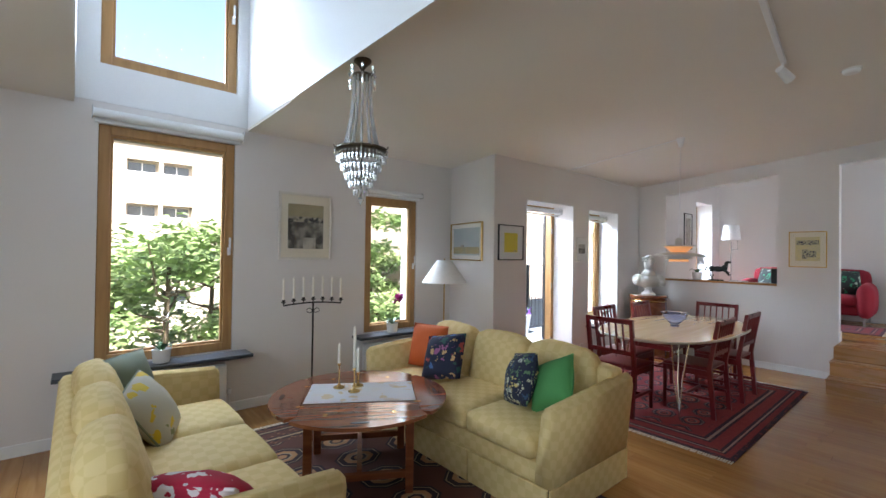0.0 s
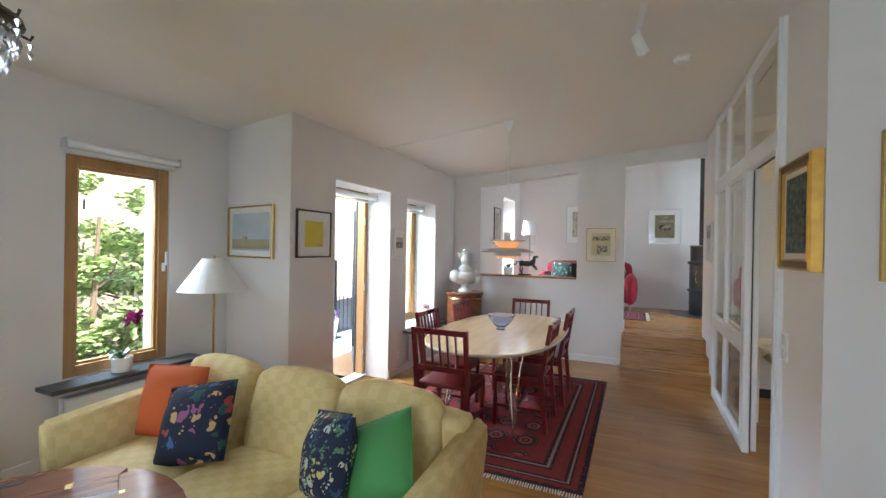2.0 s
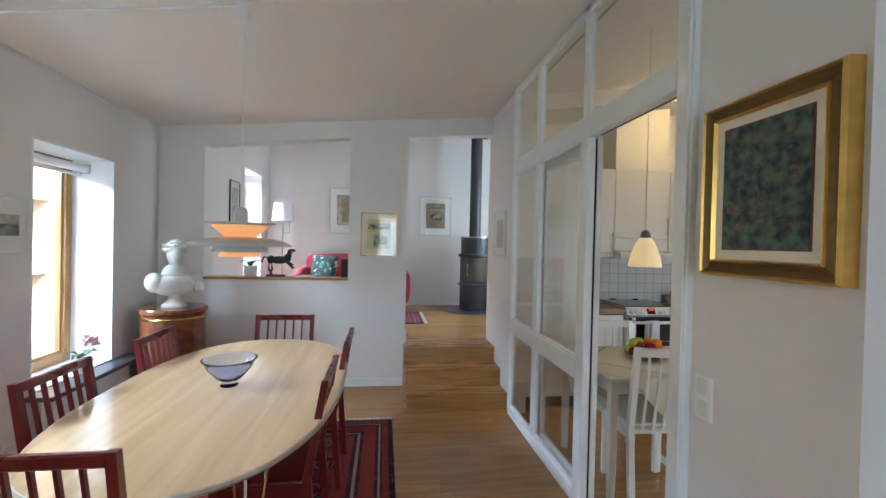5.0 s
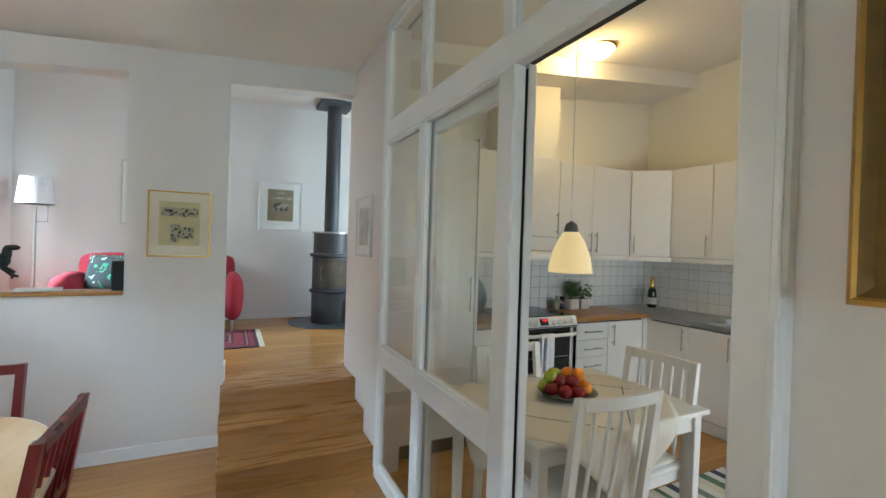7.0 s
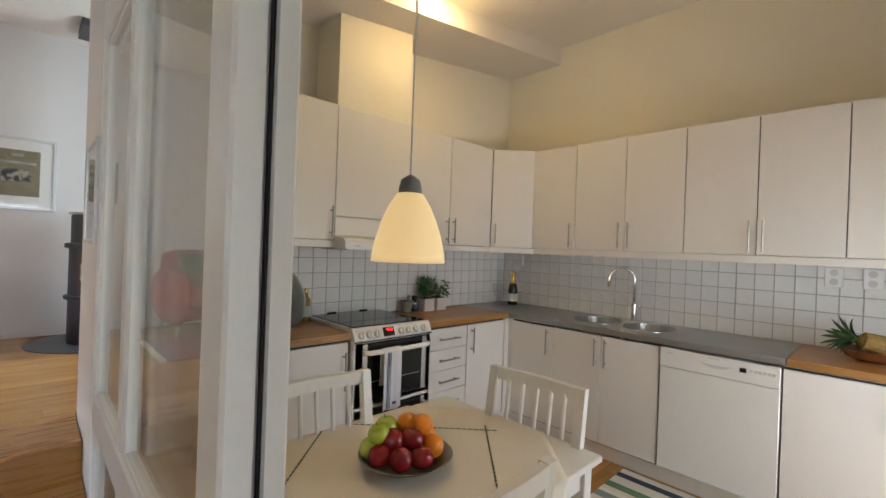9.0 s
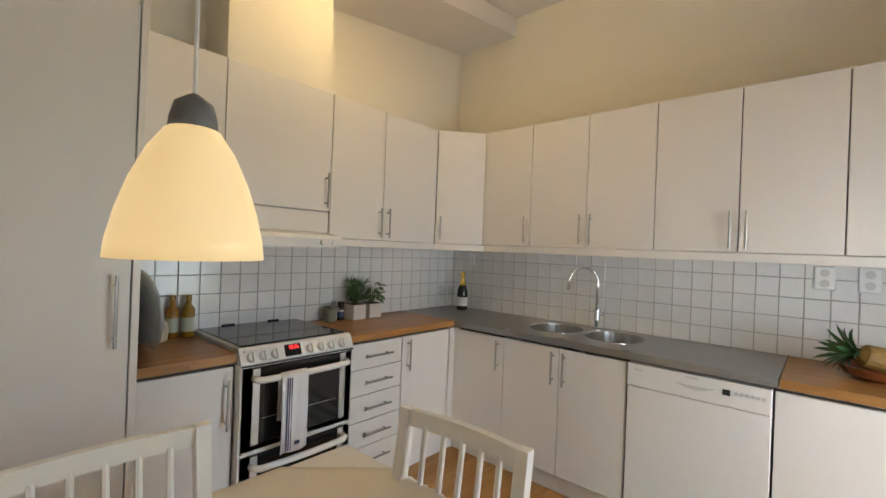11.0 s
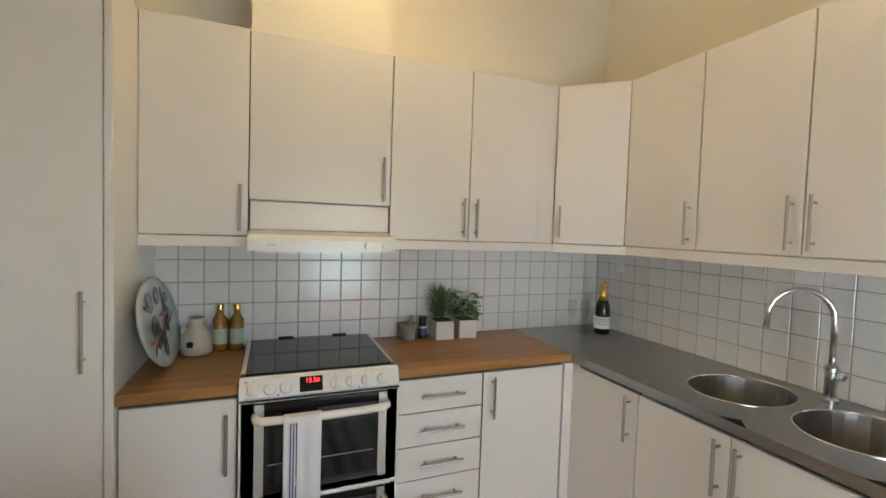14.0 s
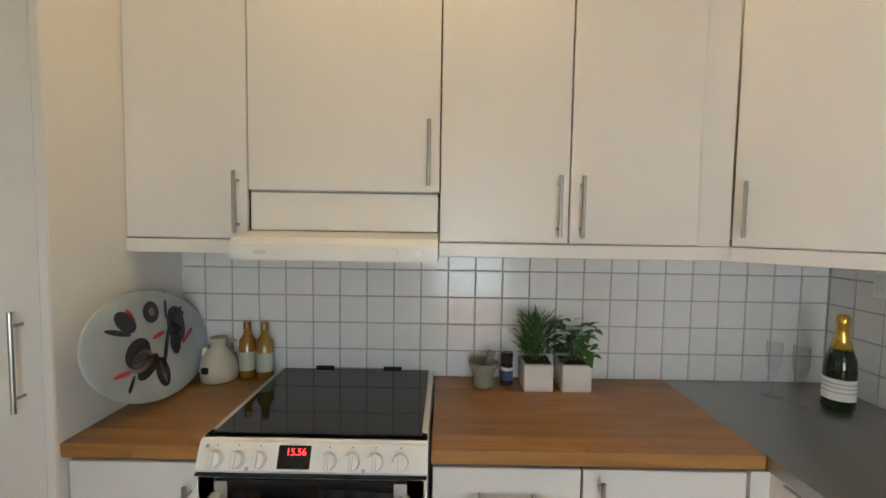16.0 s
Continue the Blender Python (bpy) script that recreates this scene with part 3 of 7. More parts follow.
box(0.0, 0.0, 1.97, 0.86, 0.05, 2.09, 0.003, bm)
box(0.0, 0.001, 0.16, 0.09, 0.049, 1.97, 0.003, bm)
box(0.77, 0.001, 0.16, 0.86, 0.049, 1.97, 0.003, bm)
leaf = part("door_leaf", bm, mat("dark_door_paint", (0.035, 0.04, 0.05), 0.4), d, "dark painted outer side of the door leaf")
leaf.matrix_basis = LEAF
pn = part("pane", box(0.09, 0.022, 0.16, 0.77, 0.027, 1.97), M_PANE, d)
pn.matrix_basis = LEAF
pn.visible_shadow = False

# ---- glazed partition of the kitchen ----
gz = tagged(new("partition_glazed"), "white wood framed glass partition with sliding kitchen door", "partition", kind="structure")
X0, XM, XP, XJ = 6.27, 5.66, 4.90, 4.12
topz = ceil_z(GY) + 0.01
a, b = GY - 0.02, GY + 0.03


def stick(name, x0, x1, z0, z1, y0=a, y1=b, bev=0.006):
    return part(name, box(x0, y0, z0, x1, y1, z1, bev), M_TRIM, gz)


stick("post", X0 - 0.05, X0, 0, topz)
stick("mullion", XM - 0.035, XM + 0.035, 0.09, 0.735, a + 0.003, b - 0.003)
stick("mullion", XM - 0.035, XM + 0.035, 0.85, 2.12, a + 0.003, b - 0.003)
stick("mullion", XM - 0.035, XM + 0.035, 2.24, topz, a + 0.003, b - 0.003)
stick("post", XP - 0.05, XP + 0.05, 0, 2.12)
stick("mullion", XP - 0.03, XP + 0.03, 2.24, topz, a + 0.003, b - 0.003)
stick("jamb", XJ - 0.09, XJ, 0, topz)
stick("rail", XP + 0.05, X0 - 0.05, 0, 0.09)
stick("rail", XP + 0.05, X0 - 0.05, 0.735, 0.85)
stick("rail", XJ, X0 - 0.05, 2.12, 2.24)
stick("rail", XJ, X0 - 0.05, topz - 0.05, topz + 0.03, a + 0.003, b - 0.003)
for x0, x1, z0, z1 in ((XM + 0.035, X0 - 0.05, 0.09, 0.735), (XP + 0.05, XM - 0.035, 0.09, 0.735), (XM + 0.035, X0 - 0.05, 0.85, 2.12), (XP + 0.05, XM - 0.035, 0.85, 2.12), (XM + 0.035, X0 - 0.05, 2.24, topz - 0.05), (XP + 0.03, XM - 0.035, 2.24, topz - 0.05), (XJ, XP - 0.03, 2.24, topz - 0.05)):
    p = part("pane", box(x0, GY + 0.004, z0, x1, GY + 0.009, z1), M_PANE_IN, gz)
    p.visible_shadow = False
    bm = bmesh.new()
    for q in ((x0, z0, x0 + 0.012, z1), (x1 - 0.012, z0, x1, z1), (x0 + 0.012, z0, x1 - 0.012, z0 + 0.012), (x0 + 0.012, z1 - 0.012, x1 - 0.012, z1)):
        box(q[0], GY - 0.008, q[1], q[2], GY + 0.02, q[3], 0.002, bm)
    part("bead", bm, M_TRIM, gz)
# the sliding leaf stands pushed behind the wide bay
sl = tagged(new("door_sliding"), "white framed sliding glass door pushed open", "door", kind="structure")
y0, y1 = GY - 0.062, GY - 0.024
part("stile", box(XP - 0.055, y0, 0.02, XP + 0.05, y1, 2.13, 0.005), M_TRIM, sl)
part("stile", box(XM - 0.05, y0, 0.02, XM + 0.05, y1, 2.13, 0.005), M_TRIM, sl)
for z0, z1 in ((0.02, 0.12), (0.74, 0.84), (2.05, 2.13)):
    part("rail", box(XP + 0.05, y0 + 0.002, z0, XM - 0.05, y1 - 0.002, z1, 0.005), M_TRIM, sl)
for z0, z1 in ((0.12, 0.74), (0.84, 2.05)):
    p = part("pane", box(XP + 0.05, y0 + 0.02, z0, XM - 0.05, y0 + 0.025, z1), M_PANE_IN, sl)
    p.visible_shadow = False
part("track", box(XJ, y0 + 0.003, 2.135, X0 - 0.06, y1 - 0.003, 2.165), M_BLACK, sl, "dark door track")
part("guide", box(XP - 0.0545, y1 + 0.0005, 0.02, XP - 0.04, a - 0.0005, 2.11), M_BLACK, sl, "dark rubber edge")
struct("trim_jamb", box(XJ - 0.085, GY + 0.03, 0, XJ - 0.07, GY + 0.042, topz, 0.003), M_TRIM, "white door casing")


# ---- kitchen ----
def bar_handle(parent, x, y, z, length, along, out):
    """Steel bar handle; along: z, x or y; out: the way it stands off."""
    o = Vector(out) * 0.032
    u = Vector({"x": (1, 0, 0), "y": (0, 1, 0), "z": (0, 0, 1)}[along])
    c = Vector((x, y, z))
    bm = tube([c + o - u * length / 2, c + o + u * length / 2], 0.006, 10)
    for s in (-0.36, 0.36):
        tube([c + u * s * length, c + o + u * s * length], 0.0045, 8, bm)
    return part("handle", bm, M_STEEL, parent, "brushed steel bar handle")


def cabinet(name, w, depth, z0, z1, m, label, fronts, group, cat="cabinet"):
    """A cabinet unit: its own x runs along the front, y into the wall. fronts: (x0, z0, x1, z1, handle x, handle z, along, length)."""
    t = thing(name, m, label, cat, group)
    part("body", box(0.001, 0.022, z0, w - 0.001, depth, z1, 0.001), M_CAB, t)
    for x0, a0, x1, a1, hx, hz, along, ln in fronts:
        dr = part("drawer_front" if along == "x" else "door", box(x0 + 0.0022, 0.0, a0 + 0.0022, x1 - 0.0022, 0.019, a1 - 0.0022, 0.002), M_CAB, t)
        if along:
            bar_handle(dr, hx, 0.0, hz, ln, along, (0, -1, 0))
    # dark plate behind the fronts: the shade of the gaps as colour
    part("gap_shade_plate", box(0.0002, 0.014, z0 + 0.004, w - 0.0002, 0.022, z1 - 0.006), M_GAP_SHADE, t)
    return t


EAST = lambda y, x=6.38: pose(x, y, 0, 0, 0, -90)  # local x runs to -y, local y to +x


def SOUTH(x, y=-2.38):
    return pose(x, y, 0, 0, 0, 180)  # local x runs to -x, local y to -y


BASE, WALLC = "kitchen base cabinets", "kitchen wall cabinets"
WL = 0.565
cabinet("tall_cabinet", 0.60, WL, 0.0, 2.27, EAST(0.115), "tall off-white kitchen cabinet with steel handle", [(0, 0.1, 0.60, 2.27, 0.55, 1.14, "z", 0.26)], "")
cabinet("base_cabinet", 0.365, WL - 0.025, 0.11, 0.873, EAST(-0.515, 6.405), "off-white base cabinet under the wooden worktop", [(0, 0.12, 0.365, 0.86, 0.33, 0.70, "z", 0.22)], BASE)
ep = thing("end_panel", pose(6.375, -0.512, 0), "off-white panel beside the wall cabinets", "panel")
part("board", box(0.004, 0.0, 0, 0.57, 0.025, 2.29, 0.001), M_CAB, ep)
part("edge_strip", box(0.0, 0.0005, 0, 0.004, 0.0245, 2.29, 0.001), M_CAB, ep)
cabinet("drawer_cabinet", 0.40, WL - 0.025, 0.11, 0.873, EAST(-1.49, 6.405), "off-white cabinet of five drawers", [(0, 0.12 + 0.148 * i, 0.40, 0.12 + 0.148 * (i + 1), 0.2, 0.12 + 0.148 * (i + 0.5), "x", 0.20) for i in range(5)], BASE)
cabinet("base_cabinet", 0.44, WL - 0.025, 0.11, 0.873, EAST(-1.892, 6.405), "off-white base cabinet beside the corner", [(0, 0.12, 0.44, 0.86, 0.045, 0.745, "z", 0.19)], BASE)
bm = box(6.398, -2.402, 0.11, 6.425, -2.334, 0.866)
box(6.3555, -2.402, 0.11, 6.398, -2.384, 0.866, bm=bm)
struct("trim_filler", bm, M_CAB, "off-white corner filler")
cabinet("base_cabinet", 0.37, 0.62, 0.11, 0.873, SOUTH(6.355), "off-white base cabinet beside the corner", [(0, 0.12, 0.37, 0.86, 0.33, 0.745, "z", 0.19)], BASE)
cabinet("sink_cabinet", 0.76, 0.62, 0.11, 0.745, SOUTH(5.985), "off-white double door cabinet under the sinks", [(0, 0.12, 0.38, 0.86, 0.345, 0.745, "z", 0.19), (0.38, 0.12, 0.76, 0.86, 0.415, 0.745, "z", 0.19)], BASE)
cabinet("base_cabinet", 0.48, 0.62, 0.11, 0.873, SOUTH(4.615), "off-white base cabinet beside the dishwasher", [(0, 0.12, 0.48, 0.86, 0.44, 0.745, "z", 0.19)], BASE)
cabinet("base_cabinet", 0.48, 0.62, 0.11, 0.873, SOUTH(4.13), "off-white base cabinet at the end of the run", [(0, 0.12, 0.48, 0.86, 0.04, 0.745, "z", 0.19)], BASE)
struct("trim_plinth", box(6.44, -2.44, 0, 6.46, -0.52, 0.11), M_CAB, "off-white cabinet plinth")
struct("trim_plinth", box(3.65, -2.46, 0, 6.44, -2.44, 0.11), M_CAB, "off-white cabinet plinth")
UB, UT = 1.448, 2.292
UXF = 6.645
UDEP = 0.30
cabinet("wall_cabinet", 0.385, UDEP, UB, UT, EAST(-0.512, UXF), "off-white wall cabinet, one door", [(0, UB, 0.385, UT, 0.355, UB + 0.115, "z", 0.19)], WALLC)
cabinet("hood_cabinet", 0.60, UDEP, 1.60, UT, EAST(-0.897, UXF), "off-white wall cabinet above the cooker hood", [(0, 1.60, 0.60, UT, 0.565, 1.72, "z", 0.20)], WALLC)
cabinet("wall_cabinet", 0.81, UDEP, UB, UT, EAST(-1.497, UXF), "off-white double door wall cabinet", [(0, UB, 0.405, UT, 0.37, UB + 0.115, "z", 0.19), (0.405, UB, 0.81, UT, 0.44, UB + 0.115, "z", 0.19)], WALLC)
dx, dy = 6.40 - UXF, -2.675 + 2.41
diag = math.degrees(math.atan2(dy, dx))
cabinet("corner_cabinet", math.hypot(dx, dy), 0.25, UB, UT, pose(UXF, -2.41, 0, 0, 0, diag), "off-white diagonal corner wall cabinet", [(0, UB, math.hypot(dx, dy), UT, 0.035, UB + 0.115, "z", 0.17)], WALLC)
struct("trim_filler", box(UXF + 0.008, -2.41, UB, 6.94, -2.3085, UT), M_CAB, "off-white filler strip")
for i, (x1, hx) in enumerate(((6.40, 0.365), (6.001, 0.365), (5.602, 0.035), (5.203, 0.365), (4.804, 0.035), (4.405, 0.365), (4.006, 0.035))):
    cabinet("wall_cabinet", 0.398, 0.32, UB, UT, SOUTH(x1, -2.675), "off-white wall cabinet above the sink run", [(0, UB, 0.398, UT, hx, UB + 0.115, "z", 0.19)], WALLC)
bm = box(UXF - 0.002, -0.897, 1.402, UXF + 0.02, -0.512, 1.445, 0.002)
box(UXF - 0.002, -2.41, 1.402, UXF + 0.02, -1.497, 1.445, 0.002, bm)
box(3.62, -2.697, 1.402, 6.385, -2.673, 1.445, 0.002, bm)
prism([(UXF, -2.41), (6.385, -2.673), (6.385, -2.70), (UXF + 0.03, -2.41)], 1.402, 1.445, bm)
struct("trim_light_rail", bm, M_CAB, "off-white light rail under the wall cabinets")
struct("wall_flue_box", box(6.66, -1.48, UT + 0.002, 6.948, -0.90, 3.3), M_KWALL, "cream boxed-in flue above the hood")

hood = thing("cooker_hood", EAST(-0.90, UXF - 0.13), "white slim cooker hood with a knob", "cooker hood")
bm = prism([(0.0, 1.395), (0.0, 1.44), (0.02, 1.46), (0.135, 1.475), (0.43, 1.475), (0.43, 1.395)], 0.0, 0.595, None, "x")
part("body", bm, M_WHITEC, hood)
part("front_panel", box(0.003, 0.135, 1.477, 0.592, 0.15, 1.597, 0.003), M_CAB, hood)
part("knob", tube([(0.47, -0.018, 1.42), (0.47, 0.002, 1.42)], 0.014, 14), M_WHITEC, hood, "white round knob")
part("button", tube([(0.54, -0.008, 1.42), (0.54, 0.002, 1.42)], 0.008, 10), M_TRIM, hood)
part("badge", box(0.07, -0.003, 1.413, 0.105, 0.0, 1.423), M_SILVERF, hood)
part("filter", box(0.05, 0.05, 1.389, 0.545, 0.38, 1.395), M_SILVERF, hood)

# worktops
def stave_worktop(x0, y0, x1, y1, axis, label):
    """A wooden worktop glued up from staves that run along axis, each with a tone of its own."""
    t = thing("worktop", pose(x0, y0, 0.876), label, "worktop", "wooden worktops")
    W, L = (x1 - x0, y1 - y0) if axis == "y" else (y1 - y0, x1 - x0)
    part("core", box(0.0015, 0.0015, 0.0, x1 - x0 - 0.0015, y1 - y0 - 0.0015, 0.034), M_WORKTOP if axis == "y" else M_WORKTOPX, t)
    rows = round(W / 0.044)
    for i in range(rows):
        a0, a1, at = W * i / rows, W * (i + 1) / rows, 0.0
        step = random.uniform(0.12, 0.5)
        while at < L - 0.001:
            to = L if L - at - step < 0.08 else at + step
            q = (a0 + 0.0002, at + 0.0002, a1 - 0.0002, to - 0.0002)
            if axis == "x":
                q = (q[1], q[0], q[3], q[2])
            part("stave", box(q[0], q[1], 0.003 if i in (0, rows - 1) else 0.030, q[2], q[3], 0.038), M_WORKTOP if axis == "y" else M_WORKTOPX, t)
            at, step = to, random.uniform(0.22, 0.55)
    return t


random.seed(21)
stave_worktop(6.388, -0.88, 6.945, -0.512, "y", "oiled wooden worktop of glued staves beside the cooker")
stave_worktop(6.388, -2.364, 6.945, -1.488, "y", "oiled wooden worktop of glued staves under the herbs")
stave_worktop(3.62, -2.995, 4.60, -2.368, "x", "oiled wooden worktop at the end of the sink run")
steel = thing("steel_worktop", pose(0, 0, 0), "brushed stainless steel worktop with two oval sinks", "worktop")


def sheet_with_sinks():
    bm = bmesh.new()
    x0, x1, y0, y1, z = 4.605, 6.945, -2.995, -2.366, 0.914
    cols = [6.945, 5.98, 5.60, 5.22, 4.605]
    n = 32
    for i, (xa, xb) in enumerate(zip(cols, cols[1:])):
        if i in (1, 2):
            cx, cy = (xa + xb) / 2, -2.70
            rim, edge = [], []
            for k in range(n):
                t = 2 * math.pi * k / n
                rim.append(bm.verts.new((cx + 0.165 * math.cos(t), cy + 0.20 * math.sin(t), z)))
                c, s = math.cos(t), math.sin(t)
                q = 1 / max(abs(c) / ((xa - xb) / 2), (s / (y1 - cy)) if s > 0 else (-s / (cy - y0)), 1e-6)
                edge.append(bm.verts.new((cx + q * c, cy + q * s, z)))
            low = [bm.verts.new((cx + (v.co.x - cx) * 0.95, cy + (v.co.y - cy) * 0.95, z - 0.13)) for v in rim]
            floor_ = [bm.verts.new((cx + (v.co.x - cx) * 0.78, cy + (v.co.y - cy) * 0.78, z - 0.155)) for v in rim]
            for k in range(n):
                j = (k + 1) % n
                for p, q in ((edge, rim), (rim, low), (low, floor_)):
                    bm.faces.new((p[k], p[j], q[j], q[k]))
            bm.faces.new(floor_)
        else:
            bm.faces.new([bm.verts.new(c) for c in ((xa, y0, z), (xa, y1, z), (xb, y1, z), (xb, y0, z))])
    bm.faces.new([bm.verts.new(c) for c in ((x0, y1, z), (x1, y1, z), (x1, y1, z - 0.037), (x0, y1, z - 0.037))])
    bm.faces.new([bm.verts.new(c) for c in ((x0, y0, z), (x0, y1, z), (x0, y1, z - 0.037), (x0, y0, z - 0.037))])
    bmesh.ops.recalc_face_normals(bm, faces=bm.faces[:])
    return bm


part("sheet", sheet_with_sinks(), M_STEEL, steel)
for cx in (5.79, 5.41):
    ring = [(cx + 0.168 * math.cos(2 * math.pi * k / 32), -2.70 + 0.203 * math.sin(2 * math.pi * k / 32), 0.915) for k in range(33)]
    part("sink_rim", tube(ring, 0.004, 6), M_CHROME, steel, smooth=True)
    part("drain", lathe([(0.04, 0.0), (0.04, 0.004), (0.03, 0.006), (0.0, 0.004)], 18, at=(cx, -2.70, 0.760)), M_CHROME, steel)
tap = thing("kitchen_tap", pose(5.60, -2.90, 0.915), "tall curved chrome kitchen tap", "tap")
part("base", lathe([(0.026, 0), (0.026, 0.012), (0.02, 0.02), (0.02, 0.11), (0.023, 0.115), (0.023, 0.13), (0.012, 0.14)], 18), M_CHROME, tap, smooth=False)
arc = [(0, 0, 0.13), (0, 0, 0.30)] + [(0.09 * (1 - math.cos(a_ * math.pi / 10)) * 0.7, 0.09 * (1 - math.cos(a_ * math.pi / 10)), 0.30 + 0.11 * math.sin(a_ * math.pi / 10)) for a_ in range(1, 10)] + [(0.126, 0.178, 0.26)]
part("spout", tube(arc, 0.011, 12), M_CHROME, tap, smooth=True)
part("lever", tube([(-0.0, -0.0, 0.09), (-0.045, 0.02, 0.10), (-0.06, 0.03, 0.12)], 0.007, 8), M_CHROME, tap)

# cooker
ck = thing("cooker", EAST(-0.886, 6.335), "white electric cooker with black glass hob and double oven", "cooker")
M_BLACKGL = mat("black_glass", (0.012, 0.012, 0.013), 0.06, vary=0.02, bump=0)
M_WENAMEL = mat("white_enamel", (0.78, 0.77, 0.75), 0.2, vary=0.02)
part("body", box(0.0, 0.02, 0.06, 0.594, 0.60, 0.860, 0.003), M_WENAMEL, ck)
part("hob", box(0.02, 0.075, 0.934, 0.575, 0.585, 0.942, 0.002), M_BLACKGL, ck, "black ceramic hob")
part("back_body", box(0.002, 0.10, 0.860, 0.592, 0.598, 0.922), M_WENAMEL, ck)
part("hob_rim", box(0.0, 0.052, 0.922, 0.594, 0.603, 0.937, 0.003), M_WENAMEL, ck)
part("vent", box(0.14, 0.588, 0.937, 0.21, 0.598, 0.95, 0.002), M_BLACK, ck)
part("vent", box(0.40, 0.588, 0.937, 0.47, 0.598, 0.95, 0.002), M_BLACK, ck)
part("vent_bar", box(0.21, 0.59, 0.937, 0.40, 0.596, 0.944, 0.002), M_STEEL, ck)
part("panel", prism([(0.022, 0.862), (0.018, 0.870), (0.046, 0.930), (0.06, 0.937), (0.10, 0.937), (0.10, 0.862)], 0.0, 0.594, None, "x"), M_WENAMEL, ck)


def on_panel(x, z):
    return Matrix.Translation((x, 0.018 + (z - 0.870) * 0.467, z)) @ pose(0, 0, 0, -25)


for x in (0.048, 0.104, 0.160, 0.340, 0.400, 0.460, 0.524):
    bm = tube([(0, 0.004, 0), (0, -0.022, 0)], 0.022, 18, r1=0.019)
    kb = part("knob", bm, M_WENAMEL, ck)
    kb.matrix_basis = on_panel(x, 0.893)
    part("grip", box(-0.0045, -0.032, -0.021, 0.0045, -0.02, 0.021, 0.002), M_WENAMEL, kb)
    bm = box(-0.0015, -0.001, 0, 0.0015, 0.001, 0.003)
    part("mark", bm, M_BLACK, ck).matrix_basis = on_panel(x, 0.922)
ds = part("display", box(-0.042, -0.003, -0.028, 0.042, 0.004, 0.028, 0.002), M_BLACKGL, ck)
ds.matrix_basis = on_panel(0.25, 0.900)
for x, z in ((0.022, 0.921), (0.132, 0.874), (0.43, 0.874)):
    part("indicator", tube([(0, 0.002, 0), (0, -0.002, 0)], 0.005, 10), M_STEEL, ck).matrix_basis = on_panel(x, z)
# solid black strip that paints the shade in the slot under the panel
part("slot_shade", box(0.002, 0.012, 0.8565, 0.592, 0.03, 0.862), M_BLACK, ck)
for z0, z1 in ((0.475, 0.855), (0.08, 0.465)):
    dr = part("oven_door", box(0.004, 0.02, z0, 0.59, 0.045, z1, 0.004), M_WENAMEL, ck)
    part("window", box(0.052, 0.015, z0 + 0.03, 0.542, 0.019, z1 - 0.004, 0.002), M_BLACKGL, dr, "dark glass oven window")
    part("frame_strip", box(0.052, 0.011, z0 + 0.03, 0.085, 0.0148, z1 - 0.01, 0.001), M_SILVERF, dr)
    part("frame_strip", box(0.509, 0.011, z0 + 0.03, 0.542, 0.0148, z1 - 0.01, 0.001), M_SILVERF, dr)
    hz = z1 - 0.052
    hb = [(0.055, 0.012, hz), (0.06, -0.02, hz), (0.08, -0.035, hz), (0.18, -0.043, hz), (0.30, -0.046, hz), (0.41, -0.043, hz), (0.515, -0.035, hz), (0.535, -0.02, hz), (0.54, 0.012, hz)]
    part("handle", tube(hb, 0.015, 10), M_WENAMEL, dr, "white bowed handle", True)
    part("rack", box(0.10, 0.012, z0 + 0.14, 0.49, 0.0145, z0 + 0.143), M_STEEL, dr)
tx = bpy.data.curves.new("clock", "FONT")
tx.body, tx.size, tx.extrude, tx.align_x, tx.align_y = "15.56", 0.024, 0.0006, "CENTER", "CENTER"
tx.materials.append(mat("red_led", (0.3, 0.0, 0.0), 0.5, emit=(1.0, 0.03, 0.03), strength=0.9))
clock = new("clock_digits", tx)
clock.parent, clock.matrix_basis = ds, pose(0.005, -0.0042, 0.012, 90)

# dishwasher
dw = thing("dishwasher", SOUTH(5.222, -2.372), "white dishwasher under the steel worktop", "dishwasher")
part("body", box(0.004, 0.03, 0.11, 0.600, 0.58, 0.862), M_WENAMEL, dw)
dd = part("door", box(0.004, 0.0, 0.12, 0.600, 0.028, 0.745, 0.004), M_WENAMEL, dw)
cp = part("control_panel", box(0.004, -0.004, 0.748, 0.600, 0.028, 0.862, 0.004), M_WENAMEL, dw)
part("handle", prism([(0.23 + 0.16 * k / 8, 0.815 - 0.022 * math.sin(math.pi * k / 8)) for k in range(9)] + [(0.39 - 0.16 * k / 8, 0.812 - 0.004 * math.sin(math.pi * k / 8)) for k in range(1, 8)], -0.012, -0.003, None, "y"), M_SILVERF, cp, "grey recessed handle")
part("display", box(0.42, -0.007, 0.80, 0.45, -0.003, 0.825), M_BLACKGL, cp)
for i in range(6):
    part("button", box(0.465 + 0.02 * i, -0.007, 0.808, 0.479 + 0.02 * i, -0.003, 0.822, 0.001), M_SILVERF, cp)
part("badge", box(0.27, -0.006, 0.842, 0.32, -0.003, 0.85), M_SILVERF, cp)
part("badge", box(0.04, -0.006, 0.83, 0.075, -0.003, 0.838), M_SILVERF, cp)

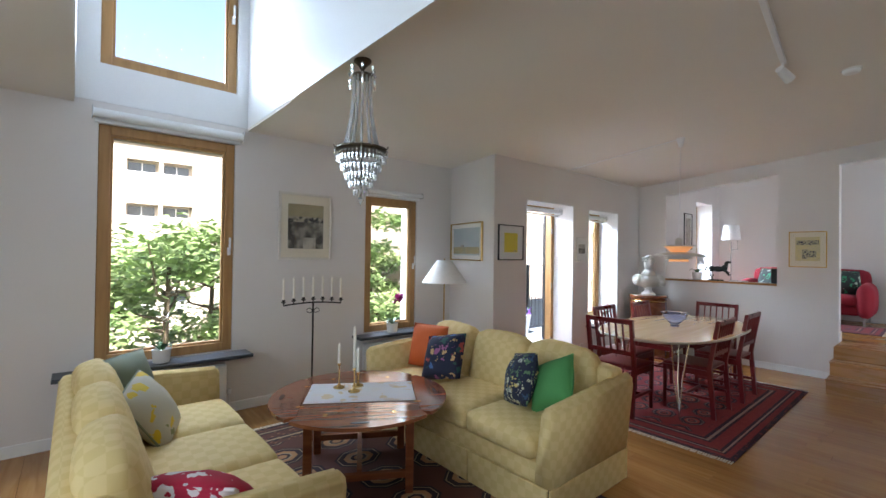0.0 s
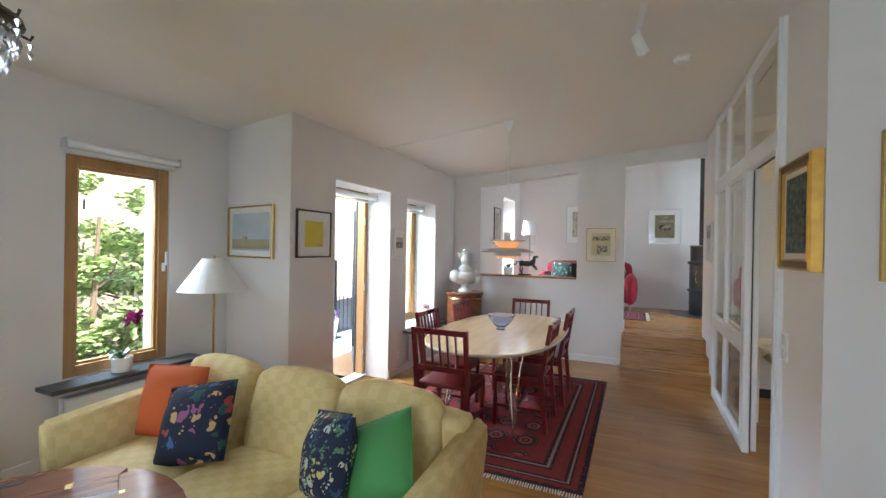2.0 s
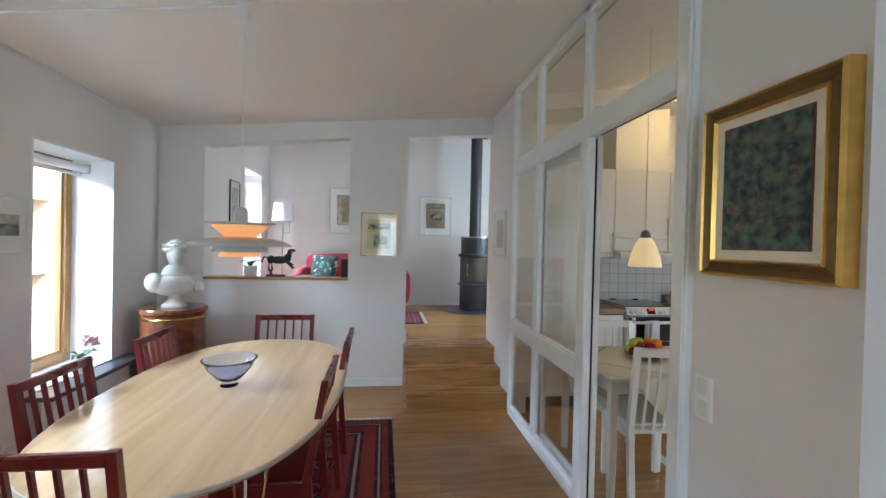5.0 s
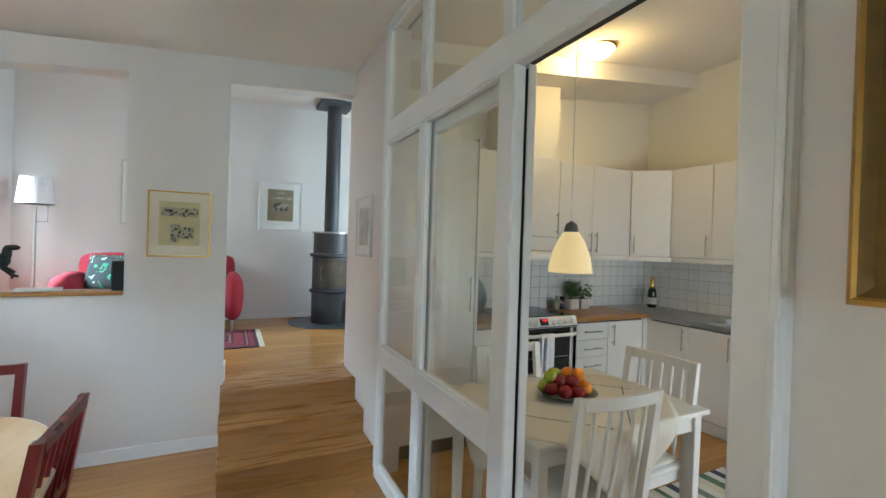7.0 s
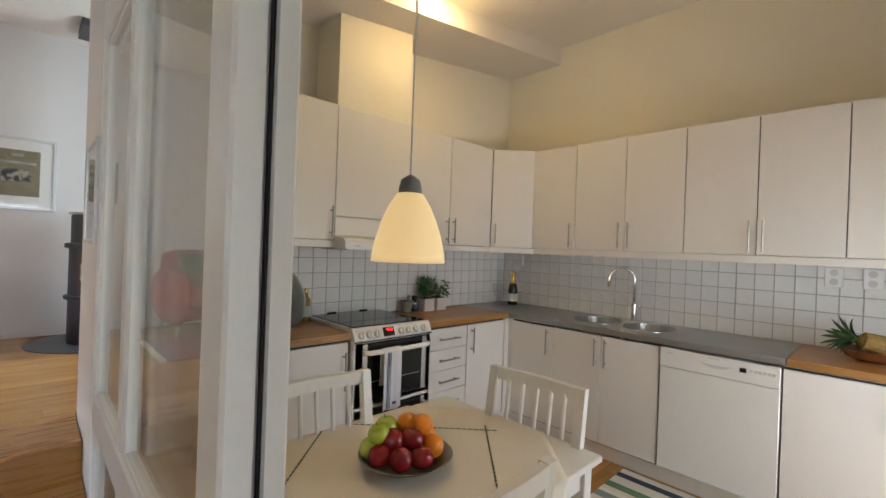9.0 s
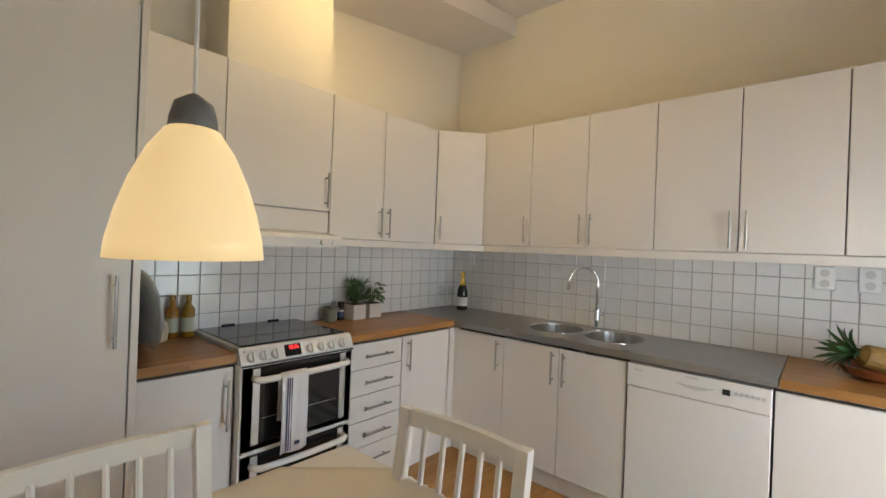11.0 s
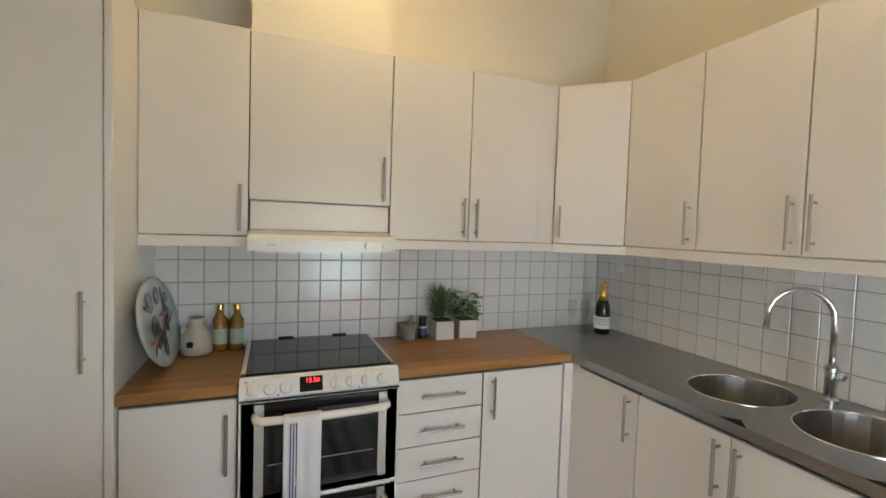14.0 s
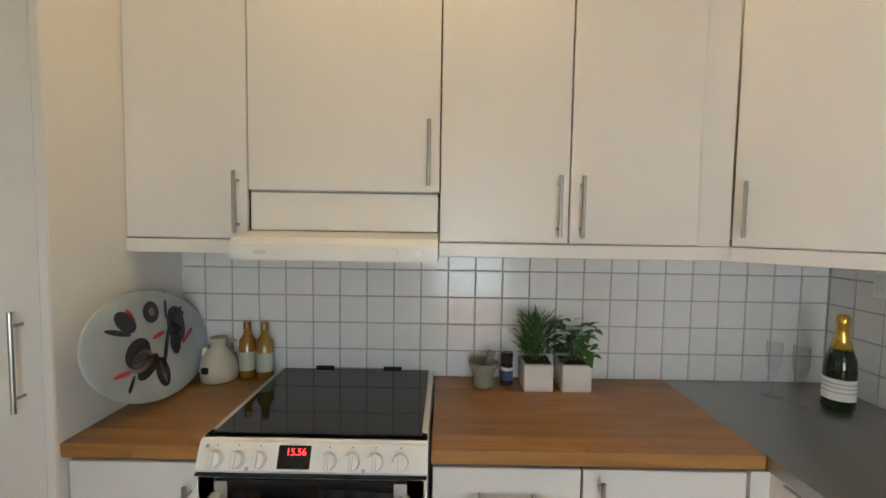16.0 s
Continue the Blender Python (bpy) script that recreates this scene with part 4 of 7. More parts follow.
# pendant and ceiling lamp
M_OPAL = mat("opal_glass_shade", (0.80, 0.70, 0.48), 0.3, vary=0.0, bump=0, emit=(1.0, 0.69, 0.30), strength=0.12)
pl = thing("pendant_lamp", pose(5.17, -0.28, 1.382), "lit cone pendant of cream opal glass with grey cap", "pendant lamp")
SH = 0.86
prof = [(0.118, 0.0), (0.115, 0.03), (0.104, 0.08), (0.088, 0.13), (0.066, 0.18), (0.043, 0.215), (0.036, 0.22), (0.040, 0.21), (0.062, 0.176), (0.084, 0.128), (0.100, 0.08), (0.111, 0.03), (0.114, 0.0)]
part("shade", lathe([(a_ * SH, b_ * SH) for a_, b_ in prof], 40), M_OPAL, pl, "cream opal glass shade", True)
part("cap", lathe([(a_ * SH, b_ * SH) for a_, b_ in ((0.038, 0.215), (0.037, 0.235), (0.03, 0.262), (0.012, 0.275), (0.003, 0.28))], 24), mat("grey_plastic", (0.17, 0.18, 0.20), 0.5), pl, "grey lamp cap", True)
part("cord", tube([(0, 0, 0.238), (0, 0, kc(-0.28) - 1.382)], 0.003, 6), M_TRIM, pl)
bulb = bpy.data.lights.new("pendant_bulb", "POINT")
bulb.energy, bulb.color, bulb.shadow_soft_size = 0.65, (1.0, 0.72, 0.36), 0.03
new("pendant_bulb", bulb).location = (5.17, -0.28, 1.46)
cl = thing("ceiling_lamp", pose(6.15, -1.40, kc(-1.40) + 0.012), "lit round opal ceiling lamp", "ceiling lamp")
part("plate", lathe([(0.13, -0.03), (0.135, -0.02), (0.135, 0.0)], 32), M_BRASS, cl)
part("dome", lathe([(0.003, -0.095), (0.06, -0.088), (0.10, -0.065), (0.125, -0.03)], 32), mat("opal_dome", (0.85, 0.8, 0.7), 0.3, bump=0, emit=(1.0, 0.78, 0.42), strength=2.5), cl, "glowing opal dome", True)
bulb = bpy.data.lights.new("ceiling_bulb", "POINT")
bulb.energy, bulb.color, bulb.shadow_soft_size = 2.1, (1.0, 0.68, 0.27), 0.05
new("ceiling_bulb", bulb).location = (6.15, -1.40, kc(-1.40) - 0.15)


# ---- furniture of the lower room ----
def sofa(name, m, label):
    """A three-seat sofa: local x runs along its length, y to the back, origin at the front left floor corner."""
    L, D = 1.90, 0.90
    t = thing(name, m, label, "sofa", "yellow sofas")
    part("base", soft_box(0.10, 0.05, 0.14, L - 0.10, D - 0.05, 0.31, 0.02), M_SOFA, t)
    bm = bmesh.new()
    for x0, x1 in ((0.02, 0.63), (0.64, 1.26), (1.27, 1.88)):
        box(x0, 0.02, 0.005, x1, 0.04, 0.20, 0.004, bm)
    for x in (0.0, L - 0.015):
        box(x, 0.03, 0.005, x + 0.015, D - 0.02, 0.20, 0.004, bm)
    part("skirt", bm, M_SOFA, t, "pleated fabric skirt")
    for s in (0, 1):
        pts = [(0.0, 0.19), (-0.045, 0.62), (-0.03, 0.665), (0.03, 0.675), (0.075, 0.64), (0.115, 0.30), (0.12, 0.19)]
        bm = prism(pts if not s else [(L - a_, b_) for a_, b_ in pts], 0.03, D - 0.02, None, "y")
        for v in bm.verts:
            if v.co.y < 0.1 and v.co.z > 0.5:
                v.co.z -= 0.03
            if v.co.y > 0.5 and v.co.z > 0.5:
                v.co.z += 0.03
        bmesh.ops.bevel(bm, geom=bm.edges[:], offset=0.018, segments=2, affect="EDGES")
        part("arm", bm, M_SOFA, t, smooth=True)
    part("back", soft_box(0.02, D - 0.20, 0.19, L - 0.02, D - 0.02, 0.74, 0.05), M_SOFA, t)
    for i in range(3):
        x0 = 0.12 + i * 0.555
        part("seat_cushion", soft_box(x0 + 0.006, 0.02, 0.31, x0 + 0.544, D - 0.22, 0.455, 0.04, 0.018, 7), M_SOFA, t)
        bm = soft_box(-0.262, -0.085, -0.01, 0.262, 0.085, 0.425, 0.055, 0.02, 7)
        for v in bm.verts:
            v.co.z += 0.012 * noise.noise((v.co.x * 5 + i * 3, v.co.y * 5, 1.0)) - 0.035 * (abs(v.co.x) / 0.262) ** 4 * max(0.0, v.co.z / 0.42)
        bmesh.ops.transform(bm, matrix=pose(x0 + 0.275, D - 0.27, 0.42, -16, 0, (i - 1) * 2.5), verts=bm.verts[:])
        part("back_cushion", bm, M_SOFA, t)
    for x in (0.12, L - 0.12):
        for y in (0.1, D - 0.1):
            part("foot", box(x - 0.025, y - 0.025, 0.0, x + 0.025, y + 0.025, 0.15), M_MAHOG, t)
    return t


sofa("sofa", pose(2.03, 3.60, 0, 0, 0, -90), "yellow damask three-seat sofa with loose pillows")
sofa("sofa", pose(0.93, 1.82, 0, 0, 0, 90), "pale yellow damask sofa under the tall window")


def pillow(m, size, material, label, trim=None):
    t = thing("throw_pillow", m, label, "pillow", "throw pillows on the sofas")
    part("cover", cushion(size, size, 0.17, 1.0), material, t)
    e = size / 2 - 0.004
    part("piping", tube([(-e, -e, 0), (e, -e, 0), (e, e, 0), (-e, e, 0), (-e, -e, 0)], 0.006, 6), trim or material, t)
    return t


def flowers(name, base, blobs, scale):
    """A printed cloth of coloured blossoms on a plain ground."""
    m = mat(name, base, 0.8, bump=0.1, grain=150)
    n, l = m.node_tree.nodes, m.node_tree.links
    b = n["Principled BSDF"]
    co, v = n.new("ShaderNodeTexCoord"), n.new("ShaderNodeTexVoronoi")
    v.inputs["Scale"].default_value = scale
    nz = n.new("ShaderNodeTexNoise")
    nz.inputs["Scale"].default_value = scale * 1.3
    mixv = n.new("ShaderNodeMix")
    mixv.data_type = "VECTOR"
    mixv.inputs["Factor"].default_value = 0.12
    l.new(co.outputs["Object"], nz.inputs["Vector"])
    l.new(co.outputs["Object"], mixv.inputs[4])
    l.new(nz.outputs["Color"], mixv.inputs[5])
    l.new(mixv.outputs[1], v.inputs["Vector"])
    pick = n.new("ShaderNodeValToRGB")
    pick.color_ramp.interpolation = "CONSTANT"
    el = pick.color_ramp.elements
    el[0].color = (*blobs[0], 1)
    el[1].position, el[1].color = 1 / len(blobs), (*blobs[1], 1)
    for i, c in enumerate(blobs[2:], 2):
        e = el.new(i / len(blobs))
        e.color = (*c, 1)
    sep = n.new("ShaderNodeSeparateColor")
    l.new(v.outputs["Color"], sep.inputs[0])
    l.new(sep.outputs[0], pick.inputs[0])
    cut = n.new("ShaderNodeMath")
    cut.operation = "LESS_THAN"
    cut.inputs[1].default_value = 0.40
    l.new(v.outputs["Distance"], cut.inputs[0])
    mx = n.new("ShaderNodeMix")
    mx.data_type = "RGBA"
    l.new(cut.outputs[0], mx.inputs["Factor"])
    mx.inputs[6].default_value = (*base, 1)
    l.new(pick.outputs[0], mx.inputs[7])
    l.new(mx.outputs[2], b.inputs["Base Color"])
    return m


M_NAVYF = flowers("navy_floral_print", (0.012, 0.016, 0.04), [(0.012, 0.016, 0.04), (0.05, 0.13, 0.32), (0.35, 0.06, 0.05), (0.02, 0.08, 0.07), (0.30, 0.10, 0.22), (0.55, 0.35, 0.15)], 17)
M_NAVYY = flowers("navy_blossom_print", (0.012, 0.018, 0.045), [(0.55, 0.55, 0.38), (0.10, 0.2, 0.1), (0.62, 0.50, 0.18), (0.03, 0.07, 0.15), (0.5, 0.52, 0.45)], 24)
M_ORANGE = mat("orange_cotton", (0.68, 0.14, 0.035), 0.85, grain=150, bump=0.1)
M_GREEN = mat("green_cotton", (0.08, 0.30, 0.09), 0.85, grain=150, bump=0.1)
M_SAGE = mat("sage_velvet", (0.20, 0.23, 0.16), 0.8, grain=150, bump=0.1)
M_LINEN = flowers("linen_yellow_flowers", (0.50, 0.47, 0.36), [(0.50, 0.47, 0.36), (0.62, 0.44, 0.03), (0.20, 0.22, 0.09), (0.50, 0.47, 0.36)], 13)
M_REDPR = flowers("red_white_animal_print", (0.42, 0.008, 0.04), [(0.70, 0.62, 0.62), (0.66, 0.60, 0.60)], 15)
pillow(pose(2.50, 3.31, 0.65, 76, 0, -75), 0.37, M_ORANGE, "plain orange cotton pillow against the sofa back")
pillow(pose(2.39, 2.97, 0.635, 60, 0, -80) @ pose(0, 0, 0, 0, 0, 12), 0.37, M_NAVYF, "dark blue pillow with large printed flowers")
pillow(pose(2.39, 2.18, 0.64, 72, 0, -120) @ pose(0, 0, 0, 0, 0, 14), 0.34, M_NAVYY, "dark blue pillow with small yellow blossoms")
pillow(pose(2.45, 1.97, 0.645, 58, 0, -108) @ pose(0, 0, 0, 0, 0, 32), 0.33, M_GREEN, "plain green cotton pillow leaning on the sofa arm")
pillow(pose(0.36, 3.45, 0.65, 74, 0, 50), 0.40, M_SAGE, "sage green pillow leaning in the sofa corner")
pillow(pose(0.44, 3.12, 0.60, 58, 0, 66) @ pose(0, 0, 0, 0, 0, 10), 0.38, M_LINEN, "linen pillow embroidered with yellow flowers", M_SAGE)
pillow(pose(0.47, 2.10, 0.56, 38, 0, 140), 0.40, M_REDPR, "crimson pillow printed with small white animals")


# coffee table: oval tray table with hinged leaves
ct = thing("coffee_table", pose(1.58, 2.88, 0, 0, 0, -30), "round mahogany tray table with hinged leaves", "table")
R, H = 0.575, 0.52
half = 0.36


def leaf_outline(kind):
    pts = []
    if kind == "centre":
        return [(-half, -half), (half, -half), (half, half), (-half, half)]
    a0, a1 = math.asin(half / R), math.pi / 2
    for k in range(13):
        t = -math.acos(half / R) + 2 * math.acos(half / R) * k / 12
        pts.append((R * math.cos(t), R * math.sin(t)))
    return [p for p in pts]


for nm in ("top", "leaf"):
    if nm == "top":
        part("top", box(-half, -half, H - 0.02, half, half, H, 0.002), M_MAHOG, ct)
    else:
        for q in range(4):
            pts = leaf_outline("leaf")
            pts = [(half + 0.003, -half * 1.0)] + [p for p in pts if p[0] >= half + 0.003] + [(half + 0.003, half * 1.0)]
            bm = prism(pts, H - 0.02, H)
            bmesh.ops.rotate(bm, matrix=Matrix.Rotation(q * math.pi / 2, 3, "Z"), verts=bm.verts[:])
            lf = part("leaf", bm, M_MAHOG, ct)
            # black oval laid on the leaf, the hand slot's dark inside as colour
            bm = prism([(0.055 * math.cos(u * math.pi / 8) * (1.0), 0.014 * math.sin(u * math.pi / 8)) for u in range(16)], H + 0.0005, H + 0.002)
            bmesh.ops.transform(bm, matrix=Matrix.Rotation(q * math.pi / 2, 4, "Z") @ pose(R - 0.075, 0, 0, 0, 0, 90), verts=bm.verts[:])
            part("hand_slot_shade", bm, M_BLACK, lf, "dark oval patch painting the shade inside a hand slot")
            for s in (-0.2, 0.2):
                bm = box(half - 0.022, s - 0.012, H, half + 0.022, s + 0.012, H + 0.0015)
                bmesh.ops.rotate(bm, matrix=Matrix.Rotation(q * math.pi / 2, 3, "Z"), verts=bm.verts[:])
                part("hinge", bm, M_BRASS, lf, "small brass hinge")
for sx in (-1, 1):
    for sy in (-1, 1):
        part("leg", bar((sx * 0.30, sy * 0.30, 0), (sx * 0.30, sy * 0.30, H - 0.06), 0.05, 0.05), M_MAHOG, ct)
for s in (-1, 1):
    part("apron", box(-0.29, s * 0.30 - 0.012, H - 0.10, 0.29, s * 0.30 + 0.012, H - 0.02), M_MAHOG, ct)
    part("apron", box(s * 0.30 - 0.012, -0.29, H - 0.10, s * 0.30 + 0.012, 0.29, H - 0.02), M_MAHOG, ct)
    part("stretcher", box(-0.28, s * 0.30 - 0.015, 0.10, 0.28, s * 0.30 + 0.015, 0.14), M_MAHOG, ct)
part("stretcher", box(-0.015, -0.285, 0.10, 0.015, 0.285, 0.14), M_MAHOG, ct)
rn = thing("table_runner", pose(1.60, 2.90, H + 0.003, 0, 0, -32), "white table runner with faint gold flowers", "table cloth")
bm = bmesh.new()
bmesh.ops.create_grid(bm, x_segments=20, y_segments=10, size=0.5)
for v in bm.verts:
    v.co = Vector((v.co.x * 0.70, v.co.y * 0.40, 0.002 + 0.001 * noise.noise(v.co * 9)))
bmesh.ops.solidify(bm, geom=bm.faces[:], thickness=0.002)
part("cloth", bm, flowers("gold_flower_linen", (0.62, 0.61, 0.62), [(0.62, 0.61, 0.62), (0.58, 0.46, 0.30), (0.62, 0.60, 0.58), (0.60, 0.50, 0.42)], 12), rn)


def candlestick(x, y, h, hc):
    t = thing("candlestick", pose(x, y, H + 0.005), "slim brass candlestick with a white candle", "candlestick", "candlesticks on the coffee table")
    part("foot", lathe([(0.038, 0), (0.04, 0.006), (0.03, 0.012), (0.012, 0.018), (0.006, 0.03), (0.005, h - 0.02), (0.012, h - 0.012), (0.013, h)], 20), M_BRASS, t, smooth=True)
    part("candle", lathe([(0.0105, h), (0.0105, h + hc), (0.004, h + hc + 0.005), (0.001, h + hc + 0.015)], 12), M_WAX, t, "white candle")


candlestick(1.52, 3.07, 0.17, 0.13)
candlestick(1.56, 2.93, 0.16, 0.27)
candlestick(1.64, 3.02, 0.10, 0.16)

# floor candelabrum
cb = thing("candelabrum", pose(1.84, 4.24, 0, 0, 0, -8), "black iron floor candelabrum with seven white candles", "candelabrum")
part("stem", tube([(0, 0, 0.05), (0, 0, 0.99)], 0.009, 8), M_BLACK, cb)
for k in range(3):
    t = 2 * math.pi * k / 3 + 0.4
    part("foot", tube([(0, 0, 0.10), (0.09 * math.cos(t), 0.09 * math.sin(t), 0.09), (0.17 * math.cos(t), 0.17 * math.sin(t), 0.012)], 0.008, 8), M_BLACK, cb)
bm = tube([(-0.27, 0, 0.965)] + [(-0.27 + 0.54 * k / 12, 0, 0.965 + 0.02 * math.sin(math.pi * k / 12)) for k in range(1, 12)] + [(0.27, 0, 0.965)], 0.007, 8)
part("crossbar", bm, M_BLACK, cb)
for s in (-1, 1):
    part("scroll", tube([(0, 0, 0.90)] + [(s * (0.03 + 0.03 * math.sin(a_ * 0.6)), 0, 0.92 + 0.022 * math.cos(a_ * 0.6) - 0.01) for a_ in range(9)], 0.004, 6), M_BLACK, cb)
for k in range(7):
    x = -0.27 + 0.09 * k
    z = 0.965 + 0.02 * math.sin(math.pi * k / 6)
    part("cup", lathe([(0.004, 0), (0.006, 0.02), (0.022, 0.03), (0.024, 0.035), (0.013, 0.036), (0.013, 0.055)], 12, at=(x, 0, z)), M_BLACK, cb)
    part("candle", lathe([(0.0105, 0.05), (0.0105, 0.235), (0.004, 0.24), (0.001, 0.255)], 10, at=(x, 0, z)), M_WAX, cb, "white candle")

# floor lamp with a pleated cone shade
fl = thing("floor_lamp", pose(3.36, 4.10, 0), "brass floor lamp with a white cone shade", "floor lamp")
part("base", lathe([(0.13, 0), (0.135, 0.008), (0.12, 0.02), (0.02, 0.03), (0.012, 0.045)], 28), M_BRASS, fl, smooth=True)
part("pole", tube([(0, 0, 0.03), (0, 0, 1.20)], 0.008, 10), M_BRASS, fl)
part("shade", lathe([(0.258, 1.13), (0.086, 1.385), (0.083, 1.385), (0.253, 1.13)], 48), mat("white_pleated_shade", (0.80, 0.79, 0.76), 0.8, bump=0.05), fl, "white fabric shade")
part("finial", lathe([(0.004, 1.2), (0.004, 1.385), (0.009, 1.395), (0.002, 1.41)], 10), M_BRASS, fl)


# dining table and chairs
dt = thing("dining_table", pose(4.98, 2.19, 0), "oval pale birch dining table on steel rod legs", "table")
pts = []
for k in range(64):
    t = 2 * math.pi * k / 64
    c, s = math.cos(t), math.sin(t)
    pts.append((1.06 * math.copysign(abs(c) ** 0.8, c), 0.57 * math.copysign(abs(s) ** 0.8, s)))
part("top", prism(pts, 0.708, 0.73), M_BIRCH, dt)
part("edge_band", tube([(x * 1.0, y * 1.0, 0.719) for x, y in pts + pts[:1]], 0.0115, 6), mat("aluminium_edge", (0.55, 0.5, 0.42), 0.35, 0.7), dt)
for sx in (-1, 1):
    for sy in (-1, 1):
        cx, cy = sx * 0.66, sy * 0.27
        bm = bmesh.new()
        for u, w in ((-0.09, 0.03), (0.09, 0.03), (0.0, -0.09)):
            tube([(cx + u, cy + w, 0.70), (cx + u * 0.45 + sx * 0.02, cy + w * 0.45, 0.35), (cx + sx * 0.05, cy + sy * 0.03, 0.012)], 0.007, 8, bm)
        part("leg", bm, M_CHROME, dt, "splayed chrome rods")
rug_d = tagged(link("rug", box(-1.25, -0.93, 0, 1.25, 0.93, 0.008), rug_mat("red_bokhara", (0.24, 0.028, 0.03), (0.32, 0.06, 0.045), (0.035, 0.012, 0.025), (0.36, 0.24, 0.20), 1.25, 0.93, 0.30)), "red and navy patterned wool rug under the table", "rug")
rug_d.location = (4.96, 2.24, 0.002)
rug_l = tagged(link("rug", box(-0.85, -1.25, 0, 0.85, 1.25, 0.008), rug_mat("brown_kazak", (0.10, 0.035, 0.025), (0.42, 0.22, 0.10), (0.03, 0.016, 0.02), (0.40, 0.30, 0.18), 0.85, 1.25, 0.42)), "dark brown rug with gold octagons under the coffee table", "rug")
rug_l.location = (1.72, 2.72, 0.002)
for rg, hx, hy, ends in ((rug_d, 1.25, 0.93, "x"), (rug_l, 0.85, 1.25, "y")):
    bm = bmesh.new()
    n = 110
    for s in (-1, 1):
        for k in range(n):
            u = (k + 0.5) / n * 2 - 1
            j = random.uniform(-0.006, 0.006)
            if ends == "x":
                bar((s * hx, u * hy, 0.004), (s * (hx + 0.05), u * hy + j, 0.003), 0.007, 0.004, bm, 1.0, 0)
            else:
                bar((u * hx, s * hy, 0.004), (u * hx + j, s * (hy + 0.05), 0.003), 0.007, 0.004, bm, 1.0, 0)
    tagged(part("fringe", bm, M_CREAM, rg, "cream wool fringe"), kind="stuff")


def dining_chair(m):
    t = thing("dining_chair", m, "dark red stained wooden chair with slatted back", "chair", "chairs round the dining table")
    W, D, S, B = 0.43, 0.42, 0.45, 0.885
    part("seat", soft_box(-W / 2, -D / 2, S - 0.03, W / 2, D / 2 - 0.01, S, 0.012), M_REDWOOD, t)
    for s in (-1, 1):
        part("leg", bar((s * (W / 2 - 0.02), D / 2 - 0.03, 0), (s * (W / 2 - 0.02), D / 2 - 0.03, S - 0.03), 0.034, 0.034, taper=0.85), M_REDWOOD, t)
        bm = prism([(-D / 2 - 0.055, 0), (-D / 2 - 0.02, 0), (-D / 2 + 0.02, S), (-D / 2 - 0.055, B), (-D / 2 - 0.085, B), (-D / 2 - 0.018, S)], s * (W / 2 - 0.003) - 0.016, s * (W / 2 - 0.003) + 0.016, None, "x")
        part("back_leg", bm, M_REDWOOD, t)
        part("rail", box(s * (W / 2 - 0.02) - 0.011, -D / 2, S - 0.085, s * (W / 2 - 0.02) + 0.011, D / 2 - 0.04, S - 0.031), M_REDWOOD, t)
        part("stretcher", bar((s * (W / 2 - 0.02), -D / 2 - 0.02, 0.17), (s * (W / 2 - 0.02), D / 2 - 0.04, 0.17), 0.024, 0.024), M_REDWOOD, t)
    part("stretcher", bar((-W / 2 + 0.03, 0, 0.17), (W / 2 - 0.03, 0, 0.17), 0.024, 0.024), M_REDWOOD, t)
    part("rail", box(-W / 2 + 0.03, D / 2 - 0.042, S - 0.085, W / 2 - 0.03, D / 2 - 0.02, S - 0.031), M_REDWOOD, t)
    part("top_rail", box(-W / 2 + 0.012, -D / 2 - 0.084, B - 0.045, W / 2 - 0.012, -D / 2 - 0.056, B - 0.002, 0.006), M_REDWOOD, t)
    part("low_rail", box(-W / 2 + 0.012, -D / 2 - 0.028, S + 0.10, W / 2 - 0.012, -D / 2 - 0.004, S + 0.14, 0.004), M_REDWOOD, t)
    for k in range(5):
        x = (k - 2) * 0.066
        part("slat", bar((x, -D / 2 - 0.018, S + 0.13), (x, -D / 2 - 0.07, B - 0.03), 0.022, 0.012), M_REDWOOD, t)
    return t


ch = dining_chair(pose(4.17, 2.37, 0.01, 0, 0, -90))
for x, y, a_ in ((5.93, 2.19, 90), (4.70, 1.93, 0), (5.43, 1.90, 0), (4.73, 2.60, 180), (5.53, 2.56, 180)):
    copy_thing(ch, pose(x, y, 0.01, 0, 0, a_))
bw = thing("glass_bowl", pose(4.95, 2.20, 0.73), "blue tinted glass bowl on the dining table", "bowl")
part("bowl", lathe([(0.04, 0.0), (0.045, 0.006), (0.03, 0.02), (0.07, 0.05), (0.112, 0.10), (0.126, 0.135), (0.137, 0.141), (0.136, 0.144), (0.121, 0.14), (0.107, 0.103), (0.065, 0.055), (0.02, 0.028), (0.0, 0.026)], 36), glass("blue_glass", (0.62, 0.70, 1.0), 0.0, 1.2), bw, smooth=True)


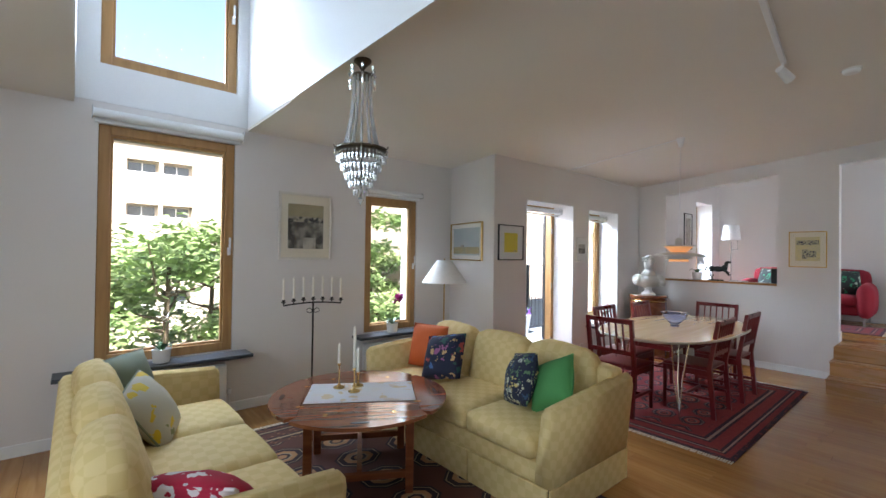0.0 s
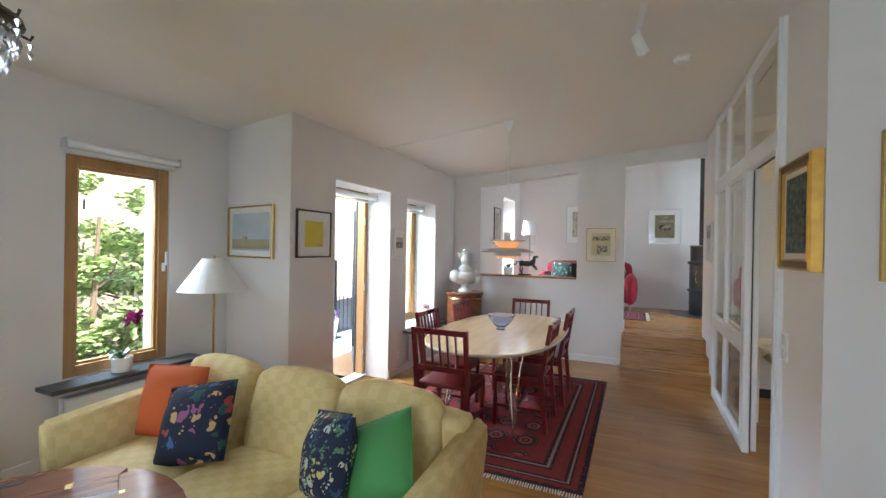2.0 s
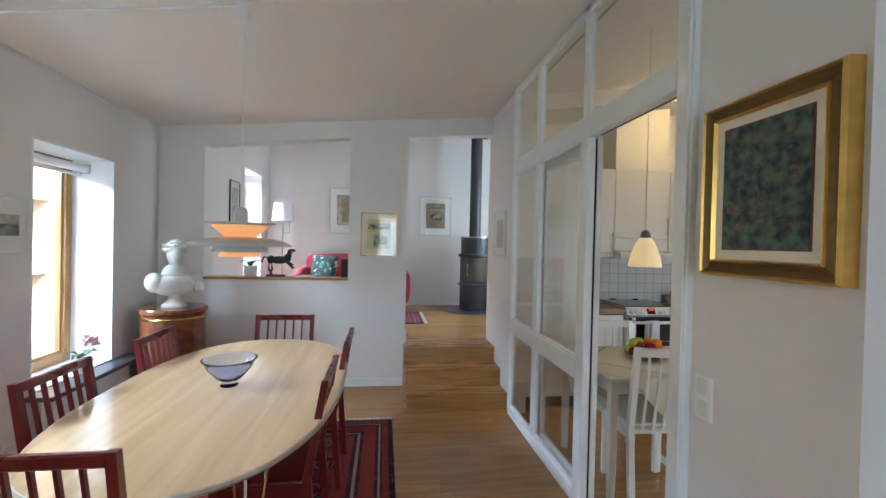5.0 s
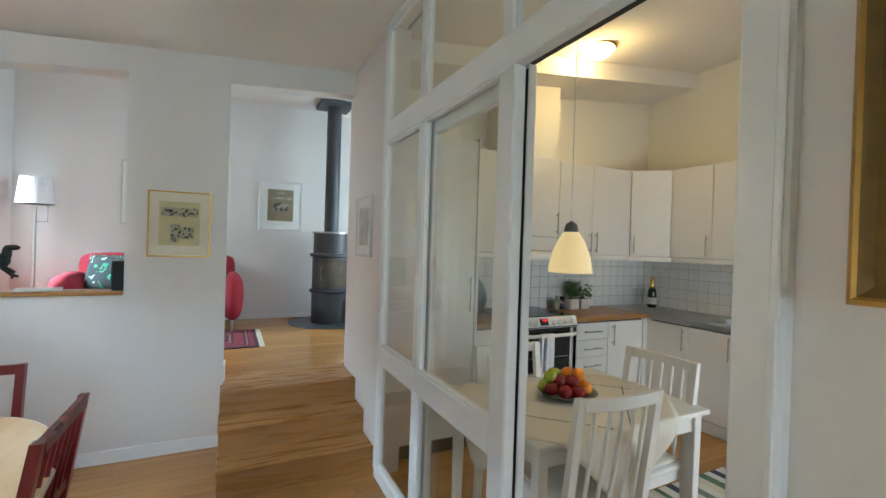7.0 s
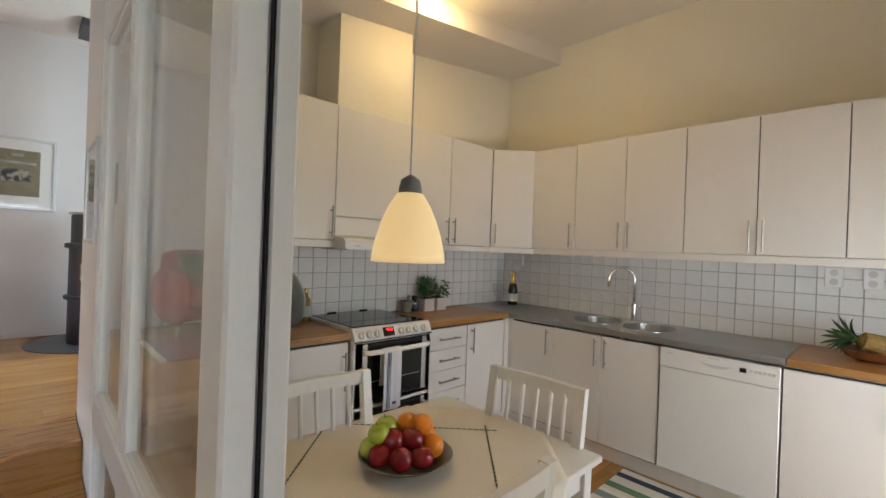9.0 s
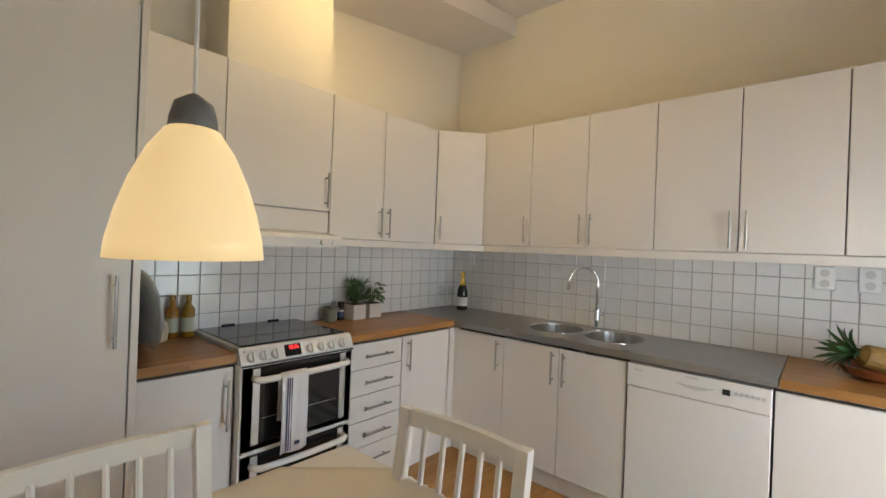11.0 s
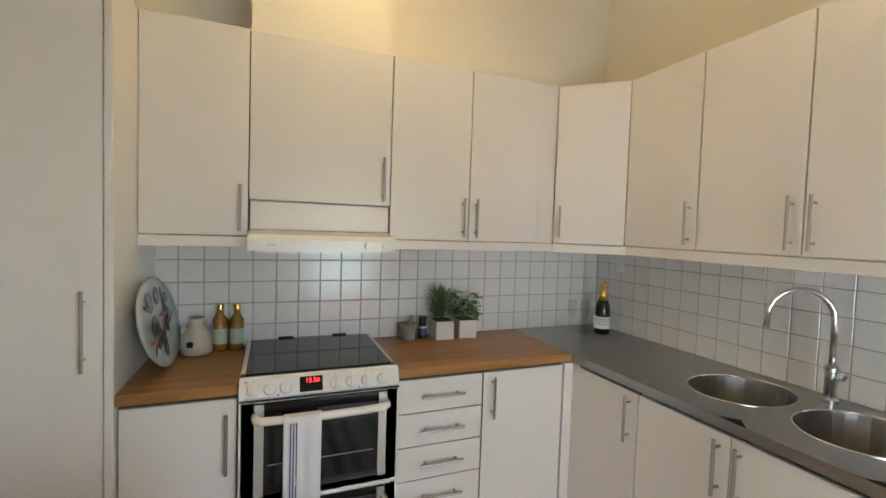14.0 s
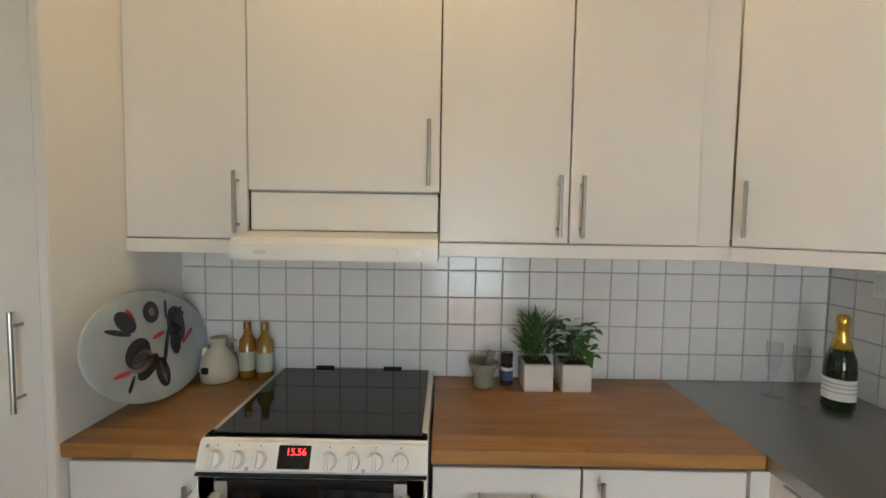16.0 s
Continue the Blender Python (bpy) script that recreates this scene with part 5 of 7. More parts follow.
# ---- pictures ----
def picture(m, w, h, fw, depth, frame_m, mount_m, border, art, label, glazed=True):
    """A framed picture facing local -y, hung with its middle at m. art: list of (x0, z0, x1, z1, material) in fractions of the print."""
    t = thing("framed_picture", m, label, "picture", "framed pictures")
    bm = bmesh.new()
    box(-w / 2, -depth, -h / 2, -w / 2 + fw, -0.001, h / 2, 0.002, bm)
    box(w / 2 - fw, -depth, -h / 2, w / 2, -0.001, h / 2, 0.002, bm)
    box(-w / 2 + fw, -depth + 0.001, -h / 2, w / 2 - fw, -0.002, -h / 2 + fw, 0.002, bm)
    box(-w / 2 + fw, -depth + 0.001, h / 2 - fw, w / 2 - fw, -0.002, h / 2, 0.002, bm)
    part("frame", bm, frame_m, t)
    part("mount", box(-w / 2 + fw, -0.010, -h / 2 + fw, w / 2 - fw, -0.004, h / 2 - fw), mount_m, t)
    bx0, bz0, bx1, bz1 = border
    X0, Z0, X1, Z1 = -w / 2 + fw + bx0, -h / 2 + fw + bz0, w / 2 - fw - bx1, h / 2 - fw - bz1
    for k, (a0, c0, a1, c1, mm) in enumerate(art):
        part("print", box(X0 + (X1 - X0) * a0, -0.0115 - 0.0005 * k, Z0 + (Z1 - Z0) * c0, X0 + (X1 - X0) * a1, -0.0105, Z0 + (Z1 - Z0) * c1), mm, t)
    if glazed:
        g = part("glass", box(-w / 2 + fw, -depth + 0.005, -h / 2 + fw, w / 2 - fw, -depth + 0.0065, h / 2 - fw), M_PANE, t)
        g.visible_shadow = False
    return t


def ink(name, a_, b_, scale, at=0.5, sharp=0.12, kind="noise"):
    return two_tone(name, kind, a_, b_, scale, 0.8, 0.0, sharp, at)


I_GREYL = ink("grey_lithograph", (0.07, 0.065, 0.06), (0.32, 0.30, 0.26), 9, 0.52, 0.1)
I_TAN = ink("tan_print_sky", (0.34, 0.29, 0.18), (0.44, 0.38, 0.24), 5)
I_SAND = ink("pale_print_ground", (0.55, 0.52, 0.45), (0.35, 0.32, 0.27), 12)
I_BLUE = ink("pale_blue_print", (0.38, 0.47, 0.52), (0.50, 0.56, 0.58), 4)
I_STRAW = ink("straw_field", (0.42, 0.33, 0.16), (0.30, 0.30, 0.18), 10)
I_YEL = mat("yellow_print", (0.72, 0.60, 0.05), 0.8, vary=0.06, grain=20)
I_YELP = ink("pale_yellow_print", (0.66, 0.58, 0.30), (0.60, 0.54, 0.33), 14)
I_NAVY = ink("dark_print_figures", (0.03, 0.035, 0.06), (0.45, 0.42, 0.28), 60, 0.46, 0.05)
I_OLIVE = ink("olive_print", (0.24, 0.21, 0.13), (0.30, 0.26, 0.17), 30)
I_BOAT = ink("boat_print", (0.05, 0.05, 0.05), (0.42, 0.38, 0.30), 22, 0.5, 0.06)
I_OIL = ink("dark_blue_green_oils", (0.02, 0.035, 0.05), (0.13, 0.17, 0.12), 26, 0.5, 0.16)
I_OILR = ink("ochre_oils", (0.20, 0.13, 0.07), (0.05, 0.07, 0.08), 34, 0.5, 0.1)
I_WINT = ink("winter_sky_print", (0.44, 0.45, 0.42), (0.52, 0.50, 0.38), 3)
I_SNOW = ink("snow_print", (0.60, 0.62, 0.62), (0.50, 0.53, 0.55), 8)
I_TREE = ink("bare_twigs_print", (0.10, 0.10, 0.09), (0.45, 0.46, 0.42), 38, 0.47, 0.06)
M_PALEF = mat("pale_wood_frame", (0.68, 0.65, 0.60), 0.5)
M_BLKF = mat("black_frame", (0.02, 0.02, 0.02), 0.4)

NORTH = lambda x, z, y=WY: pose(x, y, z)
picture(NORTH(1.893, 1.718), 0.555, 0.67, 0.022, 0.025, M_PALEF, M_CREAM, (0.07, 0.09, 0.07, 0.09), [(0, 0, 1, 1, I_GREYL), (0, 0.72, 1, 1, I_TAN), (0.42, 0, 0.78, 0.25, I_SAND), (0.0, 0.60, 1, 0.72, I_BOAT)], "grey landscape lithograph in a pale frame")
picture(pose(3.768, 4.16, 1.613, 0, 0, -102.65), 0.74, 0.46, 0.014, 0.028, M_BRASS, M_PAPER, (0.05, 0.05, 0.05, 0.05), [(0, 0, 1, 1, I_BLUE), (0, 0.05, 1, 0.3, I_STRAW), (0.3, 0.28, 0.42, 0.38, I_BOAT)], "pale blue field print in a thin gold frame")
picture(NORTH(3.915, 1.60, DY), 0.435, 0.405, 0.012, 0.022, M_BLKF, M_PAPER, (0.09, 0.08, 0.09, 0.08), [(0, 0, 1, 1, I_YEL), (0.72, 0.04, 0.9, 0.1, I_BOAT)], "plain yellow print in a black frame")
picture(NORTH(5.393, 1.547, DY), 0.28, 0.335, 0.010, 0.018, M_PALEF, M_PAPER, (0.05, 0.10, 0.05, 0.09), [(0, 0, 1, 1, I_GREYL), (0, 0.55, 1, 1, I_SAND)], "small grey print beside the balcony door")
PASSW = lambda y, z, x=PX: pose(x, y, z, 0, 0, -90)
picture(PASSW(1.462, 1.579), 0.372, 0.45, 0.010, 0.02, M_GILT, M_CREAM, (0.055, 0.07, 0.055, 0.06), [(0, 0, 1, 1, I_YELP), (0.05, 0.66, 0.95, 0.86, I_NAVY), (0.28, 0.08, 0.5, 0.48, I_NAVY), (0.5, 0.15, 0.85, 0.42, I_NAVY)], "yellow print with small dark figures in a gold frame")
picture(PASSW(0.56, 1.957, 9.758), 0.55, 0.655, 0.024, 0.022, M_SILVERF, M_PAPER, (0.09, 0.10, 0.09, 0.09), [(0, 0, 1, 1, I_OLIVE), (0.22, 0.32, 0.8, 0.58, I_BOAT), (0.4, 0.86, 0.65, 0.92, I_SAND), (0.15, 0.70, 0.92, 0.75, I_SAND)], "olive print of a boat in a silver frame")
picture(PASSW(2.02, 2.0, 9.758), 0.55, 0.75, 0.02, 0.022, M_SILVERF, M_PAPER, (0.10, 0.12, 0.10, 0.10), [(0, 0, 1, 1, I_SAND), (0.25, 0.1, 0.75, 0.8, I_STRAW)], "pale brown print in a silver frame")
picture(pose(8.15, 3.24, 1.90), 0.34, 0.62, 0.012, 0.02, M_BLKF, M_PAPER, (0.05, 0.07, 0.05, 0.07), [(0, 0, 1, 1, I_SAND)], "narrow pale print in a dark frame")
picture(pose(6.73, GY, 1.612, 0, 0, 180), 0.40, 0.445, 0.015, 0.02, M_SILVERF, M_PAPER, (0.06, 0.07, 0.06, 0.07), [(0, 0, 1, 1, I_SAND)], "pale print in a thin silver frame above the steps")
picture(PASSW(-0.205, 1.715, 3.45), 0.56, 0.655, 0.020, 0.025, M_BRASS, M_CREAM, (0.075, 0.09, 0.075, 0.08), [(0, 0, 1, 1, I_WINT), (0, 0, 1, 0.25, I_SNOW), (0.05, 0.45, 0.95, 0.95, I_TREE), (0.44, 0.15, 0.54, 0.5, I_BOAT), (0.0, 0.22, 1, 0.26, I_BOAT)], "winter tree print in a thin brass frame")
# the gilt-framed oil painting
gp = thing("framed_painting", pose(3.705, GY, 1.70, 0, 0, 180), "dark townscape oil painting in a deep gilt frame", "picture")
w, h = 0.48, 0.57


def frame_ring(w0, h0, w1, h1, ya, yb, bm=None):
    """A mitred ring sloping from the outer rectangle at depth ya to the inner one at yb."""
    own = bmesh.new()
    o = [own.verts.new((sx * w0 / 2, ya, sz * h0 / 2)) for sx, sz in ((-1, -1), (1, -1), (1, 1), (-1, 1))]
    i_ = [own.verts.new((sx * w1 / 2, yb, sz * h1 / 2)) for sx, sz in ((-1, -1), (1, -1), (1, 1), (-1, 1))]
    for k in range(4):
        own.faces.new((o[k], o[(k + 1) % 4], i_[(k + 1) % 4], i_[k]))
    return merge(bm, own)


bm = frame_ring(w, h, w - 0.004, h - 0.004, -0.001, -0.045)
frame_ring(w - 0.004, h - 0.004, w - 0.022, h - 0.022, -0.045, -0.056, bm)
frame_ring(w - 0.022, h - 0.022, w - 0.030, h - 0.030, -0.056, -0.048, bm)
bmesh.ops.recalc_face_normals(bm, faces=bm.faces[:])
part("frame", bm, M_GILT, gp, "gilded wooden frame")
bm = frame_ring(w - 0.030, h - 0.030, w - 0.062, h - 0.062, -0.048, -0.036)
frame_ring(w - 0.062, h - 0.062, w - 0.094, h - 0.094, -0.036, -0.042, bm)
bmesh.ops.recalc_face_normals(bm, faces=bm.faces[:])
part("cove", bm, mat("olive_bronze_gilding", (0.20, 0.13, 0.045), 0.42, 0.7, vary=0.2, grain=30, bump=0.2), gp, "dull olive bronze hollow")
bm = frame_ring(w - 0.094, h - 0.094, w - 0.104, h - 0.104, -0.042, -0.050)
frame_ring(w - 0.104, h - 0.104, w - 0.118, h - 0.118, -0.050, -0.034, bm)
bmesh.ops.recalc_face_normals(bm, faces=bm.faces[:])
part("inner_bead", bm, M_GILT, gp, "bright gilt inner bead")
part("liner", box(-w / 2 + 0.058, -0.036, -h / 2 + 0.058, w / 2 - 0.058, -0.03, h / 2 - 0.058), M_CREAM, gp, "cream linen liner")
part("fillet", box(-w / 2 + 0.088, -0.0385, -h / 2 + 0.088, w / 2 - 0.088, -0.035, h / 2 - 0.088), mat("red_brown_fillet", (0.16, 0.05, 0.03), 0.5), gp, "thin red-brown fillet")
part("canvas", box(-w / 2 + 0.093, -0.0405, -h / 2 + 0.093, w / 2 - 0.093, -0.037, h / 2 - 0.093), I_OIL, gp)
random.seed(4)
for k in range(22):
    x, z = random.uniform(-0.135, 0.10), random.uniform(-0.17, 0.15)
    part("brush_patch", box(x, -0.0418, z, x + random.uniform(0.012, 0.035), -0.039, z + random.uniform(0.008, 0.03)), I_OILR, gp)
for x, y, z, a_ in ((3.955, GY, 0.975, 180), (5.42, DY, 0.22, 0)):
    sw = thing("wall_switch" if z > 0.5 else "wall_socket", pose(x, y, z, 0, 0, a_), "white plastic wall switch plate" if z > 0.5 else "white plastic wall socket", "switch" if z > 0.5 else "socket")
    part("plate", box(-0.043, -0.010, -0.08 if z > 0.5 else -0.043, 0.043, -0.001, 0.08 if z > 0.5 else 0.043, 0.004), M_TRIM, sw)
    for dz in ((-0.04, 0.04) if z > 0.5 else (0,)):
        part("rocker", box(-0.026, -0.015, dz - 0.028, 0.026, -0.009, dz + 0.028, 0.003), M_WHITEC, sw)
for x in (4.47, 4.305):
    so = thing("wall_socket", pose(x, -2.978, 1.335, 0, 0, 180), "white double wall socket on the tiles", "socket", "kitchen sockets")
    part("plate", box(-0.042, -0.010, -0.06, 0.042, -0.001, 0.06, 0.004), M_TRIM, so)
    for dz in (-0.027, 0.027):
        part("insert", tube([(0, -0.011, dz), (0, -0.007, dz)], 0.02, 16), M_SILVERF, so)
so = thing("wall_socket", pose(6.72, -2.978, 1.33, 0, 0, 180), "white small wall switch on the tiles", "switch")
part("plate", box(-0.03, -0.012, -0.05, 0.03, -0.001, 0.05, 0.004), M_TRIM, so)
part("rocker", box(-0.02, -0.016, -0.03, 0.02, -0.011, 0.03, 0.003), M_WHITEC, so)

# ---- chandelier ----
cd = thing("chandelier", pose(1.455, 2.70, 0), "crystal bag chandelier with dark metal rings", "chandelier")
M_CRYST = cut_crystal("crystal")
M_BRONZE = mat("dark_bronze", (0.09, 0.07, 0.05), 0.4, 0.8, vary=0.2)
RIM, RZ = 0.15, 2.10


def crystal(bm, p, s, drop=1.0):
    """A faceted bead or drop about p."""
    own = bmesh.new()
    v = [own.verts.new((p[0] + s * c, p[1] + s * d, p[2])) for c, d in ((1, 0), (0, 1), (-1, 0), (0, -1))]
    a_, b_ = own.verts.new((p[0], p[1], p[2] + s * 1.1)), own.verts.new((p[0], p[1], p[2] - s * 1.3 * drop))
    for k in range(4):
        own.faces.new((v[k], v[(k + 1) % 4], a_))
        own.faces.new((v[(k + 1) % 4], v[k], b_))
    me_v = [bm.verts.new(x.co) for x in own.verts]
    own.verts.index_update()
    for f in own.faces:
        bm.faces.new([me_v[x.index] for x in f.verts])
    own.free()


part("stem", tube([(0, 0, 2.655), (0, 0, 1.81)], 0.006, 8), M_BRONZE, cd)
part("canopy", lathe([(0.055, 2.665), (0.055, 2.652), (0.03, 2.63), (0.01, 2.60)], 20), M_BRONZE, cd)
part("crown", lathe([(0.05, 2.55), (0.06, 2.56), (0.055, 2.575), (0.045, 2.56)], 20), M_BRONZE, cd)
part("rim", lathe([(RIM, RZ - 0.008), (RIM + 0.008, RZ), (RIM + 0.004, RZ + 0.012), (RIM - 0.006, RZ + 0.008), (RIM - 0.006, RZ - 0.006)], 32), M_BRONZE, cd)
for k in range(12):
    t = 2 * math.pi * k / 12
    bm = bmesh.new()
    for j in range(26):
        u = j / 25
        r = 0.052 + (RIM - 0.04 - 0.052) * u ** 2.2
        crystal(bm, (r * math.cos(t), r * math.sin(t), 2.555 - u * 0.44), 0.0115)
    part("bead_chain", bm, M_CRYST, cd)
for k in range(6):
    t = 2 * math.pi * k / 6
    part("arm", tube([(0.05 * math.cos(t), 0.05 * math.sin(t), 2.56), (0.075 * math.cos(t), 0.075 * math.sin(t), 2.60), (0.088 * math.cos(t), 0.088 * math.sin(t), 2.575)], 0.004, 6), M_BRONZE, cd)
    bm = bmesh.new()
    crystal(bm, (0.088 * math.cos(t), 0.088 * math.sin(t), 2.55), 0.012)
    crystal(bm, (0.088 * math.cos(t), 0.088 * math.sin(t), 2.515), 0.011, 2)
    crystal(bm, (0.072 * math.cos(t), 0.072 * math.sin(t), 2.61), 0.014, 1.5)
    part("drop", bm, M_CRYST, cd)
    part("arm", tube([(RIM * math.cos(t), RIM * math.sin(t), RZ), ((RIM + 0.03) * math.cos(t), (RIM + 0.03) * math.sin(t), RZ - 0.005), ((RIM + 0.035) * math.cos(t), (RIM + 0.035) * math.sin(t), RZ + 0.01)], 0.004, 6), M_BRONZE, cd)
    bm = bmesh.new()
    for z in (0.02, 0.045):
        crystal(bm, ((RIM + 0.03) * math.cos(t), (RIM + 0.03) * math.sin(t), RZ - z), 0.008, 2)
    part("drop", bm, M_CRYST, cd)
for tier, (r, z, n) in enumerate(((0.143, 2.062, 36), (0.121, 2.010, 30), (0.096, 1.958, 26), (0.070, 1.906, 18), (0.043, 1.858, 12))):
    ring = [(r * math.cos(2 * math.pi * k / 30), r * math.sin(2 * math.pi * k / 30), z + 0.03) for k in range(31)]
    part("ring", tube(ring, 0.003, 5), M_BRONZE, cd)
    bm = bmesh.new()
    for k in range(n):
        t = 2 * math.pi * (k + 0.5 * (tier % 2)) / n
        crystal(bm, (r * math.cos(t), r * math.sin(t), z + 0.015), 0.007)
        crystal(bm, (r * math.cos(t), r * math.sin(t), z - 0.008), 0.0095, 3.0)
    part("prism_tier", bm, M_CRYST, cd)
bm = bmesh.new()
crystal(bm, (0, 0, 1.795), 0.024, 1.3)
part("ball", bm, M_CRYST, cd)

# ---- dining pendant with layered shades, its cord, spotlights, smoke alarm ----
px, py, pz = 4.80, 2.11, 1.385
dp = thing("pendant_lamp", pose(px, py, pz), "grey layered metal pendant lit orange inside", "pendant lamp")
M_SHADE = mat("grey_lacquered_shade", (0.62, 0.60, 0.56), 0.45)
M_SHIN = mat("orange_inner_shade", (0.75, 0.42, 0.22), 0.5, emit=(1.0, 0.42, 0.14), strength=0.15)
part("shade", lathe([(0.245, 0.085), (0.20, 0.108), (0.13, 0.122), (0.06, 0.128), (0.06, 0.125), (0.13, 0.118), (0.20, 0.104), (0.243, 0.082)], 48), M_SHADE, dp, "wide grey main shade", True)
part("shade", lathe([(0.13, 0.055), (0.115, 0.085), (0.06, 0.11), (0.058, 0.107), (0.112, 0.082), (0.127, 0.055)], 40), M_SHADE, dp, "lower bowl shade", True)
part("inner_shade", lathe([(0.095, 0.03), (0.085, 0.055), (0.05, 0.075), (0.048, 0.07), (0.083, 0.052), (0.092, 0.03)], 36), M_SHIN, dp, "orange inner bowl", True)
part("top_shade", lathe([(0.07, 0.13), (0.09, 0.15), (0.135, 0.19), (0.137, 0.188), (0.092, 0.147), (0.073, 0.128)], 40), M_SHIN, dp, "orange lit upper cone", True)
part("rim_shade", lathe([(0.135, 0.187), (0.165, 0.197), (0.166, 0.194), (0.137, 0.184)], 40), M_SHADE, dp, "thin upper rim", True)
part("cap", lathe([(0.03, 0.19), (0.032, 0.20), (0.032, 0.255), (0.02, 0.27), (0.006, 0.275)], 20), M_SHADE, dp, "grey lamp holder", True)
for k in range(3):
    t = 2 * math.pi * k / 3
    part("strut", tube([(0.06 * math.cos(t), 0.06 * math.sin(t), 0.06), (0.075 * math.cos(t), 0.075 * math.sin(t), 0.19)], 0.003, 6), M_SHADE, dp)
CXY = (4.92, 2.145)
cz = ceil_z(CXY[1])
part("cord", tube([(0, 0, 0.27), ((CXY[0] - px) * 0.02, 0, 0.3), (CXY[0] - px, CXY[1] - py, cz - pz - 0.08)], 0.003, 6), M_TRIM, dp)
part("canopy", lathe([(0.018, -0.09), (0.04, -0.01), (0.045, 0.004)], 20, at=(CXY[0] - px, CXY[1] - py, cz - pz)), M_TRIM, dp)
part("ceiling_cable", tube([(CXY[0] - px, CXY[1] - py, cz - pz - 0.006), (5.012 - px, DY - 0.012 - py, 2.573 - pz), (5.9 - px, DY - 0.010 - py, 2.571 - pz), (6.4 - px, DY - 0.008 - py, 2.53 - pz)], 0.005, 6), M_TRIM, dp, "white surface cable")
bulb = bpy.data.lights.new("dining_bulb", "POINT")
bulb.energy, bulb.color, bulb.shadow_soft_size = 0.45, (1.0, 0.55, 0.25), 0.03
new("dining_bulb", bulb).location = (px, py, pz + 0.05)
tr = thing("track_light", pose(0, 0, 0), "white ceiling track with a spotlight", "track light")
bm = bar((2.2, 0.89, ceil_z(0.89) - 0.012), (3.74, 1.05, ceil_z(1.05) - 0.012), 0.03, 0.026)
part("track", bm, M_TRIM, tr)
part("joint", tube([(3.70, 1.046, ceil_z(1.05) - 0.02), (3.70, 1.046, ceil_z(1.05) - 0.08)], 0.008, 8), M_TRIM, tr)
part("spot", tube([(3.67, 1.06, ceil_z(1.05) - 0.07), (3.76, 1.02, ceil_z(1.05) - 0.13)], 0.026, 14, r1=0.034), M_TRIM, tr, "white spotlight head")
sm = thing("smoke_alarm", pose(4.32, 0.775, ceil_z(0.775)), "round white smoke alarm on the ceiling", "smoke alarm")
part("body", lathe([(0.02, -0.034), (0.042, -0.03), (0.05, -0.015), (0.055, 0.006)], 24), M_TRIM, sm)
part("base", lathe([(0.058, -0.008), (0.06, 0.008)], 24), M_WHITEC, sm)

# ---- bust on its drum cabinet ----
dc = thing("drum_cabinet", pose(6.64, 3.23, 0), "round dark mahogany cabinet in the corner", "cabinet")
part("body", lathe([(0.245, 0.05), (0.25, 0.06), (0.25, 0.84), (0.24, 0.85)], 36), M_MAHOG, dc)
part("top", lathe([(0.255, 0.85), (0.268, 0.86), (0.268, 0.885), (0.26, 0.895)], 36), M_MAHOG, dc)
part("plinth", lathe([(0.25, 0.0), (0.25, 0.03), (0.24, 0.05)], 36), M_MAHOG, dc)
part("moulding", lathe([(0.252, 0.80), (0.258, 0.81), (0.252, 0.82)], 36), M_BRASS, dc, "thin brass band")
part("handle", tube([(-0.26, -0.02, 0.5), (-0.28, 0.0, 0.5), (-0.26, 0.02, 0.5)], 0.005, 8), M_BRASS, dc)


def blob(c, r, seg=14):
    own = bmesh.new()
    bmesh.ops.create_uvsphere(own, u_segments=seg, v_segments=seg - 4, radius=1.0)
    for v in own.verts:
        v.co = Vector((c[0] + v.co.x * r[0], c[1] + v.co.y * r[1], c[2] + v.co.z * r[2]))
    return own


bm = lathe([(0.095, 0), (0.10, 0.015), (0.085, 0.03), (0.05, 0.06), (0.045, 0.09), (0.06, 0.12)], 22)
for c, r in (((0, 0, 0.20), (0.20, 0.11, 0.10)), ((-0.15, 0, 0.22), (0.075, 0.08, 0.085)), ((0.15, 0, 0.22), (0.075, 0.08, 0.085)), ((0.17, -0.05, 0.17), (0.05, 0.06, 0.05)), ((0, 0, 0.29), (0.10, 0.075, 0.09)), ((0, 0, 0.36), (0.045, 0.048, 0.09)), ((0, -0.012, 0.46), (0.066, 0.082, 0.095)), ((0, -0.08, 0.445), (0.013, 0.02, 0.022)), ((0, 0.015, 0.51), (0.078, 0.085, 0.065)), ((0.0, 0.075, 0.47), (0.04, 0.04, 0.045)), ((0, -0.01, 0.56), (0.05, 0.05, 0.03))):
    merge(bm, blob(c, r))
for k in range(26):
    t, u = 2 * math.pi * k / 13, 0.50 + 0.035 * (k // 13)
    merge(bm, blob((0.075 * math.cos(t), 0.015 + 0.08 * math.sin(t), u), (0.02, 0.02, 0.018), 8))
bust = tagged(link("bust", bm, M_PLASTER, None, "", True), "white plaster bust on the drum cabinet", "bust")
bust.matrix_basis = pose(6.60, 3.21, 0.895, 0, 0, -50)


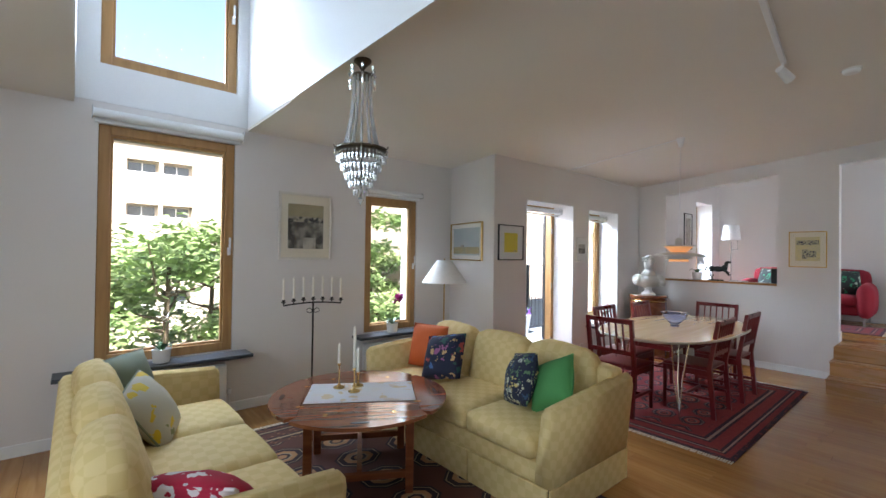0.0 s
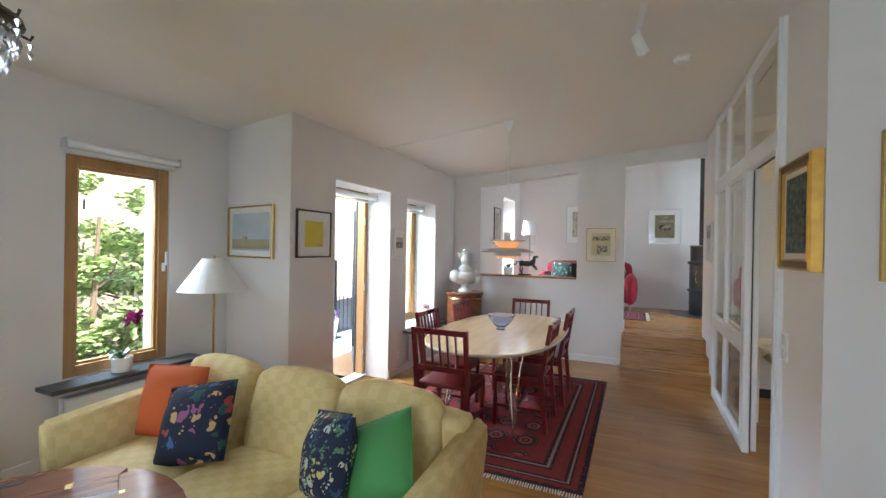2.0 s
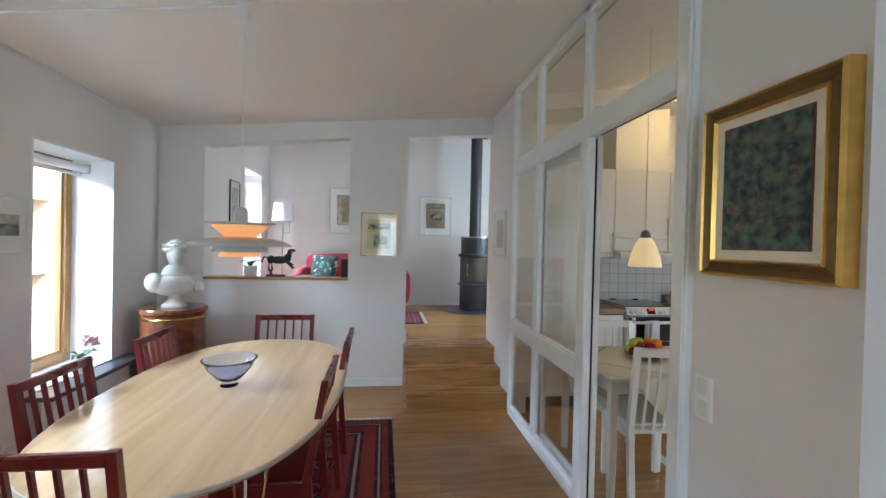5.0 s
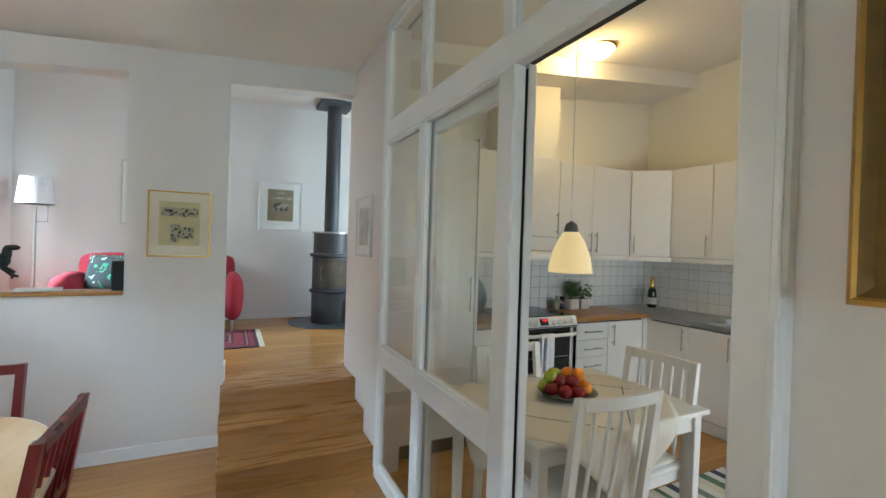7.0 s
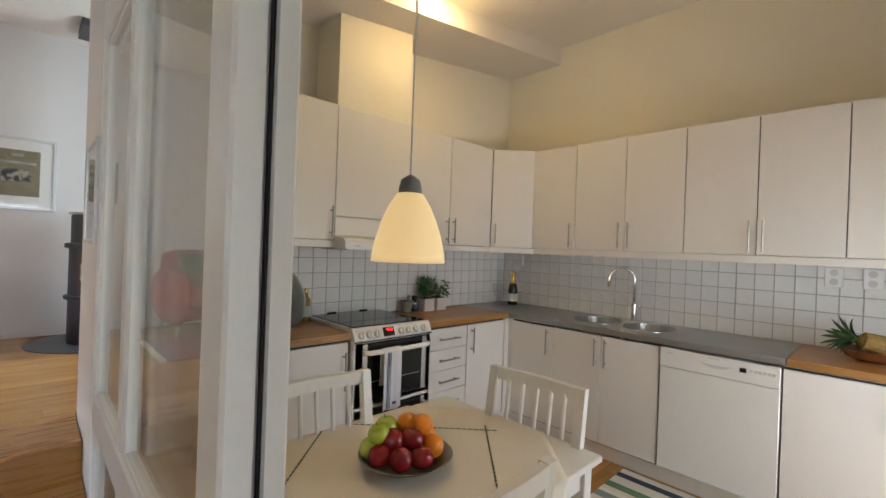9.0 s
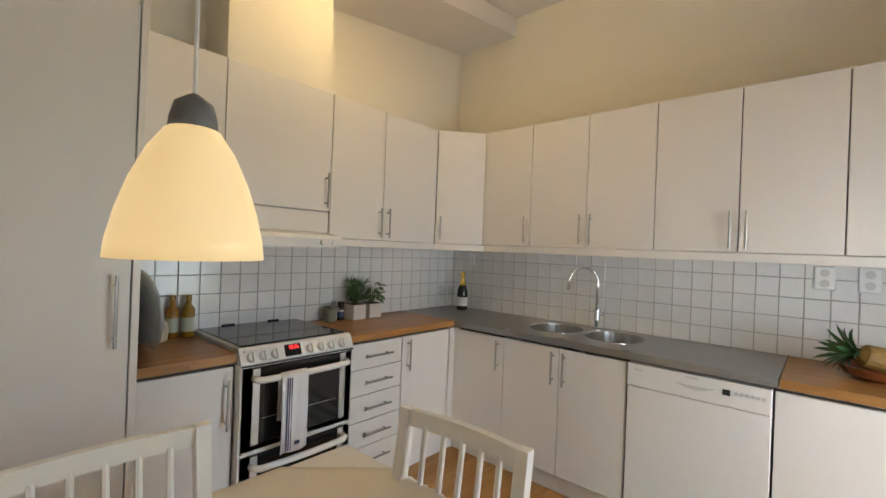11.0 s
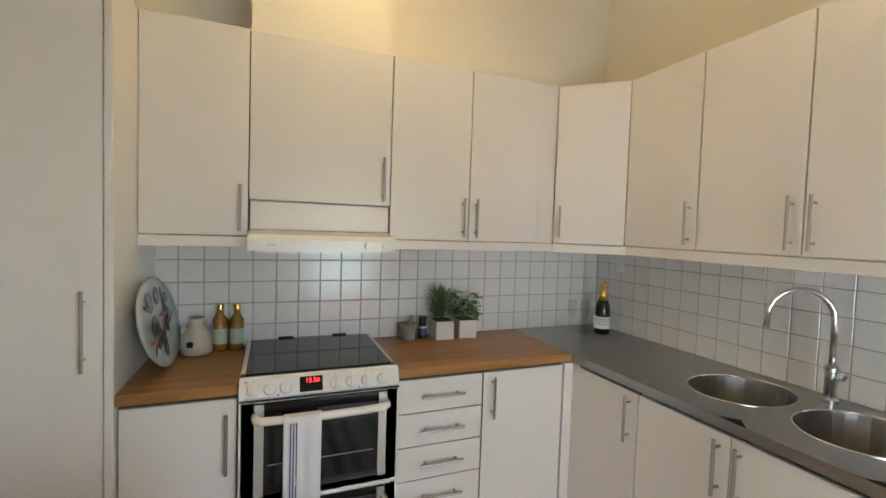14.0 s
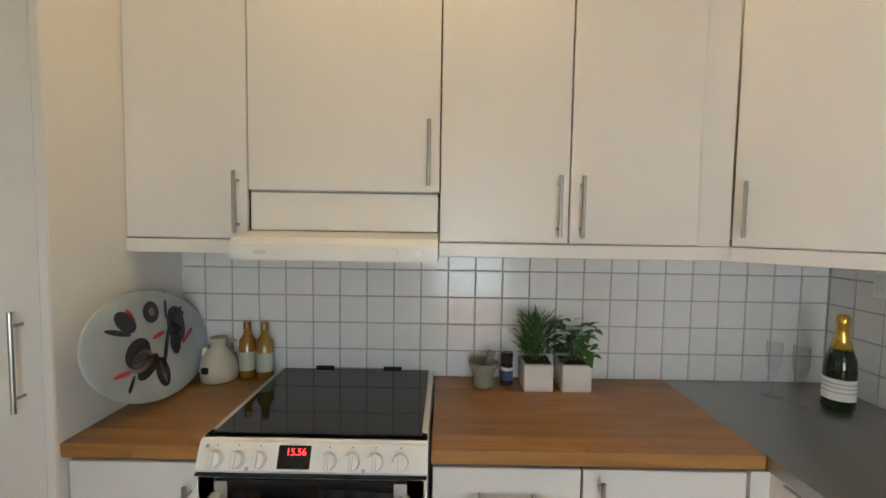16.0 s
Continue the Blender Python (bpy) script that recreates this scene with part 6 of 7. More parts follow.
# ---- plants ----
def leaf_blade(bm, base, tip, width, bend=0.0):
    """One curved leaf of six faces."""
    base, tip = Vector(base), Vector(tip)
    d = tip - base
    side = d.cross(Vector((0.1, 0.2, 1))).normalized()
    prev = None
    for k in range(5):
        u = k / 4
        c = base + d * u + Vector((0, 0, bend * math.sin(math.pi * u)))
        wv = width * math.sin(math.pi * (0.12 + 0.86 * u)) / 2
        pair = (bm.verts.new(c + side * wv), bm.verts.new(c + Vector((0, 0, -wv * 0.3))), bm.verts.new(c - side * wv))
        if prev:
            bm.faces.new((prev[0], pair[0], pair[1], prev[1]))
            bm.faces.new((prev[1], pair[1], pair[2], prev[2]))
        prev = pair


M_LEAFD = mat("dark_leaf", (0.035, 0.10, 0.03), 0.4, vary=0.3, grain=12)
M_SOIL = mat("soil", (0.05, 0.035, 0.025), 0.95)
M_ORCH = mat("magenta_petal", (0.42, 0.02, 0.22), 0.6, vary=0.2)
M_PINK = mat("pale_pink_petal", (0.75, 0.42, 0.42), 0.6, vary=0.2)
M_WPET = mat("white_petal", (0.80, 0.78, 0.76), 0.6, vary=0.1)
M_PURP = mat("purple_petal", (0.22, 0.03, 0.40), 0.6, vary=0.3)


def orchid(m, petal, label, tall=0.42, pot=None, n=7):
    t = thing("potted_orchid", m, label, "plant", "plants on the sills")
    part("pot", lathe([(0.048, 0), (0.06, 0.005), (0.068, 0.11), (0.062, 0.11), (0.055, 0.09), (0.0, 0.09)], 24), pot or M_WHITEC, t, "white ceramic pot")
    for k in range(4):
        a_ = k * 1.7
        bm = bmesh.new()
        leaf_blade(bm, (0, 0, 0.09), (0.15 * math.cos(a_), 0.11 * math.sin(a_), 0.13), 0.06, 0.05)
        part("leaf", bm, M_LEAFD, t)
    part("stem", tube([(0, 0, 0.09), (0.01, 0, tall * 0.6), (0.03, -0.01, tall * 0.9), (0.10, -0.02, tall)], 0.003, 6), M_LEAF, t)
    random.seed(int(tall * 100))
    for k in range(n):
        c = Vector((0.03 + 0.10 * k / n, -0.02 + random.uniform(-0.03, 0.03), tall * 0.93 + random.uniform(-0.03, 0.03)))
        bm = bmesh.new()
        for j in range(5):
            a_ = 2 * math.pi * j / 5 + k
            leaf_blade(bm, c, c + Vector((0.042 * math.cos(a_), random.uniform(-0.012, 0.012), 0.042 * math.sin(a_))), 0.04)
        part("flower", bm, petal, t)
    return t


orchid(pose(0.66, WY - 0.10, 0.551), M_WPET, "white potted orchid nearly out of bloom", 0.36, None, 1)
orchid(pose(2.90, WY - 0.10, 0.551, 0, 0, 20), M_ORCH, "magenta orchid in a white pot on the sill", 0.42, None, 9)
orchid(pose(6.05, DY + 0.0, 0.491), M_PINK, "pink and white flowers in a white pot", 0.25, None, 6)
orchid(pose(7.18, 2.75, 1.126, 0, 0, 0), M_WPET, "small white orchid on the ledge", 0.30, None, 4)


# ---- kitchen table and its things ----
M_CLOTH = mat("cream_linen_cloth", (0.76, 0.70, 0.60), 0.85, vary=0.04, grain=200, bump=0.1)
kt = thing("kitchen_table", pose(5.285, -0.43, 0), "white painted kitchen table under a cloth", "table")
TX, TY = 0.38, 0.52
part("top", box(-TX, -TY, 0.715, TX, TY, 0.738, 0.004), M_WHITEWOOD, kt)
for sx in (-1, 1):
    for sy in (-1, 1):
        part("leg", bar((sx * (TX - 0.05), sy * (TY - 0.05), 0), (sx * (TX - 0.05), sy * (TY - 0.05), 0.715), 0.05, 0.05, taper=0.75), M_WHITEWOOD, kt)
for s in (-1, 1):
    part("apron", box(-TX + 0.06, s * (TY - 0.05) - 0.01, 0.63, TX - 0.06, s * (TY - 0.05) + 0.01, 0.715), M_WHITEWOOD, kt)
    part("apron", box(s * (TX - 0.05) - 0.01, -TY + 0.06, 0.63, s * (TX - 0.05) + 0.01, TY - 0.06, 0.715), M_WHITEWOOD, kt)
tc = thing("tablecloth", pose(5.285, -0.36, 0.742, 0, 0, 45), "cream cloth with dark green stripes, laid cornerwise", "tablecloth")
n, half_c = 48, 0.52
bm = bmesh.new()
grid = []
for i in range(n + 1):
    row = []
    for j in range(n + 1):
        u, v = (i / n * 2 - 1) * half_c, (j / n * 2 - 1) * half_c
        wx, wy = (u - v) * math.sqrt(0.5), (u + v) * math.sqrt(0.5) + 0.07
        ox, oy = max(0, abs(wx) - TX - 0.004), max(0, abs(wy) - TY - 0.004)
        over = max(ox, oy)
        cx_ = math.copysign(min(abs(wx), TX + 0.006), wx) + math.copysign(0.02 * min(1, ox * 20) * (1 + 0.5 * math.sin(wy * 25)), wx) * (ox > 0)
        cy_ = math.copysign(min(abs(wy), TY + 0.006), wy) + math.copysign(0.02 * min(1, oy * 20) * (1 + 0.5 * math.sin(wx * 25)), wy) * (oy > 0) - 0.07
        z = 0.0008 * noise.noise((wx * 7, wy * 7, 0)) + (0.0025 * max(0, 1 - abs(abs(u) - 0.17) / 0.012) + 0.0025 * max(0, 1 - abs(abs(v) - 0.17) / 0.012)) - over
        row.append(bm.verts.new(((cx_ + cy_) * math.sqrt(0.5), (cy_ - cx_) * math.sqrt(0.5), z)))
    grid.append(row)
for i in range(n):
    for j in range(n):
        f = bm.faces.new((grid[i][j], grid[i + 1][j], grid[i + 1][j + 1], grid[i][j + 1]))
        f.smooth = True
cl_ = part("cloth", bm, M_CLOTH, tc)
md = cl_.modifiers.new("thick", "SOLIDIFY")
md.thickness = 0.002
M_STRIPE = mat("green_stripe_thread", (0.07, 0.13, 0.08), 0.9)
for s in (-1, 1):
    for ax in (0, 1):
        for k in range(30):
            a0 = -0.34 + 0.68 * k / 30
            q = (a0, s * 0.30 - 0.003, 0.0024, a0 + 0.017, s * 0.30 + 0.003, 0.0034)
            if ax:
                q = (q[1], q[0], q[2], q[4], q[3], q[5])
            mx_, my_ = (q[0] + q[3]) / 2, (q[1] + q[4]) / 2
            wx, wy = (mx_ - my_) * math.sqrt(0.5), (mx_ + my_) * math.sqrt(0.5) + 0.07
            if abs(wx) < TX - 0.01 and abs(wy) < TY - 0.01:
                part("woven_stripe", box(*q), M_STRIPE, tc)


def kitchen_chair(m):
    t = thing("kitchen_chair", m, "white painted spindle-back chair with pale seat pad", "chair", "chairs round the kitchen table")
    W, D, S, B = 0.39, 0.40, 0.45, 0.94
    part("seat", soft_box(-W / 2, -D / 2, S - 0.03, W / 2, D / 2, S, 0.012), M_WHITEWOOD, t)
    part("seat_pad", soft_box(-W / 2 + 0.02, -D / 2 + 0.03, S, W / 2 - 0.02, D / 2 - 0.01, S + 0.03, 0.015, 0.006), M_CLOTH, t, "pale cloth seat pad")
    for s in (-1, 1):
        part("leg", bar((s * (W / 2 - 0.02), D / 2 - 0.03, 0), (s * (W / 2 - 0.02), D / 2 - 0.03, S - 0.03), 0.035, 0.035, taper=0.8), M_WHITEWOOD, t)
        part("back_leg", prism([(-D / 2 - 0.05, 0), (-D / 2 - 0.015, 0), (-D / 2 + 0.025, S), (-D / 2 - 0.045, B), (-D / 2 - 0.075, B), (-D / 2 - 0.012, S)], s * (W / 2 - 0.002) - 0.017, s * (W / 2 - 0.002) + 0.017, None, "x"), M_WHITEWOOD, t)
        part("rail", box(s * (W / 2 - 0.02) - 0.01, -D / 2, S - 0.08, s * (W / 2 - 0.02) + 0.01, D / 2 - 0.04, S - 0.031), M_WHITEWOOD, t)
    part("rail", box(-W / 2 + 0.03, D / 2 - 0.04, S - 0.08, W / 2 - 0.03, D / 2 - 0.02, S - 0.031), M_WHITEWOOD, t)
    bm = bmesh.new()
    pts = [(-W / 2 + 0.014 + (W - 0.028) * k / 8, -D / 2 - 0.062 - 0.018 * math.sin(math.pi * k / 8)) for k in range(9)]
    prism([(x, y - 0.012) for x, y in pts] + [(x, y + 0.012) for x, y in pts[::-1]], B - 0.05, B - 0.003, bm)
    part("top_rail", bm, M_WHITEWOOD, t, "curved top rail")
    for k in range(5):
        x = (k - 2) * 0.062
        bow = 0.016 * (1 - (k - 2) ** 2 / 5)
        part("spindle", tube([(x, -D / 2 - 0.004, S - 0.005), (x, -D / 2 - 0.035 - bow * 0.6, S + 0.22), (x, -D / 2 - 0.06 - bow, B - 0.04)], 0.0085, 8), M_WHITEWOOD, t)
    return t


k0 = kitchen_chair(pose(5.06, -0.235, 0, 0, 0, -94))
copy_thing(k0, pose(5.18, -0.70, 0, 0, 0, 2))
copy_thing(k0, pose(5.40, -0.28, 0, 0, 0, 88))

fb = thing("fruit_bowl", pose(5.285, -0.395, 0.746), "shallow dark metal fruit dish", "bowl")
part("dish", lathe([(0.07, 0.0), (0.10, 0.008), (0.135, 0.026), (0.148, 0.036), (0.145, 0.038), (0.13, 0.03), (0.095, 0.014), (0.0, 0.01)], 36), mat("pewter", (0.20, 0.19, 0.17), 0.35, 0.8, vary=0.2), fb, smooth=True)
M_APPLE = mat("red_apple", (0.26, 0.010, 0.016), 0.25, vary=0.3, grain=14, bump=0.0)
M_GAPPLE = mat("green_apple", (0.42, 0.50, 0.05), 0.25, vary=0.15, grain=14, bump=0.0)
M_ORNG = mat("orange_peel", (0.80, 0.24, 0.01), 0.4, vary=0.1, grain=250, bump=0.2)


def fruit(kind, x, y, z, r):
    mm = {"apple": M_APPLE, "green_apple": M_GAPPLE, "orange": M_ORNG}[kind]
    label = {"apple": "dark red apple in the dish", "green_apple": "yellow-green apple in the dish", "orange": "ripe orange in the dish"}[kind]
    t = thing(kind, pose(5.285 + x, -0.395 + y, 0.746 + z, random.uniform(-20, 20), random.uniform(-20, 20)), label, "fruit", "fruit in the dish")
    dip = 0.0 if kind == "orange" else 0.16
    prof = []
    for k in range(13):
        a_ = math.pi * k / 12
        prof.append((r * math.sin(a_) * (1 + 0.06 * math.cos(a_) * (dip > 0)), -r * math.cos(a_) * (1 - dip * max(0, abs(math.cos(a_)) - 0.75) * 4) * 0.93))
    part("skin", lathe(prof, 20), mm, t, "", True)
    if dip:
        part("stalk", tube([(0, 0, r * 0.6), (0.004, 0, r * 1.05)], 0.0015, 5), M_MAHOG, t)
    else:
        part("navel", lathe([(0.004, r * 0.925), (0.002, r * 0.94)], 8), M_LEAF, t)


# the camera side of the dish carries the red apples, the far side the green ones and oranges
for kind, x, y, z, r in (("apple", -0.085, 0.01, 0.052, 0.037), ("apple", -0.055, 0.065, 0.052, 0.036), ("apple", 0.0, 0.10, 0.054, 0.036), ("apple", -0.03, 0.0, 0.085, 0.037), ("apple", 0.0, 0.055, 0.088, 0.036), ("green_apple", 0.055, 0.09, 0.055, 0.039), ("green_apple", 0.092, 0.035, 0.055, 0.036), ("green_apple", 0.065, 0.03, 0.10, 0.038), ("green_apple", 0.03, 0.085, 0.105, 0.034), ("orange", -0.055, -0.06, 0.055, 0.038), ("orange", 0.015, -0.09, 0.058, 0.039), ("orange", 0.075, -0.05, 0.06, 0.039), ("orange", 0.03, -0.03, 0.105, 0.038), ("orange", -0.01, -0.055, 0.11, 0.035)):
    fruit(kind, x, y, z, r)


# ---- things on the worktops ----
WT = 0.915
pt = thing("painted_platter", pose(6.655, -0.545, WT, 0, 0, 0), "large oval platter with dark painted fruits, leaning on the panel", "platter")
PLAT = pose(0, -0.033, 0.186, 80) @ pose(0, 0, 0, 0, 0, -11)


def oval(cx, cy, rx, ry, turn, z0, z1, seg=28):
    bm = prism([(rx * math.cos(2 * math.pi * k / seg), ry * math.sin(2 * math.pi * k / seg)) for k in range(seg)], z0, z1)
    bmesh.ops.transform(bm, matrix=pose(cx, cy, 0, 0, 0, turn), verts=bm.verts[:])
    return bm


M_PLAT = mat("pale_blue_glaze", (0.42, 0.47, 0.50), 0.15, vary=0.2, grain=6, stain=3)
M_PBLK = mat("dark_glaze", (0.02, 0.015, 0.02), 0.2, vary=0.2)
M_PRED = mat("red_glaze", (0.45, 0.06, 0.05), 0.2)
M_PGRY = mat("grey_glaze", (0.24, 0.23, 0.23), 0.2)
bm = lathe([(0.15, 0.0), (0.19, 0.004), (0.20, 0.012), (0.195, 0.016), (0.15, 0.008), (0.0, 0.006)], 40)
for v in bm.verts:
    v.co.x *= 1.45
    v.co.y *= 0.88
pd = part("dish", bm, M_PLAT, pt, "", True)
pd.matrix_basis = PLAT
for cx, cy, rx, ry, tn, mm in ((-0.075, -0.02, 0.055, 0.042, 30, M_PBLK), (-0.06, -0.045, 0.05, 0.03, 25, M_PGRY), (-0.035, -0.065, 0.055, 0.026, 35, M_PBLK), (-0.12, 0.075, 0.045, 0.028, -30, M_PBLK), (-0.15, 0.045, 0.05, 0.008, -10, M_PBLK), (-0.10, 0.095, 0.025, 0.008, -50, M_PRED), (-0.01, 0.105, 0.035, 0.035, 0, M_PBLK), (-0.01, 0.105, 0.014, 0.014, 0, M_PLAT), (0.11, 0.06, 0.045, 0.065, 10, M_PBLK), (0.10, 0.0, 0.025, 0.04, 5, M_PBLK), (0.03, -0.09, 0.03, 0.05, 20, M_PBLK), (0.03, -0.09, 0.008, 0.04, 20, M_PLAT), (-0.14, -0.075, 0.035, 0.007, 8, M_PRED), (0.02, 0.03, 0.03, 0.007, 20, M_PRED), (0.05, -0.02, 0.008, 0.08, -15, M_PBLK), (0.14, 0.12, 0.005, 0.03, -40, M_PBLK), (0.06, 0.13, 0.005, 0.05, 0, M_PBLK), (-0.11, -0.11, 0.03, 0.006, 60, M_PBLK), (0.17, 0.02, 0.04, 0.006, 40, M_PRED)):
    part("painted_motif", oval(cx, cy, rx, ry, tn, 0.0095, 0.0115), mm, pt).matrix_basis = PLAT
for k in range(16):
    part("painted_motif", oval(0.11 + 0.045 * math.cos(k * 2.4) * (k % 4) / 3, 0.05 + 0.06 * math.sin(k * 2.4) * (k % 4) / 3, 0.013, 0.013, 0, 0.0115, 0.0135, 10), M_PBLK, pt).matrix_basis = PLAT

jug = thing("ceramic_jug", pose(6.86, -0.685, WT), "small cream stoneware jug with a painted motif", "jug")
part("body", lathe([(0.055, 0), (0.062, 0.005), (0.065, 0.05), (0.058, 0.085), (0.036, 0.115), (0.024, 0.13), (0.023, 0.145), (0.032, 0.158), (0.029, 0.16), (0.02, 0.148), (0.0, 0.14)], 28), mat("cream_stoneware", (0.60, 0.54, 0.42), 0.35, vary=0.08), jug, smooth=True)
part("handle", tube([(0.028, -0.02, 0.14), (0.065, -0.03, 0.13), (0.07, -0.03, 0.09), (0.055, -0.02, 0.06)], 0.006, 8), mat("cream_stoneware_handle", (0.60, 0.54, 0.42), 0.35), jug)
part("motif", box(-0.0675, 0.005, 0.04, -0.0625, 0.03, 0.065, 0.004), M_PBLK, jug)
part("spout", lathe([(0.012, 0), (0.009, 0.03)], 10, at=(0.0, 0.052, 0.09)), M_CREAM, jug)
for x, y, tone in ((6.895, -0.775, (0.30, 0.14, 0.02)), (6.885, -0.845, (0.28, 0.16, 0.02))):
    b_ = thing("oil_bottle", pose(x, y, WT), "small bottle of golden oil with a cap", "bottle", "oil bottles")
    part("bottle", lathe([(0.028, 0), (0.03, 0.004), (0.03, 0.14), (0.014, 0.165), (0.013, 0.185), (0.0, 0.185)], 20), mat("golden_oil", tone, 0.1, vary=0.1, coat=0.6), b_, smooth=True)
    part("cap", lathe([(0.0145, 0.185), (0.0145, 0.21), (0.012, 0.213)], 16), M_BRASS, b_)
    part("label", lathe([(0.0305, 0.03), (0.0305, 0.10)], 20), mat("bottle_label", (0.45, 0.50, 0.40), 0.7), b_)
mr_ = thing("mortar", pose(6.845, -1.665, WT), "grey-green stone mortar with pestle", "mortar")
M_STONE = mat("mortar_stone", (0.25, 0.25, 0.19), 0.7, vary=0.2, grain=60, bump=0.3)
part("bowl", lathe([(0.036, 0), (0.038, 0.015), (0.034, 0.022), (0.045, 0.06), (0.05, 0.072), (0.055, 0.075), (0.055, 0.088), (0.046, 0.09), (0.03, 0.05), (0.0, 0.045)], 24), M_STONE, mr_, smooth=True)
part("pestle", tube([(0.0, 0.0, 0.05), (0.012, -0.03, 0.125)], 0.010, 10, r1=0.014), M_STONE, mr_)
gr = thing("pepper_grinder", pose(6.86, -1.752, WT), "small dark spice grinder with a label", "grinder")
part("jar", lathe([(0.021, 0), (0.022, 0.003), (0.022, 0.075), (0.019, 0.08), (0.021, 0.083), (0.022, 0.118), (0.02, 0.121)], 18), mat("dark_spice_glass", (0.03, 0.025, 0.02), 0.15), gr)
part("label", lathe([(0.0225, 0.02), (0.0225, 0.055)], 18), mat("navy_label", (0.06, 0.08, 0.18), 0.6), gr)
part("band", lathe([(0.0228, 0.056), (0.0228, 0.068)], 18), M_PAPER, gr)
M_BOXP = mat("white_planter", (0.72, 0.66, 0.62), 0.5, vary=0.03)
for y, kind in ((-1.855, "tarragon"), (-1.99, "basil")):
    hb_ = thing("potted_herb", pose(6.84, y, WT), "bushy green %s in a square white pot" % kind, "plant", "herbs on the worktop")
    bm = box(-0.052, -0.052, 0, 0.052, 0.052, 0.098, 0.003)
    part("pot", bm, M_BOXP, hb_)
    part("soil", box(-0.045, -0.045, 0.098, 0.045, 0.045, 0.102), M_SOIL, hb_)
    random.seed(7 if kind == "basil" else 8)
    stems = bmesh.new()
    for k in range(14):
        a_, r_ = random.uniform(0, 6.28), random.uniform(0.01, 0.055)
        zt = random.uniform(0.20, 0.27) if kind == "tarragon" else random.uniform(0.17, 0.23)
        tube([(r_ * 0.3 * math.cos(a_), r_ * 0.3 * math.sin(a_), 0.10), (r_ * math.cos(a_), r_ * math.sin(a_), zt)], 0.0015, 5, stems)
    part("stem", stems, M_LEAF, hb_)
    if kind == "basil":
        for k in range(80):
            a_, r_, z_ = random.uniform(0, 6.28), random.uniform(0.015, 0.075), random.uniform(0.115, 0.245)
            c = Vector((r_ * math.cos(a_), r_ * math.sin(a_), z_))
            bm = bmesh.new()
            leaf_blade(bm, c, c + Vector((math.cos(a_) * 0.038, math.sin(a_) * 0.038, random.uniform(-0.03, 0.012))), 0.034, 0.008)
            part("leaf", bm, M_LEAF, hb_)
    else:
        bm = bmesh.new()
        for k in range(420):
            a_, z_ = random.uniform(0, 6.28), random.uniform(0.11, 0.25)
            r_ = random.uniform(0.0, 0.055 + 0.1 * (z_ - 0.11))
            c = Vector((r_ * math.cos(a_), r_ * math.sin(a_), z_))
            leaf_blade(bm, c, c + Vector((math.cos(a_ + random.uniform(-1, 1)) * 0.045, math.sin(a_ + random.uniform(-1, 1)) * 0.045, random.uniform(-0.005, 0.05))), 0.006, 0.006)
        tagged(part("foliage", bm, M_LEAF, hb_), kind="stuff")
ch_ = thing("champagne_bottle", pose(6.70, -2.83, WT), "dark green champagne bottle with gold foil neck", "bottle")
part("bottle", lathe([(0.040, 0), (0.044, 0.006), (0.044, 0.13), (0.041, 0.165), (0.028, 0.205), (0.018, 0.235), (0.015, 0.29), (0.0, 0.29)], 28), mat("dark_green_glass", (0.008, 0.02, 0.008), 0.06, vary=0.02, bump=0), ch_, smooth=True)
part("foil", lathe([(0.0305, 0.20), (0.0195, 0.235), (0.0165, 0.275), (0.0195, 0.28), (0.0195, 0.305), (0.012, 0.312)], 24), mat("gold_foil", (0.75, 0.50, 0.10), 0.25, 0.9, vary=0.2, grain=90, bump=0.3), ch_, "gold foil", True)
part("label", lathe([(0.0447, 0.035), (0.0447, 0.105)], 28), M_PAPER, ch_, "white paper label")
for z in (0.06, 0.075, 0.088):
    part("print_line", lathe([(0.0450, z), (0.0450, z + 0.004)], 28), mat("label_print", (0.45, 0.45, 0.45), 0.7), ch_)
M_FLUTE = pane_glass("thin_clear_glass", (0.97, 0.98, 0.98))
for x, y in ((6.79, -2.68), (6.735, -2.73)):
    g_ = thing("champagne_flute", pose(x, y, WT), "empty champagne flute on the worktop", "glass", "champagne flutes")
    part("glass", lathe([(0.032, 0), (0.031, 0.003), (0.006, 0.008), (0.004, 0.06), (0.012, 0.075), (0.023, 0.12), (0.025, 0.165), (0.0235, 0.195), (0.0225, 0.195), (0.0235, 0.165), (0.0215, 0.12), (0.0, 0.085)], 24), M_FLUTE, g_, smooth=True)
fz = thing("fruit_plate", pose(4.28, -2.70, WT), "wooden bowl with a pineapple and lemons", "bowl")
part("bowl", lathe([(0.07, 0), (0.12, 0.02), (0.15, 0.06), (0.143, 0.06), (0.11, 0.028), (0.0, 0.02)], 28), M_MAHOG, fz)
pa = thing("pineapple", pose(4.27, -2.72, WT + 0.08, 0, 74, 20), "ripe pineapple lying in the bowl", "fruit")
part("body", lathe([(0.02, -0.09), (0.05, -0.07), (0.06, 0.0), (0.05, 0.07), (0.02, 0.09)], 18), mat("pineapple_skin", (0.30, 0.17, 0.04), 0.6, vary=0.4, grain=50, bump=0.6), pa)
bm = bmesh.new()
random.seed(5)
for k in range(26):
    a_ = k * 2.4
    leaf_blade(bm, (0, 0, 0.08), (0.10 * math.cos(a_), 0.10 * math.sin(a_), 0.12 + 0.1 * random.random()), 0.02, 0.02)
part("crown", bm, M_LEAFD, pa)
tw = thing("tea_towel", EAST(-0.886, 6.335), "white tea towel with blue stripes hanging on the oven handle", "towel")
bm = bmesh.new()
rows = []
